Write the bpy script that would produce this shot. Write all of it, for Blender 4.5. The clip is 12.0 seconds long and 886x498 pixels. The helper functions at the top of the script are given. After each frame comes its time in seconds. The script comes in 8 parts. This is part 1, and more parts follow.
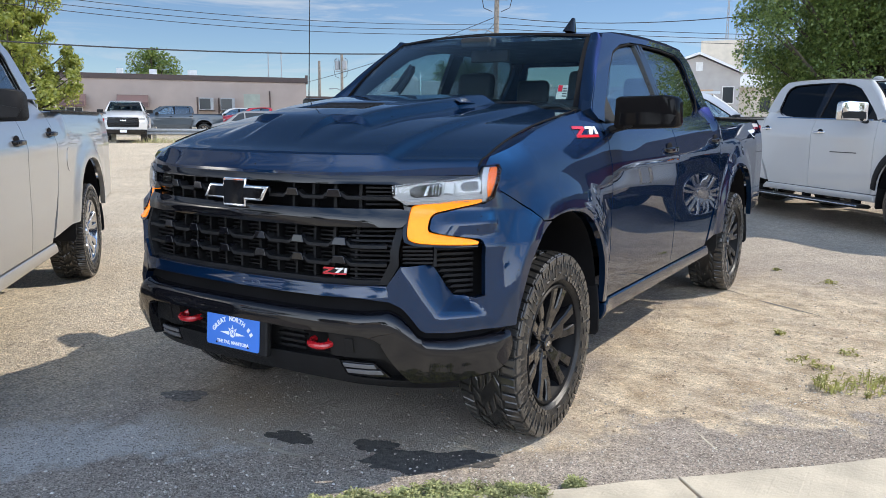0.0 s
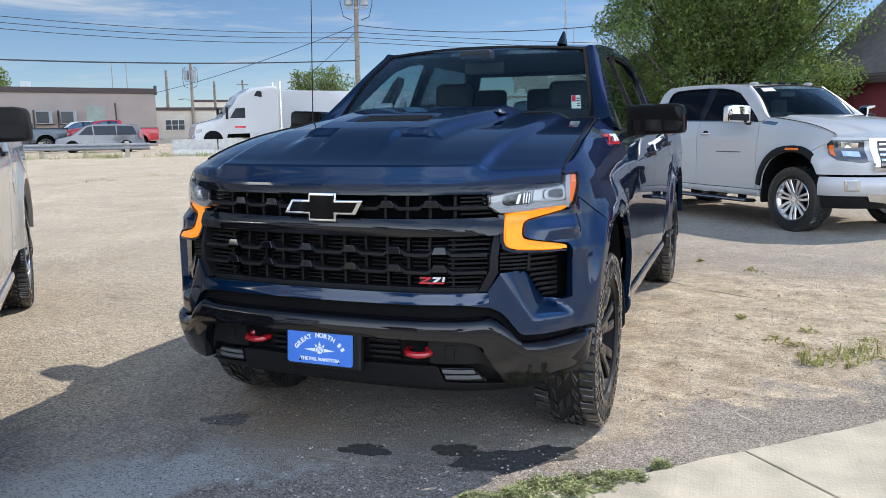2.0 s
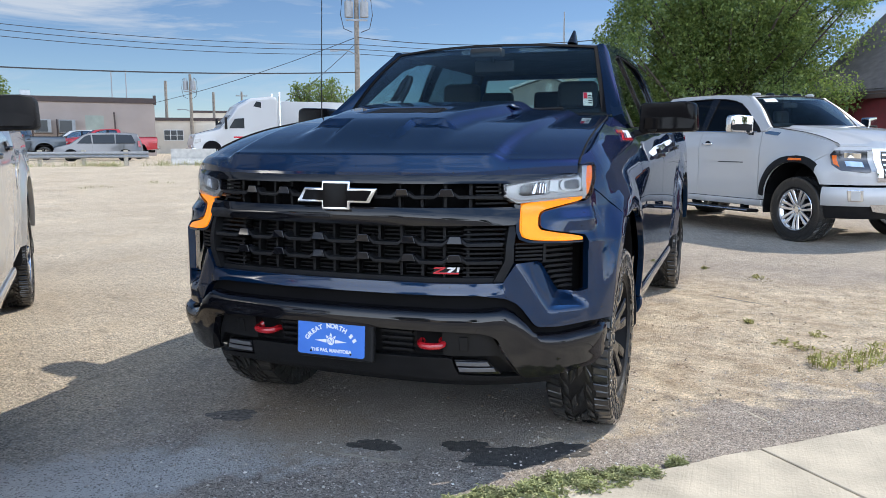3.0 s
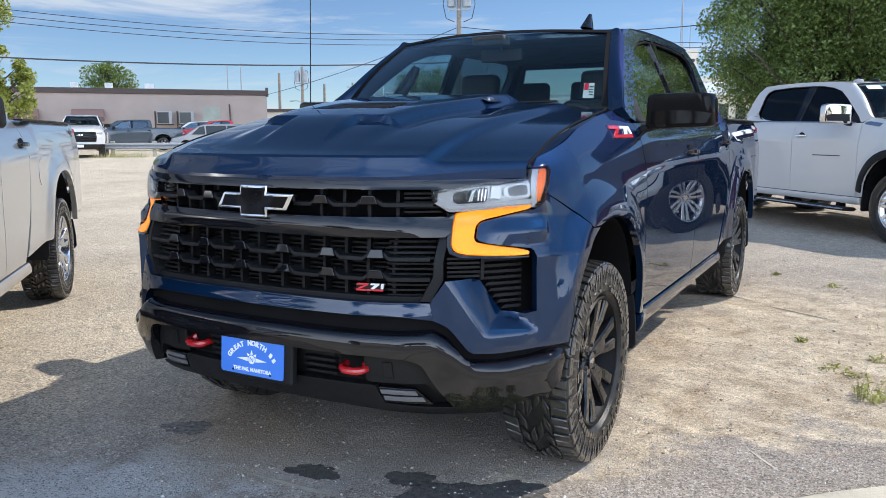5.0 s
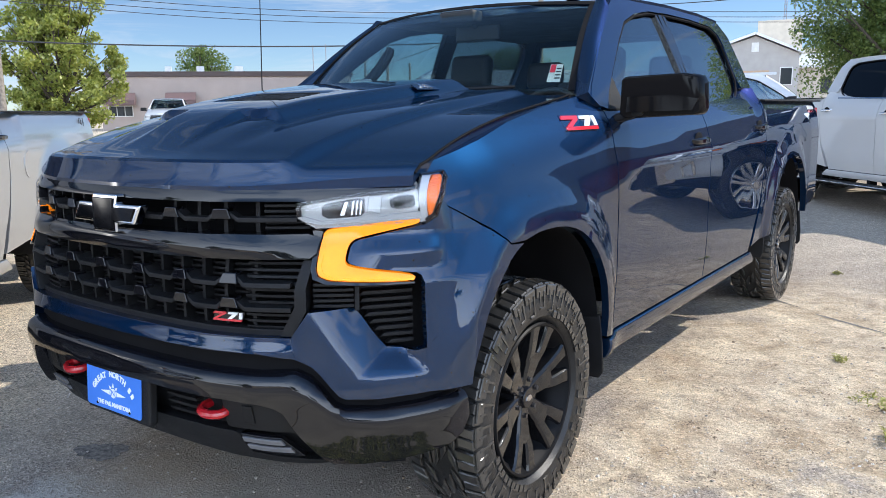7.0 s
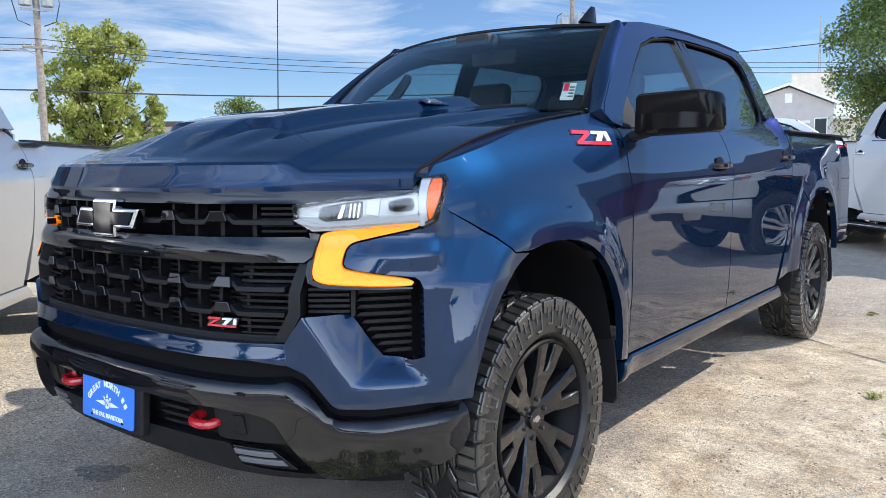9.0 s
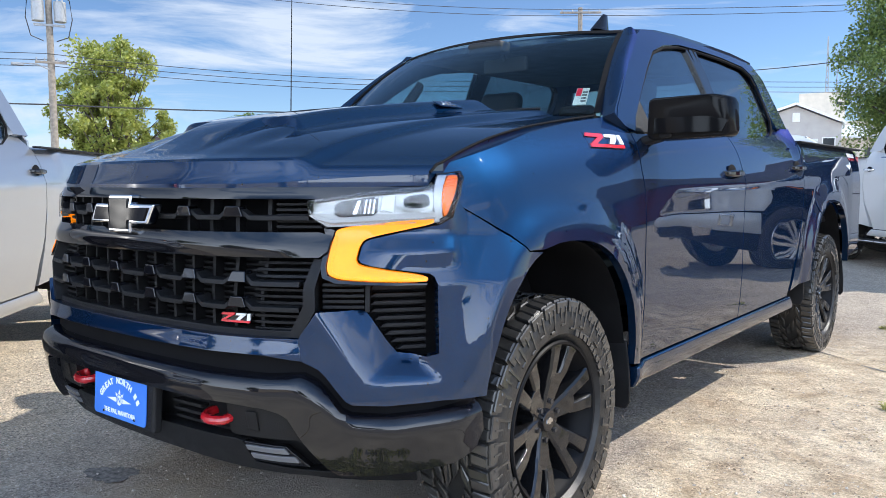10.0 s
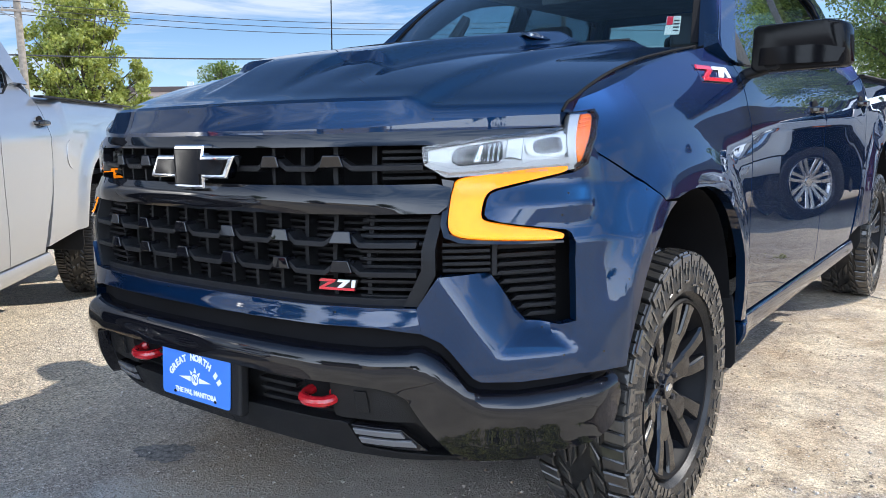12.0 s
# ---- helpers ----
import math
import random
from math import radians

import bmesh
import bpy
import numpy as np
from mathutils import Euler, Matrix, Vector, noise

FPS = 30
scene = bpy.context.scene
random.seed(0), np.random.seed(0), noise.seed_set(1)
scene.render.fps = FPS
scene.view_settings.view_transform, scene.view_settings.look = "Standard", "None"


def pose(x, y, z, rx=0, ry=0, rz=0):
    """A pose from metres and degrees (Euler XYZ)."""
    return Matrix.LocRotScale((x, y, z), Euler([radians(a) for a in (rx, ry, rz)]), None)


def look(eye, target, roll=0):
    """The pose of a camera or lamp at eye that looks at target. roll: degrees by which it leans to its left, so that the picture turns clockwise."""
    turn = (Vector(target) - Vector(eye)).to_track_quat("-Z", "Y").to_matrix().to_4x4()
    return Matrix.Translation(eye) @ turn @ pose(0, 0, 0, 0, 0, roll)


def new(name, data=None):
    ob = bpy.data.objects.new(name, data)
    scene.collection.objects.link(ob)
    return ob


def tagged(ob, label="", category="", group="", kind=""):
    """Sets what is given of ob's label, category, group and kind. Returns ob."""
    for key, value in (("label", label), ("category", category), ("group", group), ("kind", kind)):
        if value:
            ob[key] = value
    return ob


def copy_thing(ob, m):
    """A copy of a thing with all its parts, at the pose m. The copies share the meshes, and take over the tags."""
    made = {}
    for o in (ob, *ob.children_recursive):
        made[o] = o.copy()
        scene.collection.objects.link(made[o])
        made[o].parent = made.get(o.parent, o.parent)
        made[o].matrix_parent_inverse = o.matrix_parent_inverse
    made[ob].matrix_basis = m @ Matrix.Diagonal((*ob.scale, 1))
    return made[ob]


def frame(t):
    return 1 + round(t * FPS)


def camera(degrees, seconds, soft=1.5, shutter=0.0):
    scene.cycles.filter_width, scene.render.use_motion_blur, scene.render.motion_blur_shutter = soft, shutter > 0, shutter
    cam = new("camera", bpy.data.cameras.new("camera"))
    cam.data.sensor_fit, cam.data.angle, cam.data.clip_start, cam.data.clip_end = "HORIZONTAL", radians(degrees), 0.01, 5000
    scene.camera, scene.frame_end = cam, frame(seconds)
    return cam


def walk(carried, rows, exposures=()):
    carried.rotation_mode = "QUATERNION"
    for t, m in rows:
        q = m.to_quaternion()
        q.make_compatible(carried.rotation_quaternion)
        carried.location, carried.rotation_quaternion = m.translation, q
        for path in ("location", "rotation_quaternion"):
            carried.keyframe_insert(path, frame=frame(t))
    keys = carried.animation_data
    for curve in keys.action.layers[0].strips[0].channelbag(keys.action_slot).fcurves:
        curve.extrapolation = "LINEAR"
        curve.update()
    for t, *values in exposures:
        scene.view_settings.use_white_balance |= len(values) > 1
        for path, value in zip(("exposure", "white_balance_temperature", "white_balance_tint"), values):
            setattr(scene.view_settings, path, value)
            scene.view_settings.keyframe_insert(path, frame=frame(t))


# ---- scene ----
cam = camera(59.4, 12.0, soft=0.3)

PATH = [
    (0, (2.337, -3.149, 1.402), (1.301, -1.469, 1.078), 0.6),
    (0.5, (2.118, -3.355, 1.414), (1.243, -1.594, 1.045), 0.7),
    (1, (1.898, -3.51, 1.403), (1.155, -1.694, 1.011), 1.0),
    (1.5, (1.663, -3.58, 1.435), (0.919, -1.754, 1.098), -0.4),
    (2, (1.548, -3.657, 1.418), (0.842, -1.81, 1.113), -0.6),
    (2.5, (1.468, -3.721, 1.369), (0.78, -1.865, 1.085), -0.5),
    (3, (1.47, -3.654, 1.319), (0.771, -1.8, 1.049), -0.0),
    (3.5, (1.576, -3.558, 1.304), (0.826, -1.722, 1.044), 0.3),
    (3.7, (1.614, -3.519, 1.303), (0.834, -1.695, 1.046), 0.3),
    (5.5, (2.035, -2.807, 1.374), (1.022, -1.112, 1.057), -0.3),
    (6, (2.105, -2.566, 1.388), (1.037, -0.91, 1.049), -0.4),
    (6.5, (2.171, -2.391, 1.421), (1.057, -0.769, 1.065), -0.5),
    (8.3, (2.301, -2.173, 1.317), (1.1, -0.602, 1.022), -1.1),
    (8.5, (2.296, -2.169, 1.305), (1.088, -0.6, 1.025), -0.8),
    (9, (2.269, -2.186, 1.27), (1.048, -0.616, 1.051), -0.6),
    (9.5, (2.252, -2.206, 1.251), (1.022, -0.639, 1.072), -0.3),
    (10, (2.253, -2.204, 1.212), (1.017, -0.641, 1.038), -0.2),
    (10.5, (2.237, -2.191, 1.186), (0.999, -0.633, 0.978), -0.1),
    (11, (2.23, -2.177, 1.17), (0.993, -0.626, 0.92), -0.3),
    (11.5, (2.035, -2.218, 1.196), (0.808, -0.666, 0.904), -0.6),
    (12, (1.77, -2.202, 1.205), (0.585, -0.621, 0.895), -1.3),
]
walk(cam, [(t, look(eye, target, roll)) for t, eye, target, roll in PATH],
     ((0, 0.82, 6250, 10), (0.5, 0.76, 6200, 10), (1.0, 0.64, 6100, 10), (2.0, 0.72, 6120, 10), (3.5, 0.78, 6120, 10), (6.0, 0.97, 6000, 10), (8.5, 1.10, 6000, 10), (12, 1.22, 5950, 10)))

# ---- light ----
SUN_DIR = Vector((0.50, 0.53, 0.70)).normalized()
sun = new("sun", bpy.data.lights.new("sun", "SUN"))
sun.data.energy, sun.data.angle, sun.data.color = 3.0, radians(0.53), (1.0, 0.91, 0.77)
sun.matrix_world = look(SUN_DIR * 60, (0, 0, 0))

world = bpy.data.worlds.new("sky")
scene.world = world
world.use_nodes = True
wn, wl = world.node_tree.nodes, world.node_tree.links
wn.clear()
w_out = wn.new("ShaderNodeOutputWorld")
w_bg = wn.new("ShaderNodeBackground")
w_sky = wn.new("ShaderNodeTexSky")
w_sky.sky_type, w_sky.sun_disc = "NISHITA", False
w_sky.sun_elevation = math.asin(SUN_DIR.z)
w_sky.sun_rotation = math.atan2(SUN_DIR.x, SUN_DIR.y)
w_sky.altitude, w_sky.air_density, w_sky.dust_density, w_sky.ozone_density = 270, 0.8, 0.0, 3.5
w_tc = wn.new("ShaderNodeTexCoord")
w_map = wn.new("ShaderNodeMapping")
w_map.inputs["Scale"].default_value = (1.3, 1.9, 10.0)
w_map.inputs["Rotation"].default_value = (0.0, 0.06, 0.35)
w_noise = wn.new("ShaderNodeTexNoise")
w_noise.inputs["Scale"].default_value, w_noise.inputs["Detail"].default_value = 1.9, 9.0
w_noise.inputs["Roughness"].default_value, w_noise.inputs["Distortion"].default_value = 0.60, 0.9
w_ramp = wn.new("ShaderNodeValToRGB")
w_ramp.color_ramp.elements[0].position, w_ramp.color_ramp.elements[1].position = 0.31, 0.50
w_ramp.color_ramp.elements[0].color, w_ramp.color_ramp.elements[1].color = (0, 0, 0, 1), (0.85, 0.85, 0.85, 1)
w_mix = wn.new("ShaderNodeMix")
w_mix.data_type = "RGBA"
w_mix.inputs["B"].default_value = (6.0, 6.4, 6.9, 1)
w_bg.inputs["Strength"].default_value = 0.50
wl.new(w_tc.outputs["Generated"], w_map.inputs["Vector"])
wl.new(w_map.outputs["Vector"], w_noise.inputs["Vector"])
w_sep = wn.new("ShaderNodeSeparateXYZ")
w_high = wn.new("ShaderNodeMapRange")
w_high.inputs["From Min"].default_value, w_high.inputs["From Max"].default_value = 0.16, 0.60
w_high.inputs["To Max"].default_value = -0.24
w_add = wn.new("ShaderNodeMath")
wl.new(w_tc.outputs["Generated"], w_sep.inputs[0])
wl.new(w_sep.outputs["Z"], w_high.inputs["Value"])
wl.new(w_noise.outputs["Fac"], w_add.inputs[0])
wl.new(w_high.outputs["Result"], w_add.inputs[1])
w_south = wn.new("ShaderNodeMath")         # cloud cover biased to the unseen south, to light the shaded nose
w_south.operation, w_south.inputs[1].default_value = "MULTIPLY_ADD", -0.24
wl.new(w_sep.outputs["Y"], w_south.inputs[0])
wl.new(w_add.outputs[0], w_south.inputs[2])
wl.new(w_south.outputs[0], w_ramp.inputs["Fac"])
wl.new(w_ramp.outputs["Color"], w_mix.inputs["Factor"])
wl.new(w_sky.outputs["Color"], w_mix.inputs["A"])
w_dim = wn.new("ShaderNodeMapRange")
w_dim.inputs["From Min"].default_value, w_dim.inputs["From Max"].default_value, w_dim.inputs["To Min"].default_value = 0.10, 0.75, 0.126
w_dim.inputs["To Max"].default_value = 0.68
w_mul = wn.new("ShaderNodeVectorMath")
w_mul.operation = "SCALE"
w_lift = wn.new("ShaderNodeMath")          # sky gain raised to the south, east and overhead, added as fill light
w_lift.operation, w_lift.inputs[1].default_value = "MULTIPLY_ADD", -0.7
w_east = wn.new("ShaderNodeMath")
w_east.operation, w_east.inputs[1].default_value = "MULTIPLY_ADD", 0.35
w_up = wn.new("ShaderNodeMath")
w_up.operation, w_up.inputs[1].default_value = "MULTIPLY", 0.20
wl.new(w_sep.outputs["Z"], w_up.inputs[0])
wl.new(w_sep.outputs["Y"], w_lift.inputs[0])
wl.new(w_sep.outputs["X"], w_east.inputs[0])
wl.new(w_up.outputs[0], w_east.inputs[2])
wl.new(w_east.outputs[0], w_lift.inputs[2])
wl.new(w_lift.outputs[0], w_dim.inputs["Value"])
w_zenith = wn.new("ShaderNodeMapRange")      # overhead sky pulled to deep blue, darkening what hood and screen reflect
w_zenith.inputs["From Min"].default_value, w_zenith.inputs["From Max"].default_value, w_zenith.inputs["To Max"].default_value = 0.25, 0.75, 0.75
w_mix2 = wn.new("ShaderNodeMix")
w_mix2.data_type = "RGBA"
w_mix2.inputs["B"].default_value = (0.9, 1.6, 2.8, 1)
wl.new(w_sep.outputs["Z"], w_zenith.inputs["Value"])
wl.new(w_zenith.outputs["Result"], w_mix2.inputs["Factor"])
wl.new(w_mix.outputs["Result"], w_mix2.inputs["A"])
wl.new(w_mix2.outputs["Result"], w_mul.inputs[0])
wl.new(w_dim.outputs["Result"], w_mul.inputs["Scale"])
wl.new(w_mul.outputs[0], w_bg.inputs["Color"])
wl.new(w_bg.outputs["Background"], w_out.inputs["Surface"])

# ---- materials ----
def material(name, colour, rough=0.5, metal=0.0, coat=0.0, coat_rough=0.03, vary=0.0, scale=8.0, bump=0.0, bump_scale=60.0,
             emit=0.0, spec=0.5, tone=None):
    """A surface with a noise-varied colour and fine relief."""
    m = bpy.data.materials.new(name)
    m.use_nodes = True
    nt = m.node_tree
    b = nt.nodes["Principled BSDF"]
    b.inputs["Base Color"].default_value = (*colour, 1)
    b.inputs["Roughness"].default_value, b.inputs["Metallic"].default_value = rough, metal
    b.inputs["Coat Weight"].default_value, b.inputs["Coat Roughness"].default_value = coat, coat_rough
    b.inputs["Specular IOR Level"].default_value = spec
    if emit:
        b.inputs["Emission Color"].default_value = (*colour, 1)
        b.inputs["Emission Strength"].default_value = emit
    tc = nt.nodes.new("ShaderNodeTexCoord")
    if vary:
        n = nt.nodes.new("ShaderNodeTexNoise")
        n.inputs["Scale"].default_value, n.inputs["Detail"].default_value = scale, 7
        nt.links.new(tc.outputs["Object"], n.inputs["Vector"])
        mix = nt.nodes.new("ShaderNodeMix")
        mix.data_type = "RGBA"
        other = tone or tuple(c * (1 - vary) for c in colour)
        mix.inputs["A"].default_value, mix.inputs["B"].default_value = (*other, 1), (*[min(1, c * (1 + vary)) for c in colour], 1)
        r = nt.nodes.new("ShaderNodeMapRange")
        r.inputs["From Min"].default_value, r.inputs["From Max"].default_value = 0.3, 0.7
        nt.links.new(n.outputs["Fac"], r.inputs["Value"])
        nt.links.new(r.outputs["Result"], mix.inputs["Factor"])
        nt.links.new(mix.outputs["Result"], b.inputs["Base Color"])
        rr = nt.nodes.new("ShaderNodeMapRange")
        rr.inputs["From Min"].default_value, rr.inputs["From Max"].default_value = 0.25, 0.75
        rr.inputs["To Min"].default_value, rr.inputs["To Max"].default_value = max(0.02, rough * 0.8), min(1, rough * 1.2)
        nt.links.new(n.outputs["Fac"], rr.inputs["Value"])
        nt.links.new(rr.outputs["Result"], b.inputs["Roughness"])
    if bump:
        n2 = nt.nodes.new("ShaderNodeTexNoise")
        n2.inputs["Scale"].default_value, n2.inputs["Detail"].default_value = bump_scale, 4
        nt.links.new(tc.outputs["Object"], n2.inputs["Vector"])
        bp = nt.nodes.new("ShaderNodeBump")
        bp.inputs["Strength"].default_value, bp.inputs["Distance"].default_value = bump, 0.01
        nt.links.new(n2.outputs["Fac"], bp.inputs["Height"])
        nt.links.new(bp.outputs["Normal"], b.inputs["Normal"])
    return m


def paint(name, colour, metal, flake=0.0, speck=0.0, rough=0.34, spec=0.5, edge=None, coat_ior=1.5):
    """Car paint: a pigment coat with flakes under clear lacquer, with a few specks of dirt."""
    m = material(name, colour, rough, metal, 1.0, 0.012, spec=spec)
    nt = m.node_tree
    b = nt.nodes["Principled BSDF"]
    b.inputs["Coat IOR"].default_value = coat_ior
    if edge:
        b.inputs["Specular Tint"].default_value = (*edge, 1)
    tc = nt.nodes["Texture Coordinate"]
    col = None
    if flake:
        v = nt.nodes.new("ShaderNodeTexVoronoi")
        v.inputs["Scale"].default_value = 900
        nt.links.new(tc.outputs["Object"], v.inputs["Vector"])
        mr = nt.nodes.new("ShaderNodeMix")
        mr.data_type = "RGBA"
        mr.inputs["A"].default_value = (*[c * (1 - flake) for c in colour], 1)
        mr.inputs["B"].default_value = (*[min(1, c * (1 + flake)) for c in colour], 1)
        nt.links.new(v.outputs["Color"], mr.inputs["Factor"])
        col = mr.outputs["Result"]
        nt.links.new(col, b.inputs["Base Color"])
    if speck:
        n = nt.nodes.new("ShaderNodeTexVoronoi")
        n.inputs["Scale"].default_value = 20
        nt.links.new(tc.outputs["Object"], n.inputs["Vector"])
        lt = nt.nodes.new("ShaderNodeMath")
        lt.operation = "LESS_THAN"
        lt.inputs[1].default_value = speck
        nt.links.new(n.outputs["Distance"], lt.inputs[0])
        mx = nt.nodes.new("ShaderNodeMix")
        mx.data_type = "RGBA"
        mx.inputs["A"].default_value = (*colour, 1)
        mx.inputs["B"].default_value = (0.012, 0.011, 0.010, 1)
        nt.links.new(lt.outputs[0], mx.inputs["Factor"])
        if col:
            nt.links.new(col, mx.inputs["A"])
        nt.links.new(mx.outputs["Result"], b.inputs["Base Color"])
    return m


def glass(name, tint, ior=1.5, most=1.0):
    """A pane: tinted see-through with mirror gloss by Fresnel."""
    m = bpy.data.materials.new(name)
    m.use_nodes = True
    nt = m.node_tree
    nt.nodes.clear()
    out = nt.nodes.new("ShaderNodeOutputMaterial")
    mix = nt.nodes.new("ShaderNodeMixShader")
    lw = nt.nodes.new("ShaderNodeLayerWeight")
    lw.inputs["Blend"].default_value = 0.5
    pw = nt.nodes.new("ShaderNodeMath")
    pw.operation = "POWER"
    pw.inputs[1].default_value = 5.0
    nt.links.new(lw.outputs["Facing"], pw.inputs[0])
    fr = nt.nodes.new("ShaderNodeMapRange")
    fr.inputs["To Min"].default_value = ((ior - 1) / (ior + 1)) ** 2
    fr.inputs["To Max"].default_value = most
    nt.links.new(pw.outputs[0], fr.inputs["Value"])
    tr = nt.nodes.new("ShaderNodeBsdfTransparent")
    tr.inputs["Color"].default_value = (*tint, 1)
    gl = nt.nodes.new("ShaderNodeBsdfGlossy")
    gl.inputs["Roughness"].default_value = 0.0
    nt.links.new(fr.outputs["Result"], mix.inputs["Fac"])
    nt.links.new(tr.outputs["BSDF"], mix.inputs[1])
    nt.links.new(gl.outputs["BSDF"], mix.inputs[2])
    nt.links.new(mix.outputs["Shader"], out.inputs["Surface"])
    return m


BLUE = paint("blue_metallic_paint", (0.0036, 0.0195, 0.058), 0.75, 0.35, 0.06, 0.47, 0.15, (0.02, 0.05, 0.10), 1.6)
SILVER = paint("silver_metallic_paint", (0.46, 0.47, 0.49), 0.80, 0.12)
WHITE = paint("white_paint", (0.50, 0.50, 0.50), 0.0)
RED = paint("red_paint", (0.45, 0.012, 0.02), 0.2)
GREY = paint("slate_grey_paint", (0.05, 0.065, 0.08), 0.4)
GLOSS_BLACK = paint("gloss_black_trim", (0.006, 0.006, 0.008), 0.0, 0.0, 0.0, 0.3, 0.0, None, 1.52)
PLASTIC = material("black_grained_plastic", (0.011, 0.011, 0.012), 0.50, vary=0.25, scale=14, bump=0.2, bump_scale=420, spec=0.2)
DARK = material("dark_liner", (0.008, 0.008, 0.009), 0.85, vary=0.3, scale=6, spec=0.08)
CABIN = material("black_cabin_trim", (0.022, 0.022, 0.024), 0.7, vary=0.2, scale=10)
RUBBER = material("tyre_rubber", (0.018, 0.0175, 0.0175), 0.36, vary=0.35, scale=22, bump=0.2, bump_scale=160, spec=0.35)
TREAD = material("scuffed_tread_rubber", (0.020, 0.019, 0.018), 0.45, vary=0.5, scale=30, bump=0.12, bump_scale=90, spec=0.25, tone=(0.014, 0.014, 0.014), coat=1.0, coat_rough=0.07)
RIM_BLACK = paint("gloss_black_rim", (0.008, 0.008, 0.009), 0.0, 0.0, 0.0, 0.35, 0.05, None, 1.5)
RIM_BLACK.node_tree.nodes["Principled BSDF"].inputs["Coat Roughness"].default_value = 0.05
RIM_BLACK.node_tree.nodes["Principled BSDF"].inputs["Coat Weight"].default_value = 0.9
RIM_SATIN = material("satin_black_rim", (0.006, 0.006, 0.007), 0.5, vary=0.2, scale=10, spec=0.12)
CHROME = material("chrome", (0.72, 0.73, 0.75), 0.06, 1.0)
ALLOY = material("polished_alloy", (0.62, 0.63, 0.65), 0.18, 1.0)
DARK_CHROME = material("dark_lamp_chrome", (0.09, 0.092, 0.10), 0.16, 0.9)
MIRROR_BLACK = material("gloss_black_cap", (0.004, 0.004, 0.005), 0.10, vary=0.1, scale=8, spec=0.12)
STEEL = material("dark_steel", (0.10, 0.10, 0.11), 0.45, 1.0, vary=0.2, scale=20)
REFLECTOR = material("lamp_silver_bezel", (0.43, 0.43, 0.427), 0.22, 0.45, coat=0.3)
LAMP_GREY = material("lamp_grey_shell", (0.50, 0.50, 0.50), 0.3, 0.2)
AMBER_LIT = material("amber_lamp_lit", (1.0, 0.265, 0.004), 0.2, emit=0.36, vary=0.05, scale=40)
# faint emission added to brighten the amber reflectors
AMBER = material("amber_reflector_glow", (0.70, 0.13, 0.002), 0.25, coat=0.5, emit=0.10)
RED_LENS = material("red_lens", (0.35, 0.01, 0.015), 0.15, coat=1.0)
HOOK_RED = material("red_hook_enamel", (0.40, 0.010, 0.016), 0.25, coat=0.6, vary=0.15, scale=30)
FOG_GREY = material("fog_lamp_lens", (0.13, 0.13, 0.14), 0.2)
BADGE_RED = material("badge_red", (0.60, 0.015, 0.03), 0.2, coat=1.0)
BADGE_WHITE = material("badge_white", (0.85, 0.86, 0.88), 0.2, coat=0.5)
PAPER = material("printed_paper", (0.48, 0.47, 0.44), 0.7, vary=0.08, scale=40)
PLATE_BLUE = material("plate_blue", (0.055, 0.19, 0.66), 0.42, vary=0.06, scale=5)
PLATE_WHITE = material("plate_white", (0.82, 0.85, 0.90), 0.4)
GLASS_SCREEN = glass("windscreen_glass", (0.80, 0.89, 0.90), 1.45, 0.9)
GLASS_TINT = glass("tinted_side_glass", (0.36, 0.42, 0.45), 2.3)
GLASS_REAR = glass("rear_window_glass", (0.58, 0.64, 0.62), 1.5)
GLASS_DARK = glass("privacy_glass", (0.06, 0.065, 0.07), 1.5)
GLASS_DOOR = glass("door_glass", (0.66, 0.76, 0.80), 2.3)
GLASS_LENS = glass("lamp_lens", (0.95, 0.96, 0.97), 1.35)

# ---- building tools ----
def link_mesh(name, verts, faces, mat, parent=None, bevel=0.0, smooth=True, sharp=32, label="", segs=2):
    """One mesh object from plain lists, with outward normals, optional rounded edges and smooth shading."""
    bm = bmesh.new()
    vs = [bm.verts.new(v) for v in verts]
    for f in faces:
        try:
            bm.faces.new([vs[i] for i in f])
        except ValueError:
            pass
    return part(name, bm, mat, parent, label, bevel, smooth, sharp, segs)


def part(name, bm, mat, parent=None, label="", bevel=0.0, smooth=True, sharp=32, segs=2):
    """Links a bmesh as one mesh object under a thing or under a part."""
    bmesh.ops.recalc_face_normals(bm, faces=bm.faces[:])
    me = bpy.data.meshes.new(name)
    bm.to_mesh(me)
    bm.free()
    for m in mat if isinstance(mat, (list, tuple)) else [mat]:
        me.materials.append(m)
    if smooth:
        me.polygons.foreach_set("use_smooth", [True] * len(me.polygons))
        me.set_sharp_from_angle(angle=radians(sharp))
    ob = new(name, me)
    if parent:
        ob.parent = parent
    if bevel:
        mod = ob.modifiers.new("edges", "BEVEL")
        mod.width, mod.segments, mod.limit_method, mod.angle_limit = bevel, segs, "ANGLE", radians(38)
        mod.harden_normals = True
    if label:
        ob["label"] = label
    return ob


def thing(name, label, category, group="", m=None, kind=""):
    ob = new(name)
    ob.empty_display_size = 0.1
    if m is not None:
        ob.matrix_world = m
    return tagged(ob, label, category, group, kind)


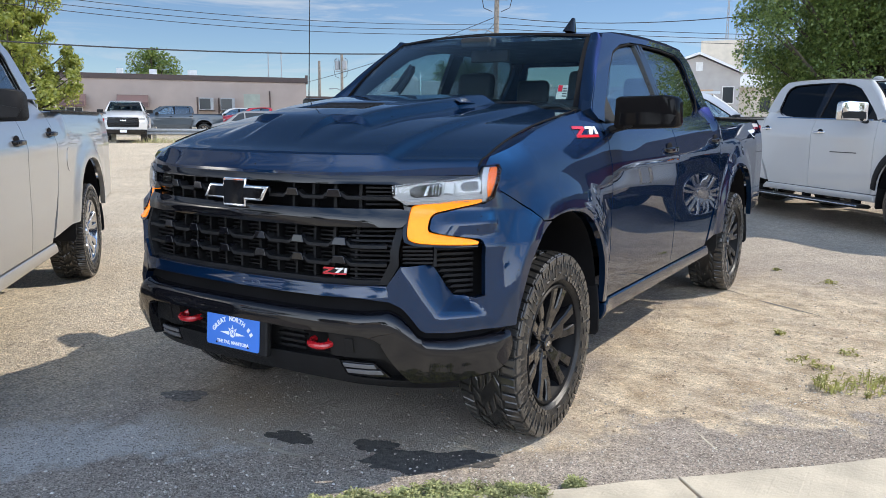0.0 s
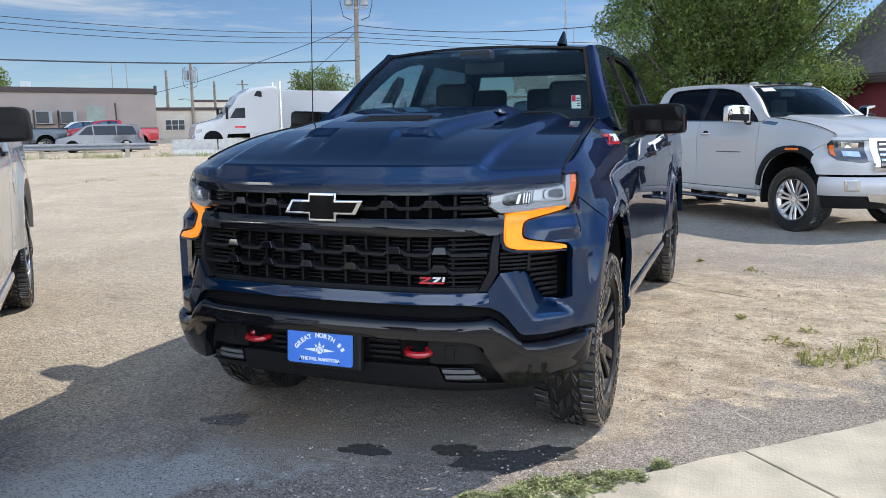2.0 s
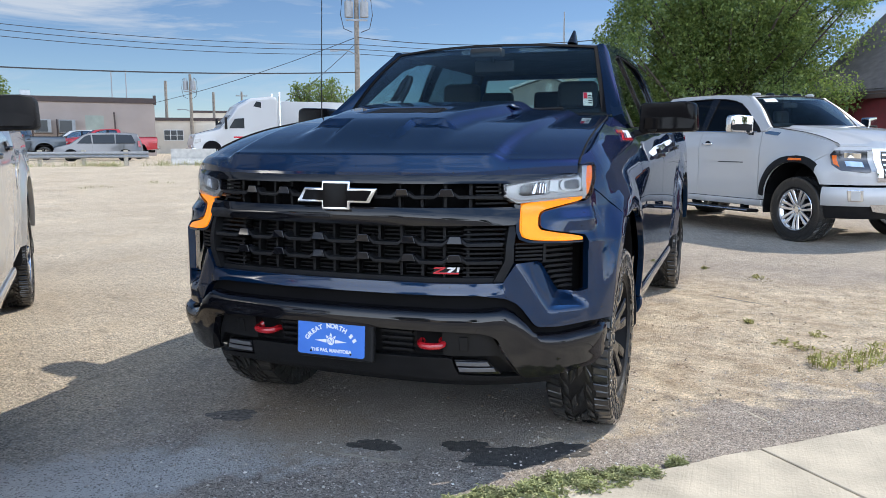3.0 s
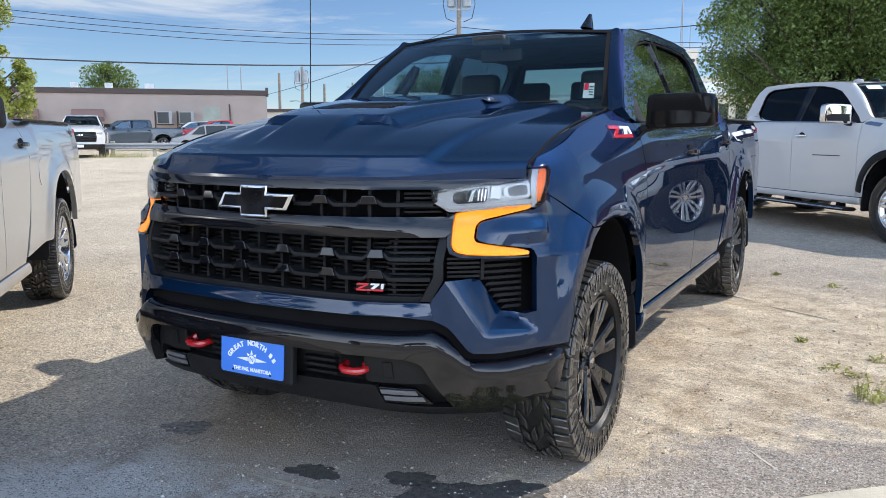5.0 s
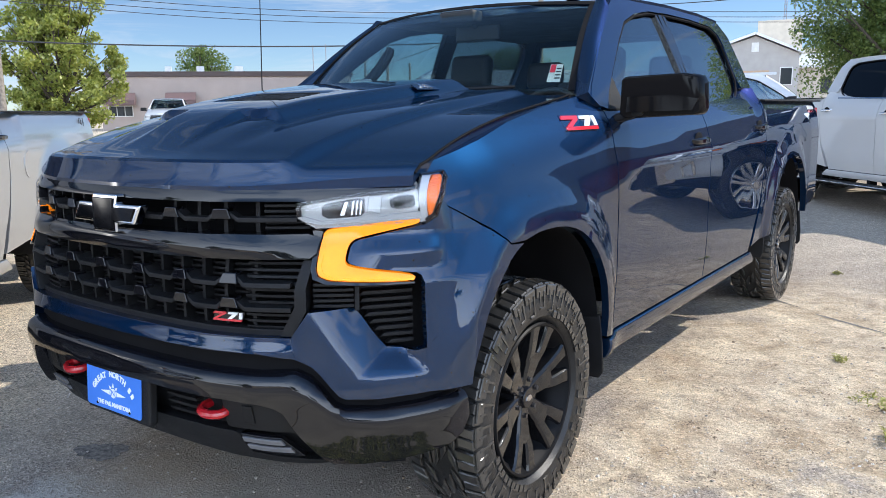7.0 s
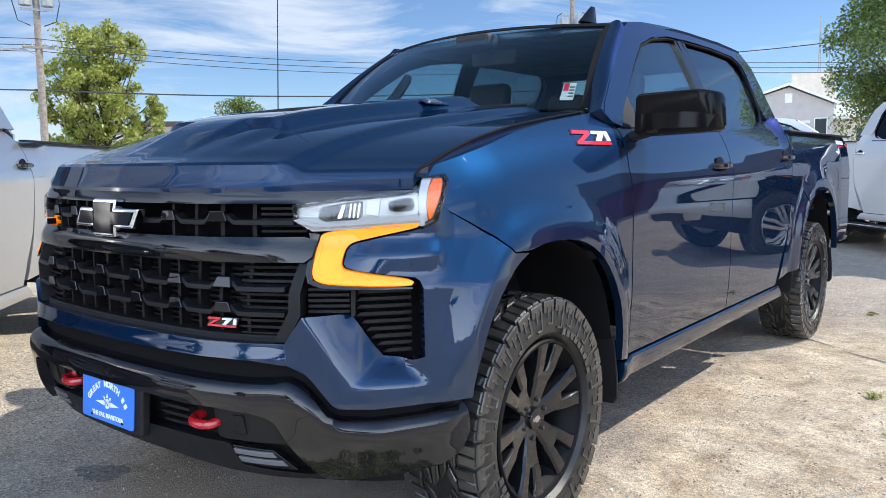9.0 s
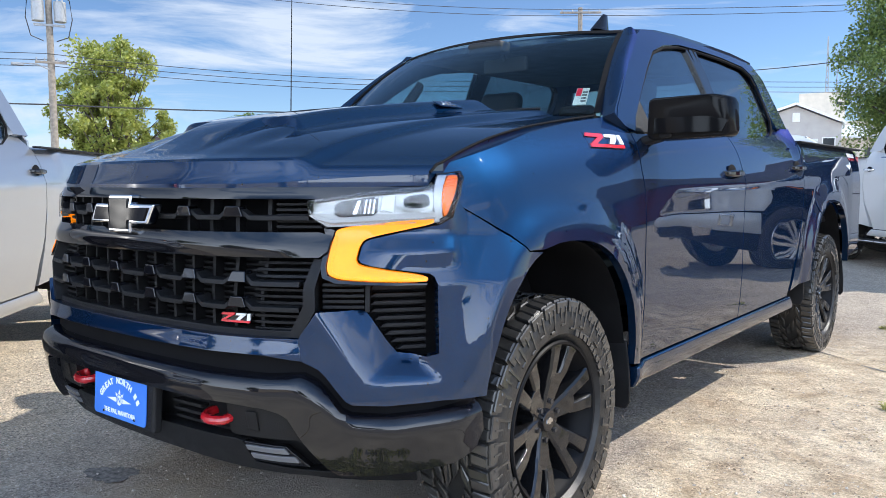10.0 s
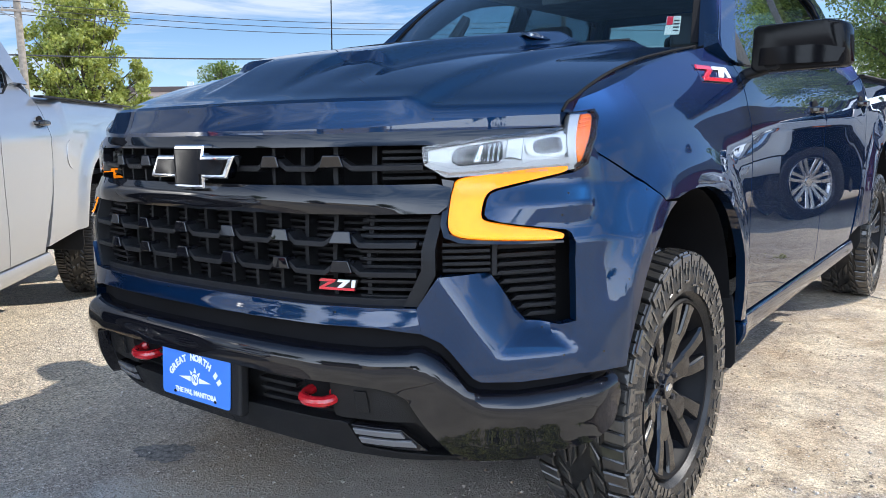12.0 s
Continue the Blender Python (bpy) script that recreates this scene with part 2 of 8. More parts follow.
def flat_grid(pts, step):
    """A polygon cut into a grid: its corners, faces and border edges."""
    bm = bmesh.new()
    bm.faces.new([bm.verts.new((u, v, 0)) for u, v in pts])
    us, vs = [p[0] for p in pts], [p[1] for p in pts]
    for lo, hi, st, no in ((min(us), max(us), step[0], (1, 0, 0)), (min(vs), max(vs), step[1], (0, 1, 0))):
        if not st:
            continue
        k = math.floor(lo / st) + 1
        while k * st < hi - 1e-4:
            co = (k * st + 1e-5, 0, 0) if no[0] else (0, k * st + 1e-5, 0)
            bmesh.ops.bisect_plane(bm, geom=bm.verts[:] + bm.edges[:] + bm.faces[:], plane_co=co, plane_no=no, dist=1e-6)
            k += 1
    bm.verts.index_update()
    verts = [(v.co.x, v.co.y) for v in bm.verts]
    faces = [[v.index for v in f.verts] for f in bm.faces]
    rim = [(e.verts[0].index, e.verts[1].index) for e in bm.edges if len(e.link_faces) == 1]
    bm.free()
    return verts, faces, rim


def panel(name, pts, fn, mat, parent, thick=0.02, step=(0.06, 0.06), off=0.0, bevel=0.004, label="", sharp=32, lift=None):
    """A sheet with thickness: a 2D outline laid on the surface fn(u, v, offset)."""
    verts, faces, rim = flat_grid(pts, step)
    n = len(verts)
    up = [off + (lift(u, v) if lift else 0) for u, v in verts]
    out = [tuple(fn(u, v, o)) for (u, v), o in zip(verts, up)] + [tuple(fn(u, v, o - thick)) for (u, v), o in zip(verts, up)]
    fs = list(faces) + [[i + n for i in reversed(f)] for f in faces] + [[a, b, b + n, a + n] for a, b in rim]
    return link_mesh(name, out, fs, mat, parent, bevel, True, sharp, label)


def box(bm, c, s, m=None, mi=0):
    """A block in a bmesh: middle c, size s, turned by m."""
    mat = Matrix.Translation(c) @ (m or Matrix()) @ Matrix.Diagonal((*s, 1))
    r = bmesh.ops.create_cube(bm, size=1, matrix=mat)
    if mi:
        for f in {f for v in r["verts"] for f in v.link_faces}:
            f.material_index = mi
    return r["verts"]


def rod(bm, a, b, r1, r2=None, n=10, caps=True):
    """A round bar from a to b in a bmesh."""
    a, b = Vector(a), Vector(b)
    d = b - a
    m = Matrix.Translation((a + b) / 2) @ d.to_track_quat("Z", "Y").to_matrix().to_4x4()
    bmesh.ops.create_cone(bm, cap_ends=caps, segments=n, radius1=r1, radius2=r1 if r2 is None else r2, depth=d.length, matrix=m)


def tube(bm, pts, r, n=8):
    """A bent round bar along points."""
    rings = []
    for i, p in enumerate(pts):
        p = Vector(p)
        d = (Vector(pts[min(i + 1, len(pts) - 1)]) - Vector(pts[max(i - 1, 0)])).normalized()
        q = d.to_track_quat("Z", "Y")
        rr = r[i] if isinstance(r, (list, tuple)) else r
        rings.append([bm.verts.new(p + q @ Vector((rr * math.cos(k * math.tau / n), rr * math.sin(k * math.tau / n), 0))) for k in range(n)])
    for a, b in zip(rings, rings[1:]):
        for k in range(n):
            bm.faces.new((a[k], a[(k + 1) % n], b[(k + 1) % n], b[k]))
    bm.faces.new(rings[0][::-1])
    bm.faces.new(rings[-1])


def revolve(profile, n=64, axis="x"):
    """A ring body from (axis position, radius) pairs: closed verts and faces."""
    vs, fs, k = [], [], len(profile)
    for i in range(n):
        a = math.tau * i / n
        for p, r in profile:
            vs.append((p, r * math.cos(a), r * math.sin(a)))
    for i in range(n):
        j = (i + 1) % n
        for q in range(k):
            w = (q + 1) % k
            fs.append((i * k + q, i * k + w, j * k + w, j * k + q))
    return vs, fs


def prism(bm, pts, depth, m=None, mi=0):
    """An outline in the xz plane drawn out along y by depth, both ways."""
    m = m or Matrix()
    a = [bm.verts.new(m @ Vector((x, -depth / 2, z))) for x, z in pts]
    b = [bm.verts.new(m @ Vector((x, depth / 2, z))) for x, z in pts]
    fs = [bm.faces.new(a), bm.faces.new(b[::-1])]
    for i in range(len(pts)):
        j = (i + 1) % len(pts)
        fs.append(bm.faces.new((a[j], a[i], b[i], b[j])))
    for f in fs:
        f.material_index = mi


def text_mesh(name, body, size, depth, mat, parent, m, label="", shear=0.0, space=1.0, bold=0.0):
    """Raised lettering in the built-in font, turned into a mesh."""
    cu = bpy.data.curves.new(name, "FONT")
    cu.body, cu.size, cu.extrude, cu.align_x, cu.align_y = body, size, depth, "CENTER", "CENTER"
    cu.shear, cu.space_character, cu.resolution_u, cu.offset = shear, space, 3, bold
    tmp = bpy.data.objects.new(name, cu)
    scene.collection.objects.link(tmp)
    me = bpy.data.meshes.new_from_object(tmp.evaluated_get(bpy.context.evaluated_depsgraph_get()))
    bpy.data.objects.remove(tmp)
    bpy.data.curves.remove(cu)
    me.materials.clear()
    me.materials.append(mat)
    ob = new(name, me)
    ob.parent = parent
    ob.matrix_local = m
    if label:
        ob["label"] = label
    return ob


SMOOTH_TABLES = {}


def soft_lerp(x, xs, ys, width):
    """As lerp, with its corners rounded over a width."""
    key = (id(xs), id(ys), width)
    if key not in SMOOTH_TABLES:
        g = np.linspace(xs[0] - width, xs[-1] + width, 700)
        lo, hi = (ys[1] - ys[0]) / (xs[1] - xs[0]), (ys[-1] - ys[-2]) / (xs[-1] - xs[-2])
        v = np.interp(g, xs, ys) + np.minimum(0, g - xs[0]) * lo + np.maximum(0, g - xs[-1]) * hi
        k = max(3, int(width / (g[1] - g[0])) | 1)
        for _ in range(2):
            v = np.convolve(np.pad(v, k // 2, mode="reflect", reflect_type="odd"), np.ones(k) / k, "valid")
        SMOOTH_TABLES[key] = g, v, xs, ys
    g, v = SMOOTH_TABLES[key][:2]
    return float(np.interp(x, g, v))


def soft_ramp(v, a, b):
    t = max(0.0, min(1.0, (v - a) / (b - a)))
    return t * t * (3 - 2 * t)


def lerp(x, xs, ys):
    return float(np.interp(x, xs, ys))

# ---- pickup truck: surfaces (x to its left, y to its rear, origin on the ground under the front axle) ----
def smooth_curve(pts, n=500, width=0.05):
    p = np.array(pts)
    s = np.concatenate([[0], np.cumsum(np.hypot(*np.diff(p, axis=0).T))])
    t = np.linspace(-0.2, s[-1], n)
    x, y = np.interp(np.abs(t), s, p[:, 0]) * np.sign(t + 1e-9), np.interp(np.abs(t), s, p[:, 1])
    k = max(3, int(width / (t[1] - t[0])) | 1)
    pad = np.pad(np.stack([x, y]), ((0, 0), (k // 2, k // 2)), mode="reflect", reflect_type="odd")
    return t, np.stack([np.convolve(r, np.ones(k) / k, "valid") for r in pad])


def plan_set(pts, like=None):
    """The nose's plan curve with its run (u = x as far as 0.9, then matched to another plan at the wheel opening) and outward normals."""
    t, p = smooth_curve(pts)
    i = int(np.argmax(p[0] >= 0.9))
    gain = 1.0
    if like:
        gain = (np.interp(-0.425, like[1][1], like[0]) - 0.9) / (np.interp(-0.425, p[1], t) - t[i])
    u = np.where(np.arange(len(t)) < i, p[0], 0.9 + (t - t[i]) * gain)
    if like:
        u = np.where(p[1] > -0.425, np.interp(p[1], like[1][1], like[0]), u)
    g = np.gradient(p, axis=1)
    return u, p, np.stack([g[1], -g[0]]) / np.hypot(*g)


# the truck's left and right corner, at lamp height and low down
PLANS = {1: plan_set([(0, -0.93), (0.25, -0.910), (0.4, -0.875), (0.55, -0.805), (0.625, -0.757), (0.69, -0.706), (0.76, -0.650), (0.83, -0.590),
                      (0.896, -0.525), (0.945, -0.43), (0.983, -0.32), (1.0, -0.2), (1.0, 0.2)]),
         -1: plan_set([(0, -0.93), (0.25, -0.92), (0.4, -0.90), (0.55, -0.865), (0.67, -0.815), (0.76, -0.76), (0.83, -0.705),
                       (0.9, -0.635), (0.955, -0.54), (0.985, -0.43), (1.0, -0.28), (1.0, 0.2)])}
LOW_PLANS = {1: plan_set([(0, -0.93), (0.25, -0.92), (0.4, -0.905), (0.55, -0.862), (0.67, -0.798), (0.758, -0.738), (0.83, -0.672), (0.905, -0.582),
                          (0.955, -0.505), (0.985, -0.43), (1.0, -0.30), (1.0, 0.2)], PLANS[1]),
             -1: plan_set([(0, -0.93), (0.25, -0.925), (0.4, -0.915), (0.55, -0.897), (0.67, -0.865), (0.78, -0.812), (0.88, -0.74), (0.955, -0.655),
                           (1.005, -0.55), (1.03, -0.42), (1.025, -0.28), (1.01, 0.2)], PLANS[-1])}
CORNER = [-1]      # which plan the right corner takes


def corner_of(x):
    return CORNER[0] if x < 0 else 1


LEAN_Z, LEAN_Y = [0.28, 0.36, 0.42, 0.50, 0.60, 0.75, 1.16, 1.21, 1.30], [0.16, 0.085, 0.045, 0.012, -0.004, 0.0, 0.0, 0.02, 0.1]


def front_lean(z):
    return soft_lerp(z, LEAN_Z, LEAN_Y, 0.05)


def front(u, z, o):
    """The wrapped nose: u runs along the plan curve from the middle."""
    a, s = abs(u), -1 if u < 0 else 1
    low = lerp(z, [0.93, 1.06], [1, 0])
    x = y = nx = ny = 0
    for (pu, p, pn), w in ((PLANS[corner_of(s)], 1 - low), (LOW_PLANS[corner_of(s)], low)):
        if w:
            x, y = x + w * np.interp(a, pu, p[0]), y + w * np.interp(a, pu, p[1])
            nx, ny = nx + w * np.interp(a, pu, pn[0]), ny + w * np.interp(a, pu, pn[1])
    return s * (x + nx * o), y + ny * o + front_lean(z), z


def plan_y(x):
    pu, p, pn = PLANS[corner_of(x)]
    return lerp(abs(x), p[0][p[0] >= 0], p[1][p[0] >= 0])


FENDER_H = ([-0.6, -0.49, -0.3, 0.0, 0.3, 0.6, 0.75, 1.9, 3.0, 3.08, 4.95], [1.235, 1.25, 1.30, 1.372, 1.423, 1.462, 1.475, 1.49, 1.52, 1.475, 1.465])


FLANK_Y, FLANK_K = [-0.5, 0.0, 0.4, 2.95, 3.05, 3.2], [0.45, 0.8, 1.0, 1.0, 0.45, 0.45]
FLANK_D, FLANK_X = [-0.02, 0, 0.03, 0.06, 0.1, 0.16, 0.22, 0.3, 0.4], [0.19, 0.165, 0.128, 0.10, 0.07, 0.04, 0.022, 0.006, 0.0]
NOSE_T = [0.0, 0.016, 0.030, 0.046, 0.062, 0.10, 0.2, 0.33, 0.57, 0.87, 1.17, 1.4]
NOSE_Z = [1.18, 1.200, 1.224, 1.246, 1.256, 1.270, 1.303, 1.341, 1.39, 1.43, 1.464, 1.48]


def arch_half(y0, ahead):
    """Half the wheel opening's length, ahead of the axle or behind it."""
    return (0.440 if ahead else 0.542) if y0 == 0 else (0.56 if ahead else 0.55)


def arch_metric(y, z, y0, top):
    return ((abs(y - y0) / arch_half(y0, y < y0)) ** 2.4 + (max(z - 0.42, 0) / (top - 0.42)) ** 2.4) ** (1 / 2.4)


def arch(y0, top, low_front, low_rear, n=18):
    """The wheel opening from its rear foot over the top to its front foot."""
    out = []
    for i in range(n + 1):
        a = math.pi * i / n
        c, s = math.cos(a), math.sin(a)
        y = y0 + arch_half(y0, c < 0) * math.copysign(abs(c) ** (2 / 2.4), c)
        z = 0.42 + (top - 0.42) * abs(s) ** (2 / 2.4)
        if (y > y0 and z >= low_rear) or (y <= y0 and z >= low_front):
            out.append((y, z))
    return out


def side_x(y, z, s=1):
    if y < 0.15:
        px = lerp(y, PLANS[corner_of(s)][1][1], PLANS[corner_of(s)][1][0])
    else:
        px = lerp(y, [0.15, 4.5, 4.95], [1.0, 1.0, 0.975])
    k = soft_lerp(y, FLANK_Y, FLANK_K, 0.16) if y < 2 else lerp(y, FLANK_Y, FLANK_K)
    d = (soft_lerp(y, *FENDER_H, 0.16) if y < 2 else lerp(y, *FENDER_H)) - z
    x = px - k * soft_lerp(max(-0.02, min(0.4, d)), FLANK_D, FLANK_X, 0.05)
    x -= lerp(z, [0.42, 0.5, 0.6, 0.75], [0.035, 0.022, 0.01, 0.0])
    w = lerp(y, [0.6, 0.95, 2.6, 3.05], [0, 1, 1, 0.3])
    x += w * (0.010 * math.exp(-((z - 1.2) / 0.05) ** 2) - 0.005 * math.exp(-((z - 0.84) / 0.22) ** 2))
    for y0, top in ((0.0, 1.02), (3.745, 1.06)):
        r = arch_metric(y, z, y0, top)
        x += 0.034 * max(0, min(1, (1.26 - r) / 0.16)) ** 1.5 * min(1, max(0, (z - 0.3) / 0.15))
    return x


def u_of_y(y, s=1):
    return lerp(y, PLANS[corner_of(s)][1][1], PLANS[corner_of(s)][0])


def side(s):
    return lambda y, z, o: (s * (side_x(y, z, s) + o), y, z)


def cab_x(z):
    return 0.917 - 0.44 * (z - 1.40) - 0.12 * max(0, z - 1.85)


def cab_side(s):
    return lambda y, z, o: (s * (cab_x(z) + o), y, z + 0.3 * o)


def roof_rail(y):
    return lerp(y, [1.0, 1.2, 1.45, 1.75, 2.1, 2.6, 2.95, 3.1], [1.855, 1.905, 1.936, 1.955, 1.965, 1.968, 1.955, 1.94])


def ramp(v, a, b):
    return max(0.0, min(1.0, (v - a) / (b - a)))


SCULPTED = [True]      # whether the hood has the raised centre


def hood_z(x, y):
    t = y - plan_y(x)
    f = soft_ramp(t, 0.06, 0.16)
    z = (1 - f) * lerp(t, NOSE_T, NOSE_Z) + f * soft_lerp(t, NOSE_T, NOSE_Z, 0.14)
    ax = abs(x)
    # wide bulge with a crease, from the lip back
    ce = 0.585 + 0.05 * soft_ramp(y, -0.7, 0.3)
    z += 0.024 * soft_ramp(ax, ce + 0.040, ce - 0.020) * soft_ramp(t, 0.030, 0.058)
    if not SCULPTED[0]:
        return z
    # raised centre: a ramp in the middle, a low stepped lobe on either side of it
    w = 0.345 + 0.105 * soft_ramp(y, -0.55, 0.15)
    top = 0.046
    edge = soft_ramp(ax, w + 0.02, w - 0.075)
    mid = soft_ramp(ax, 0.172, 0.132)
    ramp_up = soft_ramp(y, -0.80, -0.50)
    step = mid * ramp_up + (1 - mid) * (0.42 * soft_ramp(y, -0.78, -0.52) + 0.58 * soft_ramp(y, -0.522, -0.502))
    z += top * edge * step
    # vent pocket behind the ramp
    z -= 0.014 * soft_ramp(ax, 0.205, 0.185) * soft_ramp(y, -0.365, -0.34) * soft_ramp(y, -0.08, -0.20)
    return z


def hood(x, y, o):
    return x, y, hood_z(x, y) + o


def screen(p, q, o):
    """The windscreen: p across (-1 to 1), q from its foot to its head."""
    b = Vector((0.80 * p, 0.42 + 0.27 * p * p, 1.485))
    t = Vector((0.655 * p, 1.055 + 0.125 * p * p, 1.918 - 0.022 * p * p))
    c = b.lerp(t, q) + Vector((0, -0.52, 0.85)) * (0.03 * math.sin(math.pi * q) + o)
    return c


def mirror_pts(pts, s):
    return [(s * a, b) for a, b in pts]


def tyre_mesh(r=0.419, half=0.142, lugs=32, rim_r=0.268):
    """An all-terrain tyre about the x axis: carcass, shoulder lugs and centre blocks."""
    prof = [(-half * 0.72, rim_r), (-half * 0.95, rim_r + 0.03), (-half, rim_r + 0.075), (-half * 0.97, r - 0.05), (-half * 0.86, r - 0.02), (-half * 0.6, r - 0.012),
            (half * 0.6, r - 0.012), (half * 0.86, r - 0.02), (half * 0.97, r - 0.05), (half, rim_r + 0.075), (half * 0.95, rim_r + 0.03), (half * 0.72, rim_r)]
    carcass = revolve(prof, 88)
    vs, fs = [], []

    def block(a0, a1, x0, x1, skew, r0, r1, drop=0.0):
        n = len(vs)
        chamfer = min(0.004, 0.3 * (r1 - r0))
        for rr, ins in ((r0, 0.0), (r1 - chamfer, 0.0), (r1, 1.0)):
            for xx, sk, e in ((x0, 0, x1), (x1, skew, x0)):
                for a, turn in ((a0, 1), (a1, -1)):
                    aa = a + sk + turn * ins * min(0.004 / r, 0.25 * (a1 - a0))
                    q = rr - drop * (abs(xx) / half) ** 4
                    vs.append((xx + math.copysign(ins * min(0.003, 0.25 * abs(x1 - x0)), e - xx), q * math.cos(aa), q * math.sin(aa)))
        fs.extend([(n, n + 1, n + 3, n + 2), (n + 8, n + 10, n + 11, n + 9)])
        for k in (n, n + 4):
            fs.extend([(k, k + 4, k + 5, k + 1), (k + 2, k + 3, k + 7, k + 6), (k, k + 2, k + 6, k + 4), (k + 1, k + 5, k + 7, k + 3)])

    st = math.tau / lugs
    for i in range(lugs):
        a = i * st
        for s in (-1, 1):
            sh = 0.5 * st if s > 0 else 0
            long = 0.0 if i % 2 else 0.014
            block(a + sh, a + sh + st * 0.42, s * half * 0.50, s * (half * 0.94), 0.10 * st * s, r - 0.038, r + 0.003, 0.010)
            block(a + sh + 0.45 * st, a + sh + st * 0.86, s * half * (0.56 if i % 2 else 0.50), s * (half * 0.94), 0.10 * st * s, r - 0.038, r + 0.002, 0.010)
            block(a + sh + 0.02 * st, a + sh + st * 0.86, s * half * 0.88, s * (half * 0.99), 0.0, r - 0.050, r - 0.012, 0.0)
            # hook-shaped relief running down the sidewall
            block(a + sh + 0.08 * st, a + sh + st * 0.20, s * half * 0.92, s * (half * 1.007), 0.0, r - 0.094 - long, r - 0.030, 0.0)
            block(a + sh + 0.20 * st, a + sh + st * 0.56, s * half * 0.92, s * (half * 1.007), 0.0, r - 0.094 - long, r - 0.086 - long, 0.0)
            block(a + sh + 0.50 * st, a + sh + st * 0.60, s * half * 0.92, s * (half * 1.005), 0.0, r - 0.070, r - 0.030, 0.0)
            block(a + sh, a + sh + st * 0.55, s * half * 0.26, s * half * 0.46, 0.55 * st * s, r - 0.025, r, 0)
            if i % 2 == 0:
                block(a + 0.3 * st, a + st * 1.25, s * half * 0.03, s * half * 0.21, -0.5 * st * s, r - 0.025, r, 0)
    # raised band of plain marks on the sidewall
    for s in (-1, 1):
        for k in range(2):
            for i in range(9):
                a0 = k * math.pi + 0.35 + i * 0.105
                block(a0, a0 + 0.075, s * half * 0.96, s * half * 1.012, 0, rim_r + 0.026, rim_r + 0.050)
    return carcass, (vs, fs)


TYRE_CACHE = {}


def wheel(parent, pos, s, spoke_mat, style="twin", r=0.419, rim=0.266, yaw=0.0, half=0.142):
    """A wheel under its truck: tyre, and a rim with spokes, cap and nuts. s: +1 left, -1 right."""
    root = new("wheel")
    root.empty_display_size = 0.1
    root.parent = parent
    root.matrix_local = pose(*pos, 0, 0, yaw)
    lugs_n = 32 if spoke_mat is RIM_BLACK else 58
    key = (r, rim, half, lugs_n)
    if key not in TYRE_CACHE:
        carcass, lugs = tyre_mesh(r, half, lugs_n, rim)
        a = link_mesh("tyre", *carcass, RUBBER, root, 0.0, True, 28)
        b = link_mesh("tread", *lugs, TREAD, a, 0.0, False)
        TYRE_CACHE[key] = a.data, b.data
    else:
        a, b = new("tyre", TYRE_CACHE[key][0]), new("tread", TYRE_CACHE[key][1])
        a.parent, b.parent = root, a
    b["kind"] = "stuff"
    out = s
    # barrel and lip
    prof = [(x * out, q) for x, q in ((0.122, rim + 0.006), (0.128, rim + 0.001), (0.126, rim - 0.007), (0.108, rim - 0.012), (0.09, rim - 0.030), (0.02, rim - 0.045), (-0.12, rim - 0.045), (-0.12, rim + 0.002), (0.0, rim - 0.02))]
    vs, fs = revolve(prof, 72)
    rim_ob = link_mesh("rim", vs, fs, RIM_SATIN if spoke_mat is RIM_BLACK else spoke_mat, root, 0.0, True, 40)
    bm = bmesh.new()
    n = 6 if style == "twin" else 7

    def bar(rows):
        """A bevelled bar through rows of (angle, radius, half width, front, back)."""
        pts = []
        for aa, rr, w, dep, back in rows:
            c = Vector((0, math.cos(aa), math.sin(aa))) * rr
            tdir = Vector((0, -math.sin(aa), math.cos(aa)))
            pts.append([bm.verts.new(c + tdir * q + Vector((out * h, 0, 0))) for q, h in ((-w, dep - 0.008), (-w * 0.76, dep), (w * 0.76, dep), (w, dep - 0.008), (w, back), (-w, back))])
        for p0, p1 in zip(pts, pts[1:]):
            for j in range(6):
                bm.faces.new((p0[j], p0[(j + 1) % 6], p1[(j + 1) % 6], p1[j]))
        bm.faces.new(pts[0][::-1])
        bm.faces.new(pts[-1])

    for i in range(n):
        a = math.tau * (i + 0.25) / n
        if style == "twin":
            bar(((a, 0.035, 0.026, 0.086, 0.03), (a, 0.085, 0.036, 0.093, 0.03), (a, 0.125, 0.044, 0.101, 0.03), (a, 0.150, 0.047, 0.104, 0.04), (a, 0.162, 0.030, 0.105, 0.045)))
            for k in (-1, 1):
                bar(((a + k * 0.17, 0.112, 0.0200, 0.0930, 0.035), (a + k * 0.205, 0.175, 0.0225, 0.111, 0.04), (a + k * 0.205, rim - 0.03, 0.0260, 0.119, 0.045), (a + k * 0.210, rim - 0.004, 0.035, 0.122, 0.05)))
        else:
            for k in (-1, 1):
                bar(((a + k * 0.25, 0.055, 0.022, 0.088, 0.035), (a + k * 0.195, 0.5 * (0.043 + rim), 0.0195, 0.102, 0.04), (a + k * 0.14, rim - 0.012, 0.026, 0.112, 0.05)))
    part("spokes", bm, spoke_mat, rim_ob, "", 0.003, True, 30)
    bm = bmesh.new()
    rod(bm, (out * 0.02, 0, 0), (out * 0.084, 0, 0), 0.086, 0.078, 36)
    part("hub_plate", bm, spoke_mat, rim_ob, "", 0.004)
    bm = bmesh.new()
    rod(bm, (out * 0.08, 0, 0), (out * 0.098, 0, 0), 0.040, 0.036, 32)
    part("centre_cap", bm, GLOSS_BLACK if spoke_mat is RIM_BLACK else CHROME, rim_ob, "", 0.003)
    nuts = 6
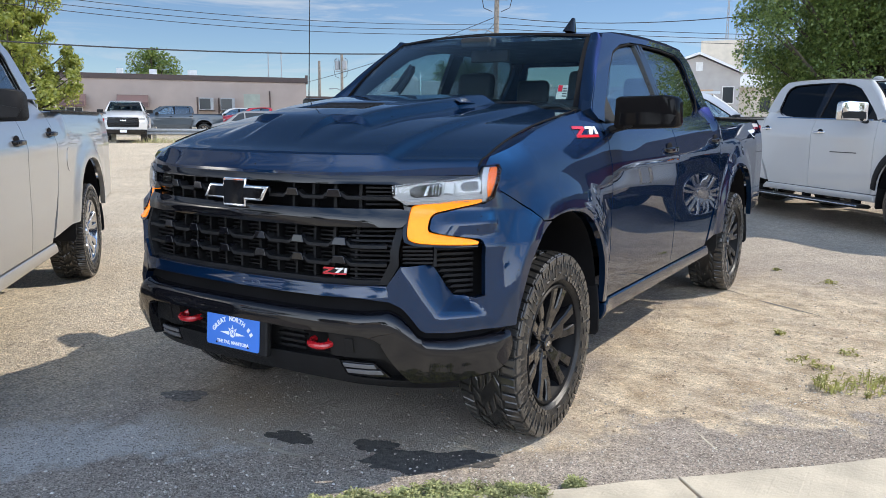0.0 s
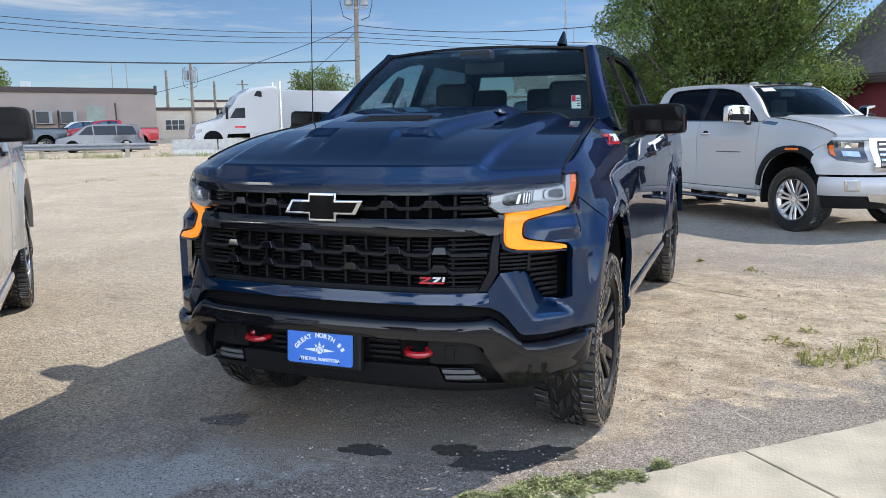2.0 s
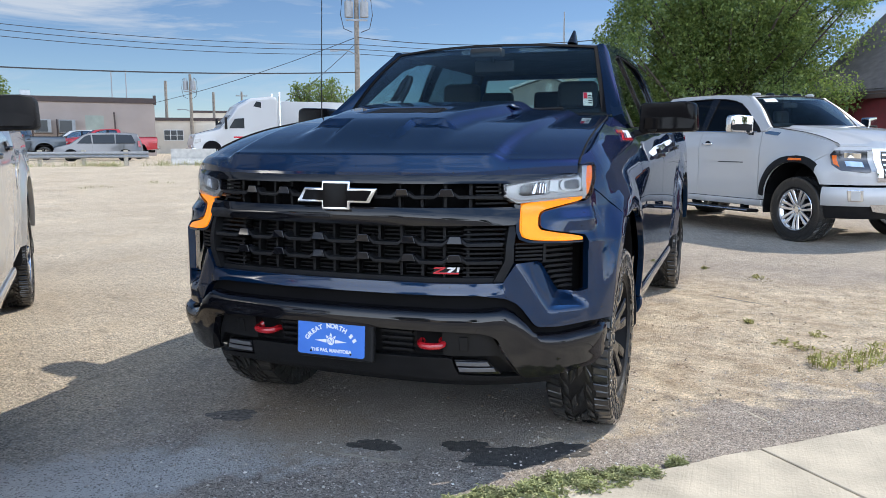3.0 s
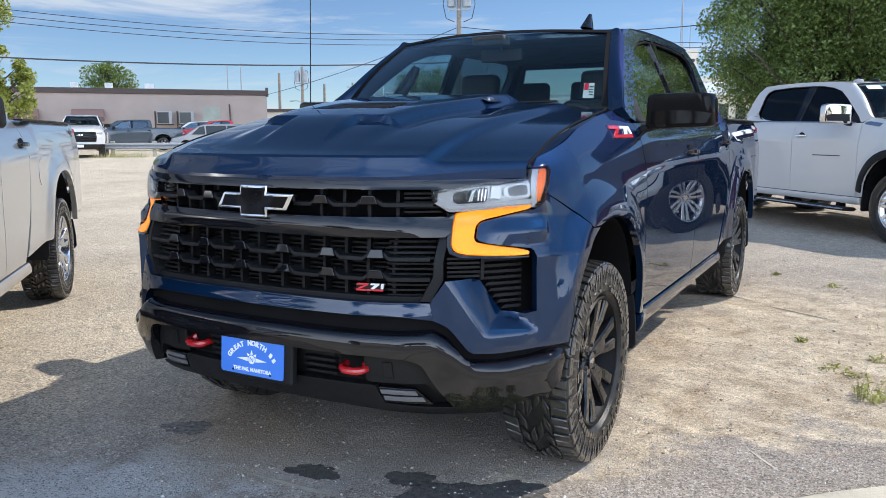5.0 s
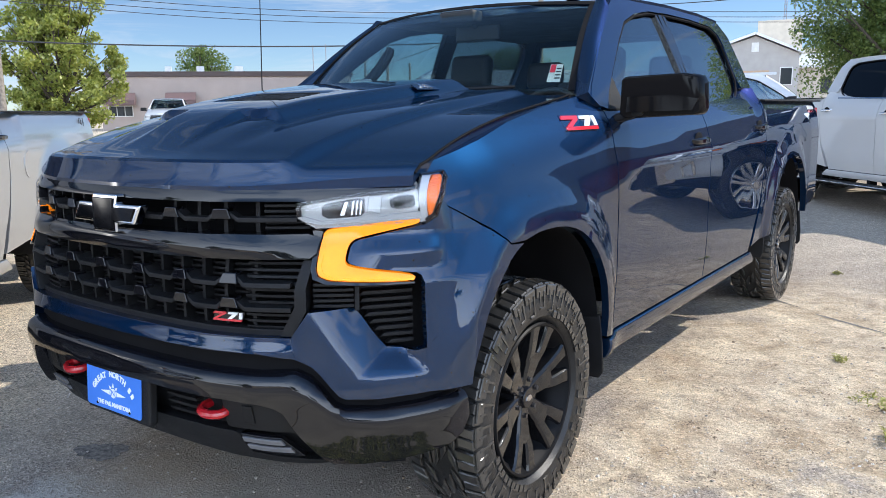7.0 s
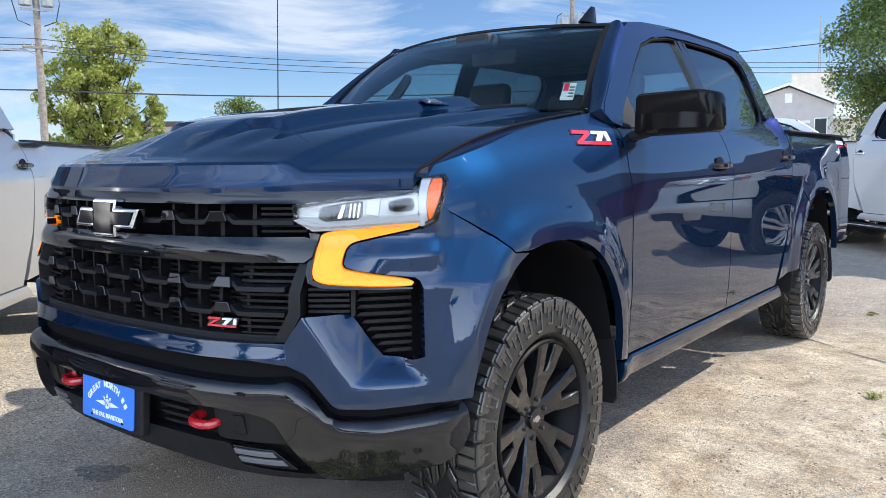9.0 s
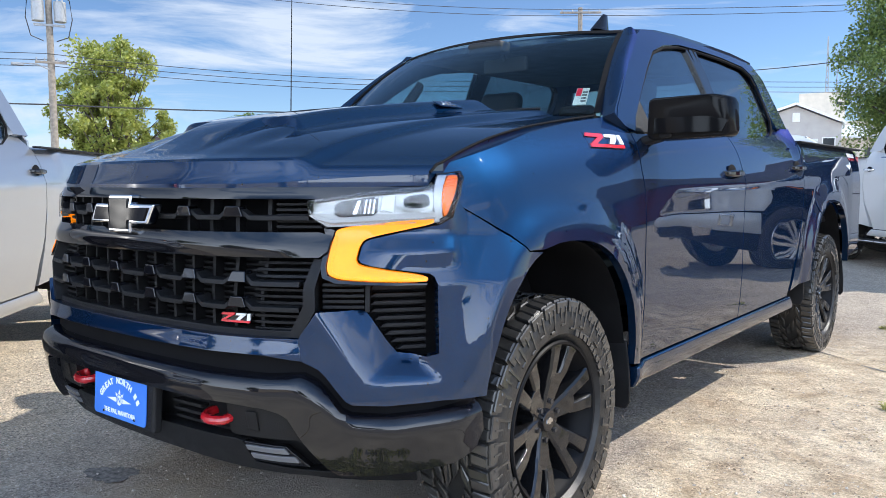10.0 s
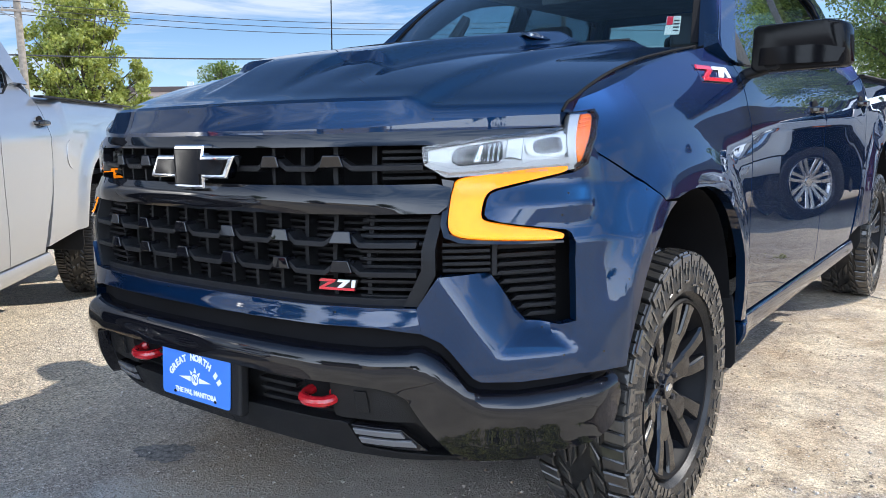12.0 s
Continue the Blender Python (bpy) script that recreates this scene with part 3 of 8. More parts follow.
    for i in range(nuts):
        a = math.tau * i / nuts + 0.3
        bm = bmesh.new()
        c = Vector((0, math.cos(a), math.sin(a))) * 0.064
        rod(bm, c + Vector((out * 0.075, 0, 0)), c + Vector((out * 0.098, 0, 0)), 0.0115, 0.009, 6)
        part("wheel_nut", bm, STEEL if spoke_mat is RIM_BLACK else CHROME, rim_ob)
    bm = bmesh.new()
    rod(bm, (-out * 0.05, 0, 0), (-out * 0.02, 0, 0), 0.17, 0.17, 40)
    part("brake_disc", bm, STEEL, root)
    if style == "twin":
        bm = bmesh.new()
        prism(bm, [(-0.02, -0.006), (-0.008, -0.006), (-0.008, -0.011), (0.008, -0.011), (0.008, -0.006), (0.02, -0.006), (0.015, 0.006), (0.008, 0.006),
                   (0.008, 0.011), (-0.008, 0.011), (-0.008, 0.006), (-0.015, 0.006)], 0.003, pose(out * 0.099, 0, 0, 0, 0, 90))
        part("cap_mark", bm, CHROME, rim_ob)
    return root


SCREEN_EDGE = [(0.60, 1.475), (0.74, 1.575), (0.90, 1.695), (1.06, 1.80), (1.17, 1.872)]


def cab_shift(pts, dy, y_from=1.95):
    """Moves everything behind the centre pillar forward, for a shorter cab."""
    return [(y - dy * max(0, min(1, (y - y_from) / 0.4)), z) for y, z in pts]


def pickup(name, label, m, body, crew=True, trim=None, rims=None, style="twin", nose="modern", lift=0.0, arch_trim=None, handles=None, mirror_cap=None, group="", front_glass=None, flat_glass=None):
    """A four-door pickup truck with doors, bed, glass, wheels and cabin."""
    trim = trim or GLOSS_BLACK
    root = thing(name, label, "pickup truck", group, m)
    dy = 0.0 if crew else 0.38
    for s in (1, -1):
        fs, cs = side(s), cab_side(s)
        top = [(y, lerp(y, *FENDER_H) - 0.002) for y in (-0.485, -0.4, -0.3, -0.15, 0.0, 0.15, 0.3, 0.45, 0.6, 0.68)]
        gap = [(-0.155, 1.0035), (-0.232, 1.0045), (-0.287, 1.056), (-0.371, 1.106), (-0.429, 1.140), (-0.472, 1.175)]
        arc = arch(0.0, 1.02, 1.003, 0.50, 30)
        panel("front_wing", [(0.655, 0.50)] + arc + gap + top + [(0.70, 1.40), (0.655, 1.25)], fs, body, root, 0.03, (0.035, 0.035), 0, 0.004)
        d1 = panel("front_door", [(0.663, 0.505), (0.663, 1.25), (0.708, 1.40), (0.78, 1.403), (1.35, 1.418), (1.885, 1.432), (1.868, 1.2), (1.868, 0.505)], fs, body, root, 0.035, (0.06, 0.035), 0, 0.004)
        rear = [(1.876, 0.505), (1.876, 1.2), (1.893, 1.432), (2.45, 1.45), (2.66, 1.468), (2.85, 1.53), (3.03, 1.53), (3.03, 1.05), (2.98, 0.85), (2.86, 0.66), (2.80, 0.505)]
        d2 = panel("rear_door", cab_shift(rear, dy), fs, body, root, 0.035, (0.06, 0.035), 0, 0.004)
        bed0 = 3.04 - dy
        bed = [(bed0 - 0.17, 0.53), (bed0 - 0.04, 0.85), (bed0, 1.05), (bed0, 1.45), (3.6, 1.45), (4.90, 1.448), (4.945, 1.40), (4.95, 1.0), (4.93, 0.66), (4.295, 0.60)]
        arc2 = arch(3.745, 1.06, 0.53, 0.60)
        panel("bed_side", bed + arc2[:], fs, body, root, 0.04, (0.05, 0.05), 0, 0.006)
        bm = bmesh.new()
        box(bm, (s * 0.945, 0.5 * (bed0 + 4.93), 1.452), (0.06, 4.92 - bed0, 0.012))
        part("bed_rail_cap", bm, PLASTIC, root, "black plastic bed rail cap", 0.006)
        panel("sill", [(0.56, 0.41), (0.56, 0.498), (2.84 - dy, 0.498), (2.96 - dy, 0.41)], fs, body, root, 0.09, (0.1, 0.02), 0.010, 0.010, "", 32, lambda y, z: 0.010 * math.sin(math.pi * ramp(z, 0.40, 0.505)))
        panel("sill_backing", [(0.56, 0.45), (0.56, 0.56), (3.0 - dy, 0.56), (3.0 - dy, 0.45)], fs, DARK, root, 0.02, (0.2, 0.05), -0.05, 0)
        # cab frame: screen pillar, roof rail and rear pillar
        rail = [(y, roof_rail(y) + 0.002) for y in (1.28, 1.45, 1.75, 2.1, 2.6, 2.85)]
        outer = SCREEN_EDGE + rail + [(2.99, 1.94), (3.06, 1.87), (3.10, 1.72), (3.135, 1.53)]
        inner = [(2.90, 1.53), (2.875, 1.58), (2.88, 1.80), (2.85, 1.865), (2.76, 1.905), (2.4, 1.918), (2.0, 1.915), (1.72, 1.902), (1.48, 1.868), (1.30, 1.815), (1.14, 1.715), (0.94, 1.575), (0.80, 1.475), (0.735, 1.41)]
        panel("cab_frame", cab_shift(outer + inner + [(0.66, 1.425)], dy), cs, body, root, 0.05, (0.05, 0.05), 0, 0.006)
        win1 = [(0.76, 1.405), (0.80, 1.465), (0.96, 1.583), (1.15, 1.71), (1.31, 1.808), (1.49, 1.86), (1.72, 1.893), (1.865, 1.900), (1.92, 1.42)]
        win2 = [(1.96, 1.42), (1.94, 1.905), (2.4, 1.910), (2.75, 1.897), (2.84, 1.86), (2.872, 1.80), (2.868, 1.58), (2.80, 1.51), (2.66, 1.455)]
        panel("door_glass", win1, cs, front_glass or GLASS_DOOR, d1, 0.005, (0.2, 0.1), -0.022, 0, "lightly tinted glass")
        panel("door_glass", cab_shift(win2, dy), cs, flat_glass or GLASS_TINT, d2, 0.005, (0.2, 0.1), -0.022, 0, "dark tinted glass")
        panel("centre_pillar", [(1.875, 1.425), (1.83, 1.905), (1.985, 1.918), (1.975, 1.425)], cs, GLOSS_BLACK, root, 0.03, (0.2, 0.1), -0.008, 0.003)
        # frames round the glass
        for ring, owner in ((win1, d1), (cab_shift(win2, dy), d2)):
            bm = bmesh.new()
            loop = [Vector(cs(y, z, -0.012)) for y, z in ring]
            tube(bm, loop + [loop[0]], 0.008, 6)
            part("glass_seal", bm, DARK, owner)
        panel("mirror_sail", [(0.755, 1.412), (0.80, 1.475), (0.91, 1.555), (0.93, 1.412)], cs, PLASTIC, d1, 0.02, (0.1, 0.1), -0.004, 0.003)
        # handles
        for door, hy, hz in ((d1, 1.70, 1.245), (d2, 2.93 - dy * 0.98, 1.285)):
            bm = bmesh.new()
            x0 = side_x(hy, hz)
            prof = [(-0.11, 0.004), (-0.10, 0.028), (-0.05, 0.042), (0.05, 0.042), (0.10, 0.030), (0.115, 0.004)]
            ring = []
            for u, d in prof:
                h = 0.019 if abs(u) < 0.09 else 0.015
                ring.append([bm.verts.new((s * (x0 + d + dd), hy + u, hz + hh)) for dd, hh in ((-0.014, -h), (0, -h * 0.6), (0, h * 0.6), (-0.014, h))])
            for a, b in zip(ring, ring[1:]):
                for j in range(4):
                    bm.faces.new((a[j], a[(j + 1) % 4], b[(j + 1) % 4], b[j]))
            bm.faces.new(ring[0]), bm.faces.new(ring[-1])
            h_ob = part("handle", bm, handles or GLOSS_BLACK, door, "", 0.004)
            # dark ellipsoid in place of the shaded hollow behind the handle
            bm = bmesh.new()
            bmesh.ops.create_uvsphere(bm, u_segments=18, v_segments=10, radius=1, matrix=Matrix.Translation((s * (x0 - 0.004), hy, hz)) @ Matrix.Diagonal((0.012, 0.062, 0.045, 1)))
            part("handle_cup", bm, DARK, h_ob)
        # fuel cap outline
        if s > 0:
            fy = 3.40 - dy
            panel("fuel_flap", [(fy + 0.085 * math.cos(a), 1.08 + 0.095 * math.sin(a)) for a in [math.tau * k / 20 for k in range(20)]], fs, body, root, 0.006, (0.06, 0.06), 0.004, 0.002)
        # wing mirror
        mir = part("wing_mirror", mirror_shell(s), mirror_cap or PLASTIC, root, "", 0.011, True, 40, 3)
        bm = bmesh.new()
        box(bm, (s * 0.985, 0.80, 1.385), (0.13, 0.085, 0.035), pose(0, 0, 0, 0, s * -14, 0))
        part("mirror_arm", bm, PLASTIC, mir, "", 0.012)
        bm = bmesh.new()
        box(bm, (s * 1.12, 0.899, 1.47), (0.22, 0.006, 0.12))
        part("mirror_glass", bm, CHROME, mir)
        panel("mirror_lower_shell", [(0.985, 1.395), (0.99, 1.455), (1.17, 1.46), (1.245, 1.445), (1.225, 1.40)], lambda x, z, o: (s * x, 0.745 + 0.10 * ((x - 0.985) / 0.26) ** 2 - o, z), mirror_cap if mirror_cap is MIRROR_BLACK else PLASTIC, mir, 0.02, (0.05, 0.05), 0.006, 0.004)
        # wheel housings
        for y0, tp in ((0.0, 1.02), (3.745, 1.06)):
            pts = arch(y0, tp, 0.42, 0.42)
            vs, fc = [], []
            for k, (y, z) in enumerate(pts):
                vs += [(s * min(0.975, side_x(y, max(z, 0.5)) - 0.03), y, z), (s * 0.60, y0 + (y - y0) * 0.98, z)]
            for k in range(len(pts) - 1):
                fc.append((2 * k, 2 * k + 1, 2 * k + 3, 2 * k + 2))
            fc.append([2 * k + 1 for k in range(len(pts))])
            ob = link_mesh("wheel_housing", vs, fc, DARK, root)
            # mud flap
            bm = bmesh.new()
            fy = y0 + 0.535 if y0 == 0 else y0 + 0.56
            verts = [(0.79, 0.60), (0.985, 0.60), (1.0, 0.45), (1.0, 0.36), (0.985, 0.335), (0.79, 0.335)]
            prism(bm, [(s * x, z) for x, z in verts], 0.012, pose(0, fy, 0))
            part("mud_flap", bm, PLASTIC, root, "", 0.004)
        bm = bmesh.new()
        verts = [(0.72, 0.58), (0.985, 0.58), (0.985, 0.44), (0.97, 0.40), (0.72, 0.42)]
        prism(bm, [(s * x, z) for x, z in verts], 0.012, pose(0, 3.18, 0))
        part("mud_flap", bm, PLASTIC, root, "", 0.004)
        # lamps at the tail
        bm = bmesh.new()
        prism(bm, [(s * 0.90, 1.05), (s * 0.945, 1.05), (s * 0.945, 1.40), (s * 0.90, 1.40)], 0.03, pose(0, 4.955, 0))
        part("tail_lamp", bm, RED_LENS, root, "red tail lamp", 0.01)
    # roof
    edge = [0.62, 1.0]
    rp = [(x, 1.07 + 0.125 * (x / 0.66) ** 2) for x in np.linspace(-0.668, 0.668, 15)]
    rp += [(0.672, 1.45), (0.660, 2.1), (0.660, 2.6), (0.665, 2.97 - dy), (0.3, 3.02 - dy), (-0.3, 3.02 - dy), (-0.665, 2.97 - dy), (-0.660, 2.6), (-0.660, 2.1), (-0.672, 1.45)]
    if dy:
        rp = [(x, min(y, 3.02 - dy)) for x, y in rp]

    def roof_fn(x, y, o):
        yy = y + dy * max(0, min(1, (y - 1.95) / 0.4))
        e = max(0.0, 1 - (x / 0.67) ** 2)
        return x, y, roof_rail(yy) + 0.022 * e + o
    panel("roof", rp, roof_fn, body, root, 0.03, (0.09, 0.09), 0.004, 0.008)
    w = panel("windscreen", [(-1, 0), (1, 0), (1, 1), (-1, 1)], screen, GLASS_SCREEN, root, 0.005, (0.125, 0.125), 0.0, 0)
    w.visible_shadow = False
    for a, b in ((0.955, 1.0), (-1.0, -0.955)):
        panel("screen_border", [(a, 0), (b, 0), (b, 1), (a, 1)], screen, DARK, root, 0.004, (0.2, 0.125), 0.004, 0)
    # rounded pillars between the glass and the doors
    for s in (1, -1):
        vs, fc = [], []
        zs = [z for y, z in SCREEN_EDGE]
        for k in range(13):
            q = -0.04 + 1.06 * k / 12
            a = Vector(screen(s * 0.985, q, 0.006))
            yb_ = lerp(a.z - 0.01, zs, [y for y, z in SCREEN_EDGE])
            b = Vector(cab_side(s)(yb_ + 0.012, a.z - 0.012, 0.003))
            out_dir = Vector((s * 0.55, -0.55, 0.62))
            for j in range(6):
                t = j / 5
                p = a.lerp(b, t) + out_dir * (0.016 * math.sin(math.pi * t))
                vs.append(tuple(p))
        for k in range(12):
            for j in range(5):
                i = k * 6 + j
                fc.append((i, i + 1, i + 7, i + 6) if s > 0 else (i, i + 6, i + 7, i + 1))
        link_mesh("screen_pillar", vs, fc, body, root, 0.0, True, 60)
    panel("screen_border", [(-1, 0.955), (1, 0.955), (1, 1), (-1, 1)], screen, DARK, root, 0.004, (0.125, 0.2), 0.005, 0)
    panel("cowl_grille", [(-0.80, 0.66), (-0.5, 0.50), (0, 0.40), (0.5, 0.50), (0.80, 0.66), (0.80, 0.60), (0.5, 0.42), (0, 0.33), (-0.5, 0.42), (-0.80, 0.60)], lambda x, y, o: (x, y, 1.468 + o), PLASTIC, root, 0.01, (0.1, 0), 0, 0.002)
    # rear glass and cab back
    yb = 3.06 - dy
    back = lambda x, z, o: (x, yb + 0.05 - 0.27 * max(0, z - 1.50) + o, z)
    bw = [(-0.72, 1.50), (0.72, 1.50), (0.62, 1.86), (-0.62, 1.86)]
    g = panel("rear_glass", bw, back, GLASS_REAR, root, 0.005, (0.3, 0.2), 0, 0)
    g.visible_shadow = False
    panel("cab_back", [(-0.92, 0.55), (0.92, 0.55), (0.87, 1.50), (-0.87, 1.50)], back, body, root, 0.03, (0.3, 0.3), 0, 0.004)
    panel("cab_back_head", [(-0.62, 1.86), (0.62, 1.86), (0.64, 1.955), (-0.64, 1.955)], back, body, root, 0.03, (0.3, 0), 0, 0.004)
    for s in (1, -1):
        panel("rear_pillar", [(s * 0.72, 1.50), (s * 0.86, 1.50), (s * 0.665, 1.94), (s * 0.62, 1.94), (s * 0.62, 1.86)], back, body, root, 0.03, (0.3, 0.2), 0, 0.004)
    # bed floor, tailgate, rear bumper, frame
    bm = bmesh.new()
    box(bm, (0, 0.5 * (bed0 + 4.9), 0.92), (1.78, 4.9 - bed0, 0.04))
    part("bed_floor", bm, PLASTIC, root)
    panel("tailgate", [(-0.88, 0.85), (0.88, 0.85), (0.88, 1.44), (-0.88, 1.44)], lambda x, z, o: (x, 4.93 + o, z), body, root, 0.06, (0.3, 0.2), 0, 0.008)
    bm = bmesh.new()
    box(bm, (0, 5.02, 0.70), (1.9, 0.20, 0.22))
    part("rear_bumper", bm, CHROME if nose == "hd" or not crew else GLOSS_BLACK, root, "", 0.03)
    bm = bmesh.new()
    box(bm, (0, 2.1, 0.50), (1.0, 5.4, 0.16))
    box(bm, (0, 2.0, 0.60), (1.7, 2.3, 0.06))
    rod(bm, (-0.75, 3.745, 0.42), (0.75, 3.745, 0.42), 0.05)
    rod(bm, (-0.75, 0, 0.42), (0.75, 0, 0.42), 0.04)
    # unseen dark block added in the engine bay, stops daylight showing through
    box(bm, (0, 0.05, 0.85), (1.18, 1.2, 0.62))
    part("chassis", bm, DARK, root)
    # cabin
    bm = bmesh.new()
    box(bm, (0, 0.88, 1.26), (1.60, 0.42, 0.34))
    box(bm, (0, 0.62, 1.40), (1.50, 0.30, 0.10))
    part("dashboard", bm, CABIN, root, "", 0.05, True, 40, 3)
    bm = bmesh.new()
    box(bm, (0, 1.9 - dy / 2, 0.72), (1.8, 2.2 - dy, 0.06))
    for s in (1, -1):
        box(bm, (s * 0.90, 1.9 - dy / 2, 1.05), (0.04, 2.2 - dy, 0.62))
    box(bm, (0, 1.95 - dy / 2, 1.885), (1.24, 1.5 - dy, 0.02))
    part("cabin_lining", bm, CABIN, root)
    rows = ((1.62, (0.42, -0.42)), (2.62 - dy, (0.45, 0.0, -0.45)))
    for yy, xs in rows:
        for x in xs:
            seat(root, x, yy)
    bm = bmesh.new()
    ring = [Vector((0.42 + 0.185 * math.cos(a), 1.13 + 0.06 * math.sin(a), 1.33 + 0.175 * math.sin(a))) for a in [math.tau * k / 28 for k in range(29)]]
    tube(bm, ring, 0.016, 8)
    box(bm, (0.42, 1.12, 1.33), (0.34, 0.03, 0.07))
    part("steering_wheel", bm, CABIN, root, "", 0.0)
    bm = bmesh.new()
    tube(bm, [(-0.60, 0.98, 1.56), (-0.595, 1.02, 1.575), (-0.59, 1.12, 1.66), (-0.585, 1.18, 1.73), (-0.59, 1.19, 1.75)], 0.021, 8)
    tube(bm, [(-0.66, 1.04, 1.57), (-0.655, 1.14, 1.65), (-0.64, 1.20, 1.72), (-0.60, 1.20, 1.76)], 0.018, 8)
    gh = part("grab_handle", bm, CABIN, root)
    bm = bmesh.new()
    box(bm, (-0.625, 0.985, 1.555), (0.12, 0.05, 0.055), pose(0, 0, 0, 35))
    part("handle_base", bm, LAMP_GREY, gh, "pale grey handle base", 0.012)
    bm = bmesh.new()
    box(bm, (0.0, 1.17, 1.80), (0.26, 0.03, 0.075))
    rod(bm, (0, 1.15, 1.82), (0, 1.12, 1.895), 0.012)
    part("rear_view_mirror", bm, CABIN, root, "", 0.01)
    # wheels
    for y0 in (0.0, 3.745):
        for s in (1, -1):
            wheel(root, (s * 0.862, y0, 0.415), s, rims or RIM_BLACK, style)
    return root


def mirror_shell(s):
    bm = bmesh.new()
    front_pts = [(0.957, 1.385), (0.962, 1.526), (0.975, 1.537), (1.19, 1.546), (1.232, 1.538), (1.244, 1.512), (1.250, 1.400), (1.236, 1.382), (0.975, 1.370)]
    rings = []
    for yy, k, dx in ((0.745, 0.955, -0.008), (0.765, 1.0, 0.0), (0.885, 1.0, 0.012), (0.905, 0.97, 0.014)):
        rings.append([bm.verts.new((s * (1.1 + (x - 1.1) * k + dx), yy + 0.10 * max(0, (x - 0.98) / 0.28) ** 2 * (1.0 if yy < 0.8 else 0.35), 1.465 + (z - 1.465) * k)) for x, z in front_pts])
    for a, b in zip(rings, rings[1:]):
        for j in range(len(a)):
            bm.faces.new((a[j], a[(j + 1) % len(a)], b[(j + 1) % len(a)], b[j]))
    bm.faces.new(rings[0][::-1])
    bm.faces.new(rings[-1])
    return bm


def seat(root, x, y):
    bm = bmesh.new()
    box(bm, (x, y - 0.22, 1.0), (0.50, 0.50, 0.16))
    box(bm, (x, y + 0.06, 1.28), (0.48, 0.13, 0.56), pose(0, 0, 0, -10))
    s = part("seat", bm, CABIN, root, "", 0.05, True, 40, 3)
    bm = bmesh.new()
    box(bm, (x, y + 0.13, 1.645), (0.27, 0.10, 0.19), pose(0, 0, 0, -8))
    part("headrest", bm, CABIN, s, "", 0.04, True, 40, 3)
    for k in (-0.06, 0.06):
        bm = bmesh.new()
        rod(bm, (x + k, y + 0.11, 1.50), (x + k, y + 0.12, 1.58), 0.007, n=6)
        part("headrest_post", bm, STEEL, s)

# ---- pickup nose: bumper cover, grille, lamps, hooks ----
DRL = [(0.690, 1.078), (0.72, 1.087), (0.837, 1.103), (0.893, 1.112), (0.896, 1.094), (0.842, 1.079), (0.766, 1.058), (0.754, 1.049), (0.750, 1.033), (0.754, 0.998), (0.764, 0.984), (0.79, 0.976),
       (0.906, 0.953), (0.908, 0.935), (0.800, 0.941), (0.736, 0.947), (0.708, 0.958), (0.696, 0.98), (0.686, 1.05)]


def rounded(pts, times=2):
    """Corner cutting of a closed outline."""
    for _ in range(times):
        out = []
        for (a, b), (c, d) in zip(pts, pts[1:] + pts[:1]):
            out += [(a * 0.8 + c * 0.2, b * 0.8 + d * 0.2), (a * 0.2 + c * 0.8, b * 0.2 + d * 0.8)]
        pts = out
    return pts


DRL = rounded(DRL)
LAMP = [(0.627, 1.160), (0.756, 1.183), (0.882, 1.200), (0.887, 1.231), (0.932, 1.238), (0.953, 1.218), (0.960, 1.175), (0.940, 1.114), (0.900, 1.095), (0.672, 1.085), (0.631, 1.118)]


def cover_lift(u, z):
    """The pocket and ledge round the side vent."""
    a = abs(u)
    o = 0.0
    if 0.66 < z < 0.90 and 0.66 < a < 0.96:
        # distance from the vent's slanting inner edge and from its foot
        ex, ez = 0.862 - 0.796, 0.732 - 0.852
        inner = ((a - 0.796) * ez - (z - 0.852) * ex) / math.hypot(ex, ez)
        near = max(0, 1 - max(0, inner, (0.724 - z) * 1.4, 2.7 * max(0, a - 0.893)) / 0.095)
        o -= 0.064 * 1.18 * near * near / (near + 0.18)
    # flare round the wheel opening
    if a > 0.93:
        k = -1 if u < 0 else 1
        pu, p, pn = PLANS[corner_of(k)]
        gain = (side_x(lerp(a, pu, p[1]), z, k) - lerp(a, pu, p[0])) / max(0.35, lerp(a, pu, pn[0]))
        o += gain * ramp(a, 0.93, 1.0)
    # soft roll of the bar under the grille
    o += 0.012 * math.exp(-((z - 0.735) / 0.03) ** 2) * (1 if a < 0.62 else max(0, 1 - (a - 0.62) / 0.05))
    # wedge between the lamp arms
    if 0.955 < z < 1.10 and 0.765 < a < 0.96:
        o += 0.018 * max(0, 1 - abs(z - 1.02) / 0.05) * min(1, (a - 0.765) / 0.05) * max(0, min(1, (1.0 - a) / 0.08))
    return o


def bumper_lift(u, z):
    """The rolled upper edge that follows the bumper's kink, and its full face below."""
    a = abs(u)
    top = lerp(a, [0, 0.56, 0.655, 0.70, 0.766, 0.85, 1.0], [0.681, 0.680, 0.686, 0.655, 0.575, 0.566, 0.588])
    d = top - z
    o = lerp(d, [0, 0.008, 0.022, 0.05, 0.11], [-0.016, 0.004, 0.016, 0.020, 0.014])
    return o - 0.030 * soft_ramp(a, 0.94, 1.02)


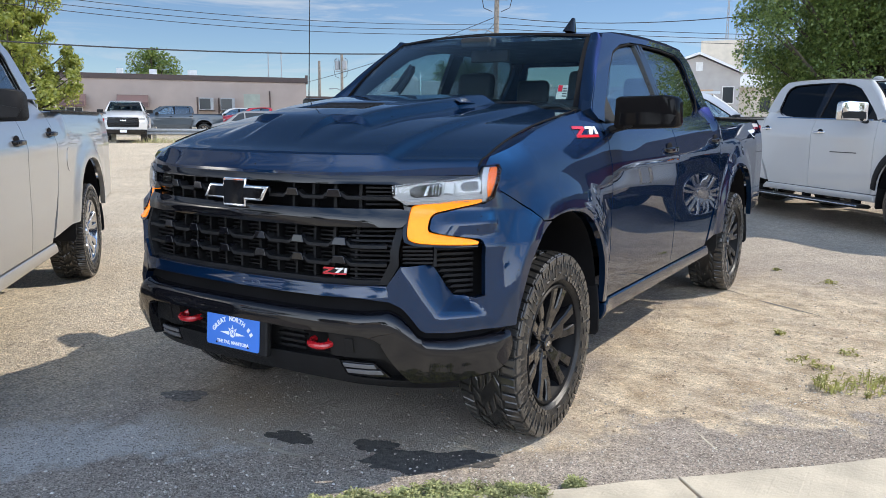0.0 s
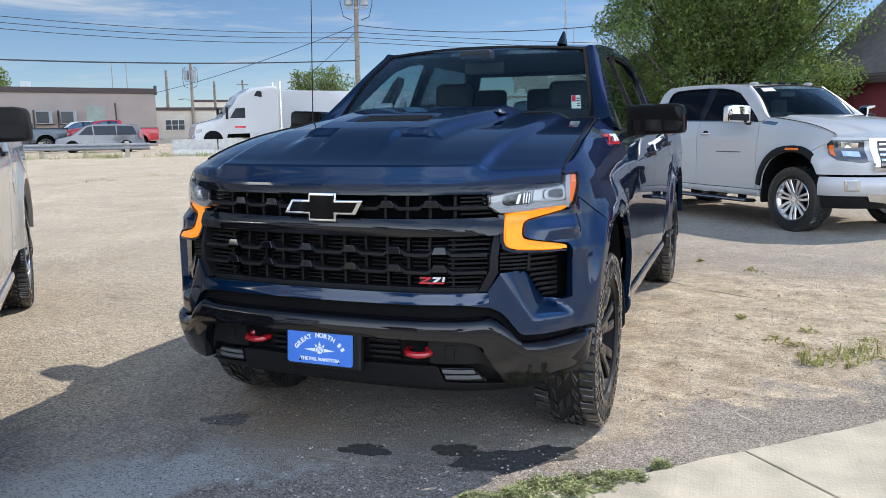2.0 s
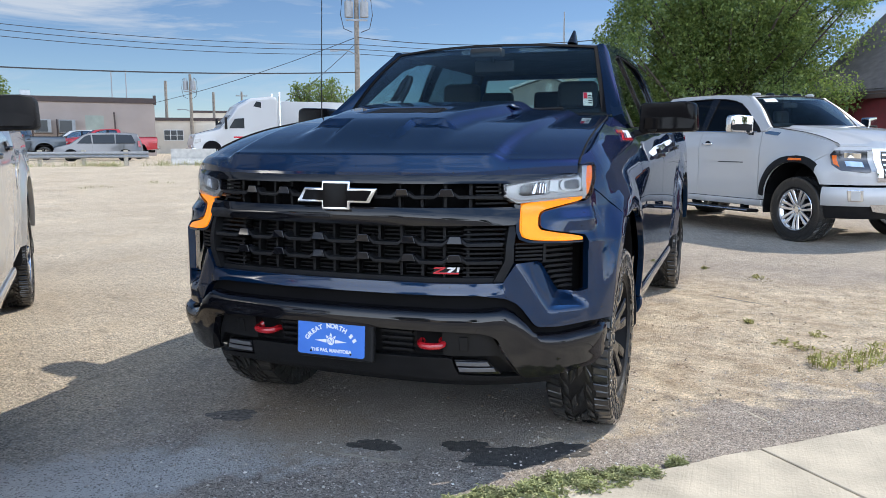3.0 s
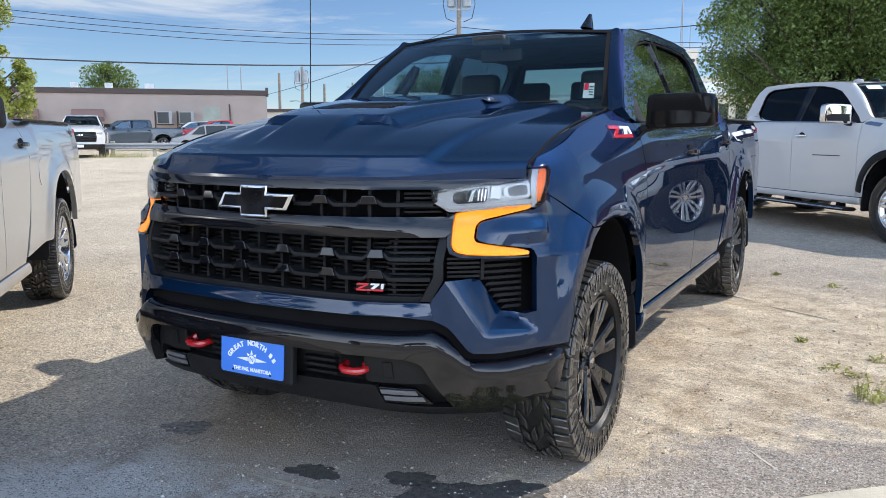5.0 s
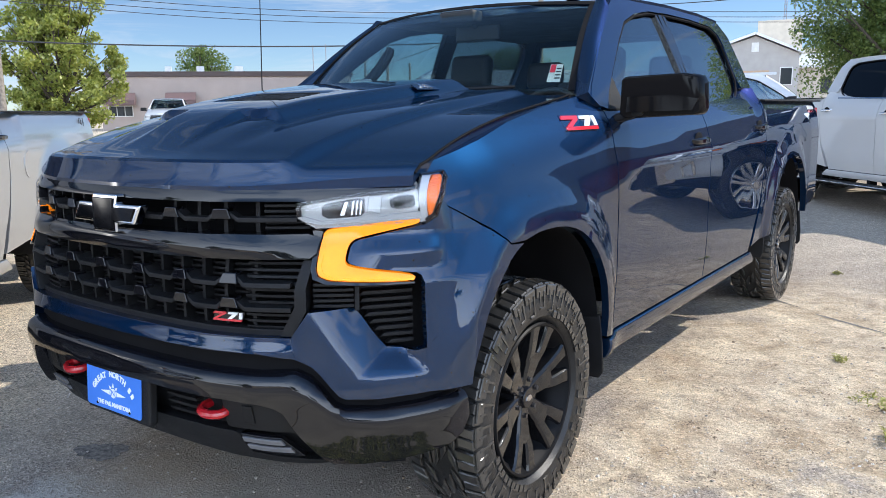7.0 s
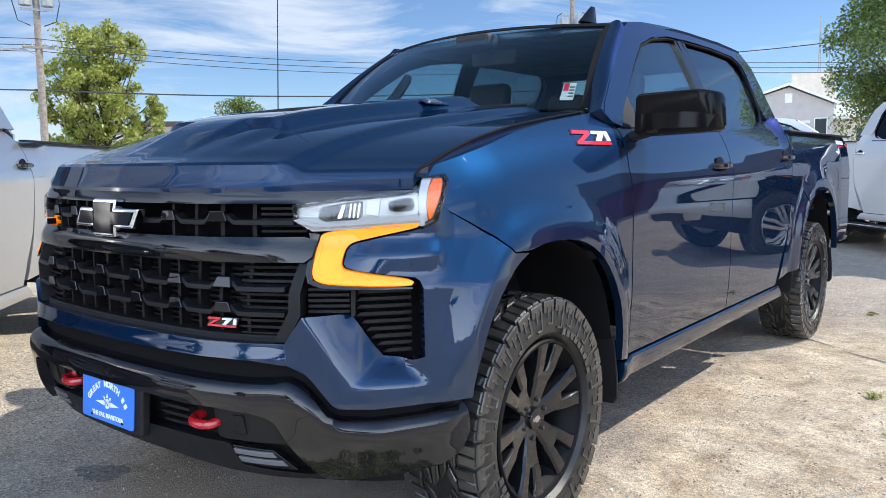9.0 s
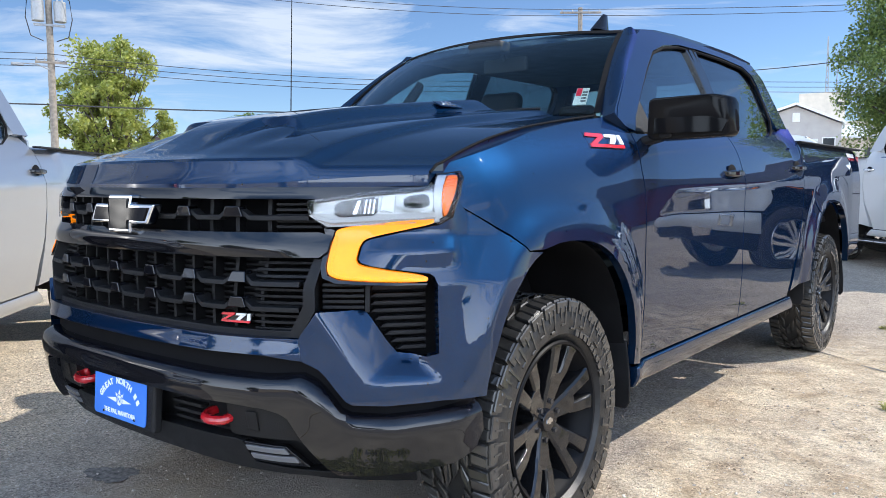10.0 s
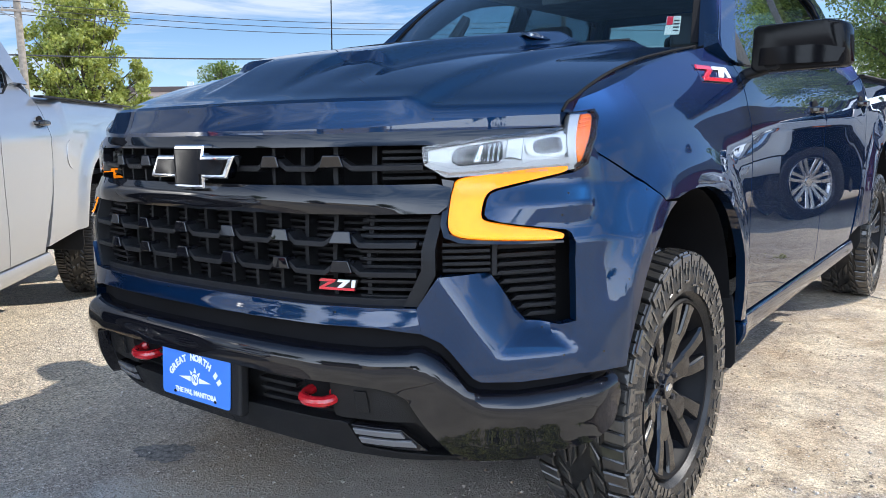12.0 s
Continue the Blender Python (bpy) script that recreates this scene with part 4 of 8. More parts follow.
def nose(root, body, trim, lit=True):
    # painted cover in a middle and two corners
    panel("cover_bar", [(-0.655, 0.722), (-0.56, 0.737), (0.56, 0.737), (0.655, 0.722), (0.645, 0.783), (-0.645, 0.783)], front, body, root, 0.06, (0.03, 0.012), 0, 0.008, "", 32, cover_lift)
    for s in (1, -1):
        corner = [(0.6555, 0.7215), (0.694, 0.700), (0.712, 0.678), (0.756, 0.612), (0.770, 0.602), (0.84, 0.597), (u_of_y(-0.425, s), 0.606)] + [(u_of_y(y, s), z) for y, z in arch(0.0, 1.02, 0.62, 2.0, 30)[::-1] if z < 1.0] + [(u_of_y(y, s), z) for y, z in ((-0.236, 1.001), (-0.291, 1.050), (-0.374, 1.100), (-0.432, 1.134))] + [
                  (0.966, 1.165), (0.946, 1.112), (0.920, 1.098), (0.900, 1.090), (0.842, 1.074), (0.770, 1.053), (0.759, 1.046), (0.756, 1.033), (0.760, 1.000), (0.769, 0.990), (0.792, 0.982),
                  (0.906, 0.959), (0.916, 0.950), (0.924, 0.930), (0.926, 0.735), (0.910, 0.722), (0.862, 0.732), (0.796, 0.852), (0.785, 0.857), (0.690, 0.857), (0.6455, 0.783)]
        panel("cover_corner", mirror_pts(corner, s), front, body, root, 0.03, (0.010, 0.010), 0, 0.0025, "", 55, cover_lift)
    # gloss black lower bumper: a bar across the middle, kinked down to broad corners
    half = [(0.0, 0.681), (0.56, 0.679), (0.655, 0.686), (0.690, 0.667), (0.708, 0.644), (0.746, 0.586), (0.766, 0.574), (0.84, 0.566), (0.92, 0.572), (u_of_y(-0.425) - 0.002, 0.590), (u_of_y(-0.428), 0.50), (0.972, 0.455), (0.925, 0.418), (0.85, 0.400),
            (0.77, 0.392), (0.705, 0.392), (0.690, 0.408), (0.622, 0.566), (0.600, 0.582), (0.56, 0.594), (0.454, 0.600), (0.0, 0.603)]
    panel("bumper_bar", half + [(-u, z) for u, z in half[-2:0:-1]], front, trim, root, 0.05, (0.018, 0.012), 0.012, 0.008, "gloss black lower bumper bar and corners", 40, bumper_lift)
    for s in (1, -1):
        # side vent slats and backing
        panel("vent_backing", mirror_pts([(0.68, 0.85), (0.68, 0.945), (0.98, 0.95), (0.98, 0.70), (0.82, 0.70), (0.76, 0.85)], s), front, DARK, root, 0.01, (0.03, 0), -0.115, 0)
        for k in range(9):
            z = 0.742 + k * 0.0215
            u0 = 0.866 - (z - 0.728) * 0.55 if z < 0.85 else 0.799
            panel("vent_slat", mirror_pts([(u0 + 0.004, z - 0.005), (0.918, z - 0.005), (0.918, z + 0.006), (u0 + 0.016, z + 0.006)], s), front, PLASTIC, root, 0.03, (0.03, 0), -0.078, 0.0015)
        for k in range(5):
            z = 0.866 + k * 0.0155
            panel("vent_slat", mirror_pts([(0.698, z - 0.004), (0.794, z - 0.004), (0.794, z + 0.005), (0.698, z + 0.005)], s), front, PLASTIC, root, 0.03, (0.03, 0), -0.040, 0.0015)
        panel("vent_post", mirror_pts([(0.795, 0.852), (0.795, 0.935), (0.805, 0.935), (0.805, 0.852)], s), front, PLASTIC, root, 0.03, (0, 0), -0.038, 0.002)
        # dark sheet added behind the vent to keep daylight from showing through
        panel("corner_blocker", mirror_pts([(0.60, 0.60), (1.05, 0.60), (1.05, 1.03), (0.60, 1.03)], s), front, DARK, root, 0.01, (0.05, 0.1), -0.14, 0)
        head_lamp(root, s, lit)
        tow_hook(root, s)
        fog_lamp(root, s)
    # dark sheet standing in for the shade between cover and bumper
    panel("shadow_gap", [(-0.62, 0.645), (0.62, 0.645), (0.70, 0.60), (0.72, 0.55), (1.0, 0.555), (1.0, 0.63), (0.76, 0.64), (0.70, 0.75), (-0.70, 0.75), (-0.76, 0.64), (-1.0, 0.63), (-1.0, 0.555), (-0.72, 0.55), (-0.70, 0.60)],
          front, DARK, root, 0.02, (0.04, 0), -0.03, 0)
    # recessed lower intake
    panel("intake_panel", [(-0.60, 0.595), (0.60, 0.595), (0.69, 0.40), (0.62, 0.392), (0.10, 0.392), (-0.10, 0.392), (-0.62, 0.392), (-0.69, 0.40)], front, PLASTIC, root, 0.03, (0.04, 0.05), -0.055, 0)
    for s in (1, -1):
        panel("intake_side", mirror_pts([(0.425, 0.606), (0.56, 0.600), (0.603, 0.585), (0.640, 0.512), (0.680, 0.425), (0.625, 0.490), (0.44, 0.490), (0.425, 0.495)], s), front, PLASTIC, root, 0.05, (0.04, 0.04), -0.012, 0.004)
        panel("hook_cover", mirror_pts([(0.489, 0.512), (0.523, 0.512), (0.522, 0.570), (0.488, 0.569)], s), front, PLASTIC, root, 0.01, (0, 0), -0.006, 0.003)
        panel("intake_lip", mirror_pts([(0.0, 0.478), (0.44, 0.480), (0.455, 0.474), (0.47, 0.405), (0.64, 0.392), (0.695, 0.392), (0.70, 0.382), (0.62, 0.372), (0.0, 0.378)], s), front, PLASTIC, root, 0.06, (0.04, 0.03), -0.005, 0.006)
        for k in range(4):
            z = 0.502 + 0.025 * k
            panel("intake_slat", mirror_pts([(0.165, z - 0.006), (0.30, z - 0.006), (0.30, z + 0.005), (0.165, z + 0.005)], s), front, PLASTIC, root, 0.03, (0.05, 0), -0.025, 0.002)
    panel("air_dam", [(-0.80, 0.30), (0.80, 0.30), (0.84, 0.40), (-0.84, 0.40)], lambda u, z, o: (lambda p: (p[0] * 0.96, p[1] + 0.10, p[2]))(front(u, z, o)), PLASTIC, root, 0.02, (0.05, 0), -0.02, 0.006)
    # grille
    panel("grille_backing", [(-0.70, 0.78), (0.70, 0.78), (0.72, 0.90), (0.70, 1.20), (-0.70, 1.20), (-0.72, 0.90)], front, DARK, root, 0.01, (0.04, 0), -0.13, 0)
    panel("grille_mid_bar", [(-0.672, 1.004), (0.672, 1.004), (0.685, 1.02), (0.682, 1.062), (0.655, 1.072), (-0.655, 1.072), (-0.682, 1.062), (-0.685, 1.02)], front, trim, root, 0.07, (0.04, 0.012), 0.0, 0.006, "gloss black grille bar", 32,
          lambda u, z: 0.016 * math.cos((z - 1.038) / 0.034 * 1.35) * (1 if abs(u) < 0.58 else 0.4))
    panel("grille_top_bar", [(-0.66, 1.164), (0.66, 1.164), (0.87, 1.188), (0.87, 1.197), (-0.87, 1.197), (-0.87, 1.188)], front, trim, root, 0.08, (0.04, 0.012), -0.004, 0.004)
    # dark strip added behind the hood's front gap, hides lit parts inside
    panel("hood_gap_strip", [(-0.87, 1.185), (0.87, 1.185), (0.87, 1.235), (-0.87, 1.235)], front, DARK, root, 0.02, (0.05, 0.02), -0.035, 0)
    panel("grille_foot", [(-0.648, 0.772), (0.648, 0.772), (0.660, 0.80), (-0.660, 0.80)], front, PLASTIC, root, 0.10, (0.04, 0), -0.03, 0.003)
    for s in (1, -1):
        panel("grille_side", mirror_pts([(0.615, 0.785), (0.648, 0.785), (0.685, 0.86), (0.685, 1.0), (0.66, 1.0), (0.655, 0.87)], s), front, PLASTIC, root, 0.08, (0.03, 0.04), -0.012, 0.004)
        # ribbed infill beside the mesh
        for k in range(11):
            z = 0.80 + 0.0185 * k
            panel("grille_rib", mirror_pts([(0.50, z - 0.004), (0.66, z - 0.004), (0.66, z + 0.004), (0.50, z + 0.004)], s), front, PLASTIC, root, 0.03, (0.05, 0), -0.05, 0.001)
        for k in range(5):
            z = 1.085 + 0.016 * k
            panel("grille_rib", mirror_pts([(0.54, z - 0.004), (0.655, z - 0.004), (0.655, z + 0.004), (0.54, z + 0.004)], s), front, PLASTIC, root, 0.03, (0.05, 0), -0.04, 0.001)
    # crossbars with kinked blocks
    for z0, half_w, depth, blocks in ((0.938, 0.645, 0.055, (0.10, 0.29, 0.47)), (0.868, 0.645, 0.055, (0.10, 0.29, 0.47)), (1.118, 0.63, 0.04, (0.26, 0.43))):
        line = [(-half_w, z0)]
        for b in sorted([-b for b in blocks] + list(blocks)):
            line += [(b - 0.045, z0), (b - 0.022, z0 + 0.018), (b + 0.022, z0 + 0.018), (b + 0.045, z0)]
        line += [(half_w, z0)]
        pts = line + [(u, z - 0.014) for u, z in reversed(line)]
        panel("grille_bar", pts, front, PLASTIC, root, depth, (0.04, 0), -0.012, 0.003)
        for b in [-b for b in blocks] + list(blocks):
            panel("grille_block", [(b - 0.030, z0 - 0.004), (b - 0.020, z0 + 0.026), (b + 0.020, z0 + 0.026), (b + 0.030, z0 - 0.004)], front, trim, root, 0.04, (0, 0), -0.004, 0.003)
    for u in (-0.52, -0.43, -0.335, -0.245, -0.15, -0.055, 0.055, 0.15, 0.245, 0.335, 0.43, 0.52):
        panel("grille_post", [(u - 0.006, 0.79), (u + 0.006, 0.79), (u + 0.006, 1.0), (u - 0.006, 1.0)], front, PLASTIC, root, 0.04, (0, 0.1), -0.058, 0.001)
        if abs(u) > 0.2:
            panel("grille_post", [(u - 0.006, 1.072), (u + 0.006, 1.072), (u + 0.006, 1.166), (u - 0.006, 1.166)], front, PLASTIC, root, 0.04, (0, 0.1), -0.04, 0.001)
    for k in range(13):
        z = 0.792 + 0.0165 * k
        panel("grille_rib", [(-0.50, z - 0.003), (0.50, z - 0.003), (0.50, z + 0.003), (-0.50, z + 0.003)], front, PLASTIC, root, 0.02, (0.05, 0), -0.092, 0)
    bowtie(root)
    grille_badge(root)
    plate(root)


def bowtie(root):
    cz = 1.117
    outl = [(-0.176, -0.030), (-0.060, -0.030), (-0.060, -0.058), (0.060, -0.058), (0.060, -0.030), (0.142, -0.030), (0.176, 0.030), (0.060, 0.030), (0.060, 0.058), (-0.060, 0.058), (-0.060, 0.030), (-0.138, 0.030)]
    fn = lambda u, z, o: front(u, z + cz, o)
    e = panel("emblem", outl, fn, CHROME, root, 0.035, (0.04, 0), 0.030, 0.006, "black and chrome cross-shaped emblem")
    inner = [(-0.148, -0.020), (-0.050, -0.020), (-0.050, -0.047), (0.050, -0.047), (0.050, -0.020), (0.130, -0.020), (0.152, 0.020), (0.050, 0.020), (0.050, 0.047), (-0.050, 0.047), (-0.050, 0.020), (-0.128, 0.020)]
    panel("emblem_face", inner, fn, MIRROR_BLACK, e, 0.01, (0.04, 0), 0.034, 0.002)


def slanted_mark(parent, fn, w, h, base_mat):
    """A raised sporty mark made of plain slanted bars, red and white, on a base."""
    k = 0.28 * h
    base = [(0, 0), (w * 0.97, 0), (w + k, h), (k, h)]
    b = panel("badge_base", base, fn, base_mat, parent, 0.006, (0.05, 0), 0.004, 0.001)
    panel("badge_bar", [(w * 0.02, h * 0.72), (w * 0.5, h * 0.72), (w * 0.54, h * 0.98), (w * 0.06 + k * 0.6, h * 0.98)], fn, BADGE_RED, b, 0.006, (0.05, 0), 0.008, 0.001)
    panel("badge_bar", [(w * 0.34, h * 0.72), (w * 0.52, h * 0.76), (w * 0.20, h * 0.24), (w * 0.02, h * 0.20)], fn, BADGE_RED, b, 0.006, (0.05, 0), 0.010, 0.001)
    panel("badge_bar", [(w * 0.02, h * 0.03), (w * 0.98, h * 0.03), (w * 0.99, h * 0.26), (w * 0.04, h * 0.26)], fn, BADGE_RED, b, 0.006, (0.05, 0), 0.008, 0.001)
    panel("badge_bar", [(w * 0.56, h * 0.74), (w * 0.86, h * 0.74), (w * 0.88, h * 0.96), (w * 0.60, h * 0.96)], fn, BADGE_WHITE, b, 0.006, (0.05, 0), 0.009, 0.001)
    panel("badge_bar", [(w * 0.72, h * 0.76), (w * 0.86, h * 0.76), (w * 0.70, h * 0.28), (w * 0.57, h * 0.28)], fn, BADGE_WHITE, b, 0.006, (0.05, 0), 0.011, 0.001)
    panel("badge_bar", [(w * 0.90, h * 0.30), (w * 0.99, h * 0.30), (w * 1.02, h * 0.96), (w * 0.93, h * 0.96)], fn, BADGE_WHITE, b, 0.006, (0.05, 0), 0.009, 0.001)
    return b


def grille_badge(root):
    slanted_mark(root, lambda u, z, o: front(0.380 + u, 0.811 + z, o - 0.05), 0.108, 0.030, GLOSS_BLACK)


def head_lamp(root, s, lit=True):
    """A clear lamp: pale stepped bezel, a wide projector window, a square projector, an amber corner; the running lamp below it."""
    fn = front
    shell = panel("head_lamp", mirror_pts(LAMP, s), front, LAMP_GREY, root, 0.02, (0.02, 0.02), -0.050, 0, "clear headlamp with amber corner")
    bez = panel("lamp_bezel", mirror_pts([(0.636, 1.152), (0.756, 1.172), (0.876, 1.190), (0.898, 1.190), (0.905, 1.104), (0.676, 1.094), (0.640, 1.120)], s), fn, REFLECTOR, shell, 0.02, (0.03, 0.03), -0.024, 0.003)
    # lower ledge with a notch between the projectors, standing proud
    panel("lamp_ledge", mirror_pts([(0.631, 1.118), (0.641, 1.122), (0.682, 1.106), (0.764, 1.112), (0.790, 1.126), (0.814, 1.114), (0.842, 1.122), (0.898, 1.128), (0.906, 1.098), (0.672, 1.086)], s), fn, REFLECTOR, bez, 0.022, (0.02, 0.02), -0.006, 0.003)
    panel("lamp_ledge", mirror_pts([(0.646, 1.108), (0.680, 1.098), (0.896, 1.113), (0.896, 1.107), (0.678, 1.092)], s), fn, CHROME, bez, 0.006, (0.02, 0), -0.003, 0.001)
    panel("lamp_rim", mirror_pts([(0.627, 1.160), (0.756, 1.183), (0.882, 1.200), (0.880, 1.192), (0.756, 1.175), (0.640, 1.152), (0.640, 1.124), (0.631, 1.118)], s), fn, GLOSS_BLACK, bez, 0.03, (0.03, 0.03), -0.004, 0.002)
    panel("lamp_post", mirror_pts([(0.784, 1.126), (0.792, 1.130), (0.814, 1.122), (0.816, 1.178), (0.786, 1.174)], s), fn, REFLECTOR, bez, 0.02, (0.03, 0), -0.012, 0.003)
    # wide projector window with bright reflectors
    p = panel("projector", mirror_pts([(0.684, 1.142), (0.696, 1.155), (0.771, 1.170), (0.780, 1.163), (0.780, 1.128), (0.770, 1.117), (0.698, 1.112), (0.685, 1.121)], s), fn, DARK_CHROME, bez, 0.008, (0.02, 0.02), -0.019, 0.003)
    panel("projector_eye", mirror_pts([(0.708, 1.120), (0.733, 1.122), (0.736, 1.156), (0.712, 1.152)], s), fn, GLOSS_BLACK, p, 0.006, (0.01, 0.01), -0.014, 0.004)
    panel("projector_fin", mirror_pts([(0.724, 1.119), (0.736, 1.121), (0.744, 1.160), (0.736, 1.160)], s), fn, CHROME, p, 0.008, (0, 0), -0.010, 0.002)
    for k in range(3):
        q = 0.750 + 0.009 * k
        panel("projector_fin", mirror_pts([(q, 1.122), (q + 0.0035, 1.122), (q + 0.0065, 1.162), (q + 0.003, 1.162)], s), fn, CHROME, p, 0.006, (0, 0), -0.012, 0.001)
    # square projector with a round-cornered frame
    sq = rounded([(0.821, 1.162), (0.830, 1.175), (0.880, 1.186), (0.892, 1.180), (0.896, 1.140), (0.886, 1.130), (0.838, 1.130), (0.823, 1.140)], 1)
    p = panel("projector", mirror_pts(sq, s), fn, REFLECTOR, bez, 0.010, (0.02, 0.02), -0.012, 0.004)
    inn = rounded([(0.830, 1.168), (0.880, 1.180), (0.890, 1.140), (0.838, 1.135)], 2)
    panel("projector_eye", mirror_pts(inn, s), fn, DARK_CHROME, p, 0.006, (0.01, 0.01), -0.011, 0.002)
    panel("projector_eye", mirror_pts([(0.846, 1.143), (0.882, 1.148), (0.876, 1.174), (0.842, 1.166)], s), fn, GLOSS_BLACK, p, 0.004, (0.01, 0.01), -0.008, 0.002)
    panel("corner_post", mirror_pts([(0.886, 1.229), (0.900, 1.230), (0.914, 1.112), (0.898, 1.104)], s), fn, REFLECTOR, shell, 0.03, (0.02, 0.02), -0.006, 0.003)
    am = panel("corner_reflector", mirror_pts(rounded([(0.903, 1.227), (0.932, 1.231), (0.945, 1.216), (0.950, 1.175), (0.932, 1.120), (0.918, 1.112)], 1), s), fn, AMBER, shell, 0.02, (0.012, 0.012), -0.010, 0.003, "amber corner reflector")
    for k in range(3):
        panel("reflector_rib", mirror_pts([(0.908, 1.196 + 0.010 * k), (0.938, 1.201 + 0.010 * k), (0.938, 1.204 + 0.010 * k), (0.908, 1.199 + 0.010 * k)], s), fn, AMBER, am, 0.004, (0.01, 0), -0.006, 0.001)
    ln = panel("lamp_lens", mirror_pts(LAMP, s), front, GLASS_LENS, shell, 0.003, (0.02, 0.02), 0.003, 0)
    ln.visible_shadow = False
    panel("lamp_seal", mirror_pts([(0.932, 1.238), (0.953, 1.218), (0.960, 1.175), (0.940, 1.114), (0.900, 1.095), (0.904, 1.091), (0.944, 1.110), (0.9645, 1.174), (0.957, 1.222), (0.934, 1.242), (0.880, 1.234), (0.882, 1.230)], s), front, GLOSS_BLACK, shell, 0.03, (0.02, 0.02), -0.001, 0.002)
    d = panel("running_lamp", mirror_pts(DRL, s), front, AMBER_LIT if lit else LAMP_GREY, root, 0.03, (0.02, 0.02), -0.006, 0.004, "C-shaped running lamp glowing amber" if lit else "")
    panel("running_lamp_edge", mirror_pts([(0.690, 1.060), (0.696, 1.058), (0.706, 0.985), (0.716, 0.966), (0.738, 0.955), (0.80, 0.949), (0.905, 0.942), (0.905, 0.938), (0.80, 0.944), (0.736, 0.950), (0.711, 0.961), (0.700, 0.982)], s), front, AMBER_LIT if lit else LAMP_GREY, d, 0.008, (0.02, 0.02), -0.002, 0.002)
    panel("running_lamp_frame", mirror_pts([(0.664, 1.083), (0.688, 1.078), (0.684, 1.05), (0.694, 0.98), (0.706, 0.957), (0.735, 0.945), (0.80, 0.939), (0.908, 0.933), (0.908, 0.927), (0.80, 0.932), (0.730, 0.937), (0.697, 0.950), (0.683, 0.978), (0.672, 1.05)], s),
          front, GLOSS_BLACK, d, 0.03, (0.03, 0.03), -0.005, 0.002)


def tow_hook(root, s):
    cx, cz = 0.378, 0.545
    panel("hook_pocket", mirror_pts([(cx - 0.070, cz - 0.052), (cx + 0.062, cz - 0.052), (cx + 0.060, cz + 0.050), (cx - 0.066, cz + 0.052)], s), front, DARK, root, 0.02, (0.05, 0), -0.048, 0)
    bm = bmesh.new()
    y0 = plan_y(cx)
    pts = [(cx - 0.050, y0 + 0.06, cz - 0.002), (cx - 0.052, y0 + 0.0, cz - 0.006), (cx - 0.035, y0 - 0.028, cz - 0.010), (cx, y0 - 0.034, cz - 0.012), (cx + 0.040, y0 - 0.022, cz - 0.010), (cx + 0.048, y0 + 0.01, cz - 0.005), (cx + 0.030, y0 + 0.022, cz + 0.004)]
    fine = []
    for i in range(len(pts) - 1):
        for k in range(4):
            fine.append(Vector(pts[i]).lerp(Vector(pts[i + 1]), k / 4))
    fine.append(Vector(pts[-1]))
    for _ in range(2):
        fine = [fine[0]] + [(fine[i - 1] + fine[i] * 2 + fine[i + 1]) / 4 for i in range(1, len(fine) - 1)] + [fine[-1]]
    tube(bm, [(s * p.x, p.y, p.z) for p in fine], 0.0140, 10)
    part("tow_hook", bm, HOOK_RED, root, "red enamelled tow hook")


def fog_lamp(root, s):
    f = panel("fog_lamp", mirror_pts([(0.462, 0.474), (0.590, 0.470), (0.632, 0.404), (0.476, 0.412)], s), front, GLOSS_BLACK, root, 0.03, (0.04, 0), -0.004, 0.003, "slim twin fog lamp")
    for z0, z1, u0, u1 in ((0.448, 0.466, 0.470, 0.588), (0.421, 0.440, 0.476, 0.606)):
        panel("fog_lens", mirror_pts([(u0, z0), (u1 + 0.006, z0 - 0.002), (u1, z1 - 0.001), (u0 - 0.002, z1)], s), front, FOG_GREY, f, 0.015, (0.04, 0), 0.004, 0.003)


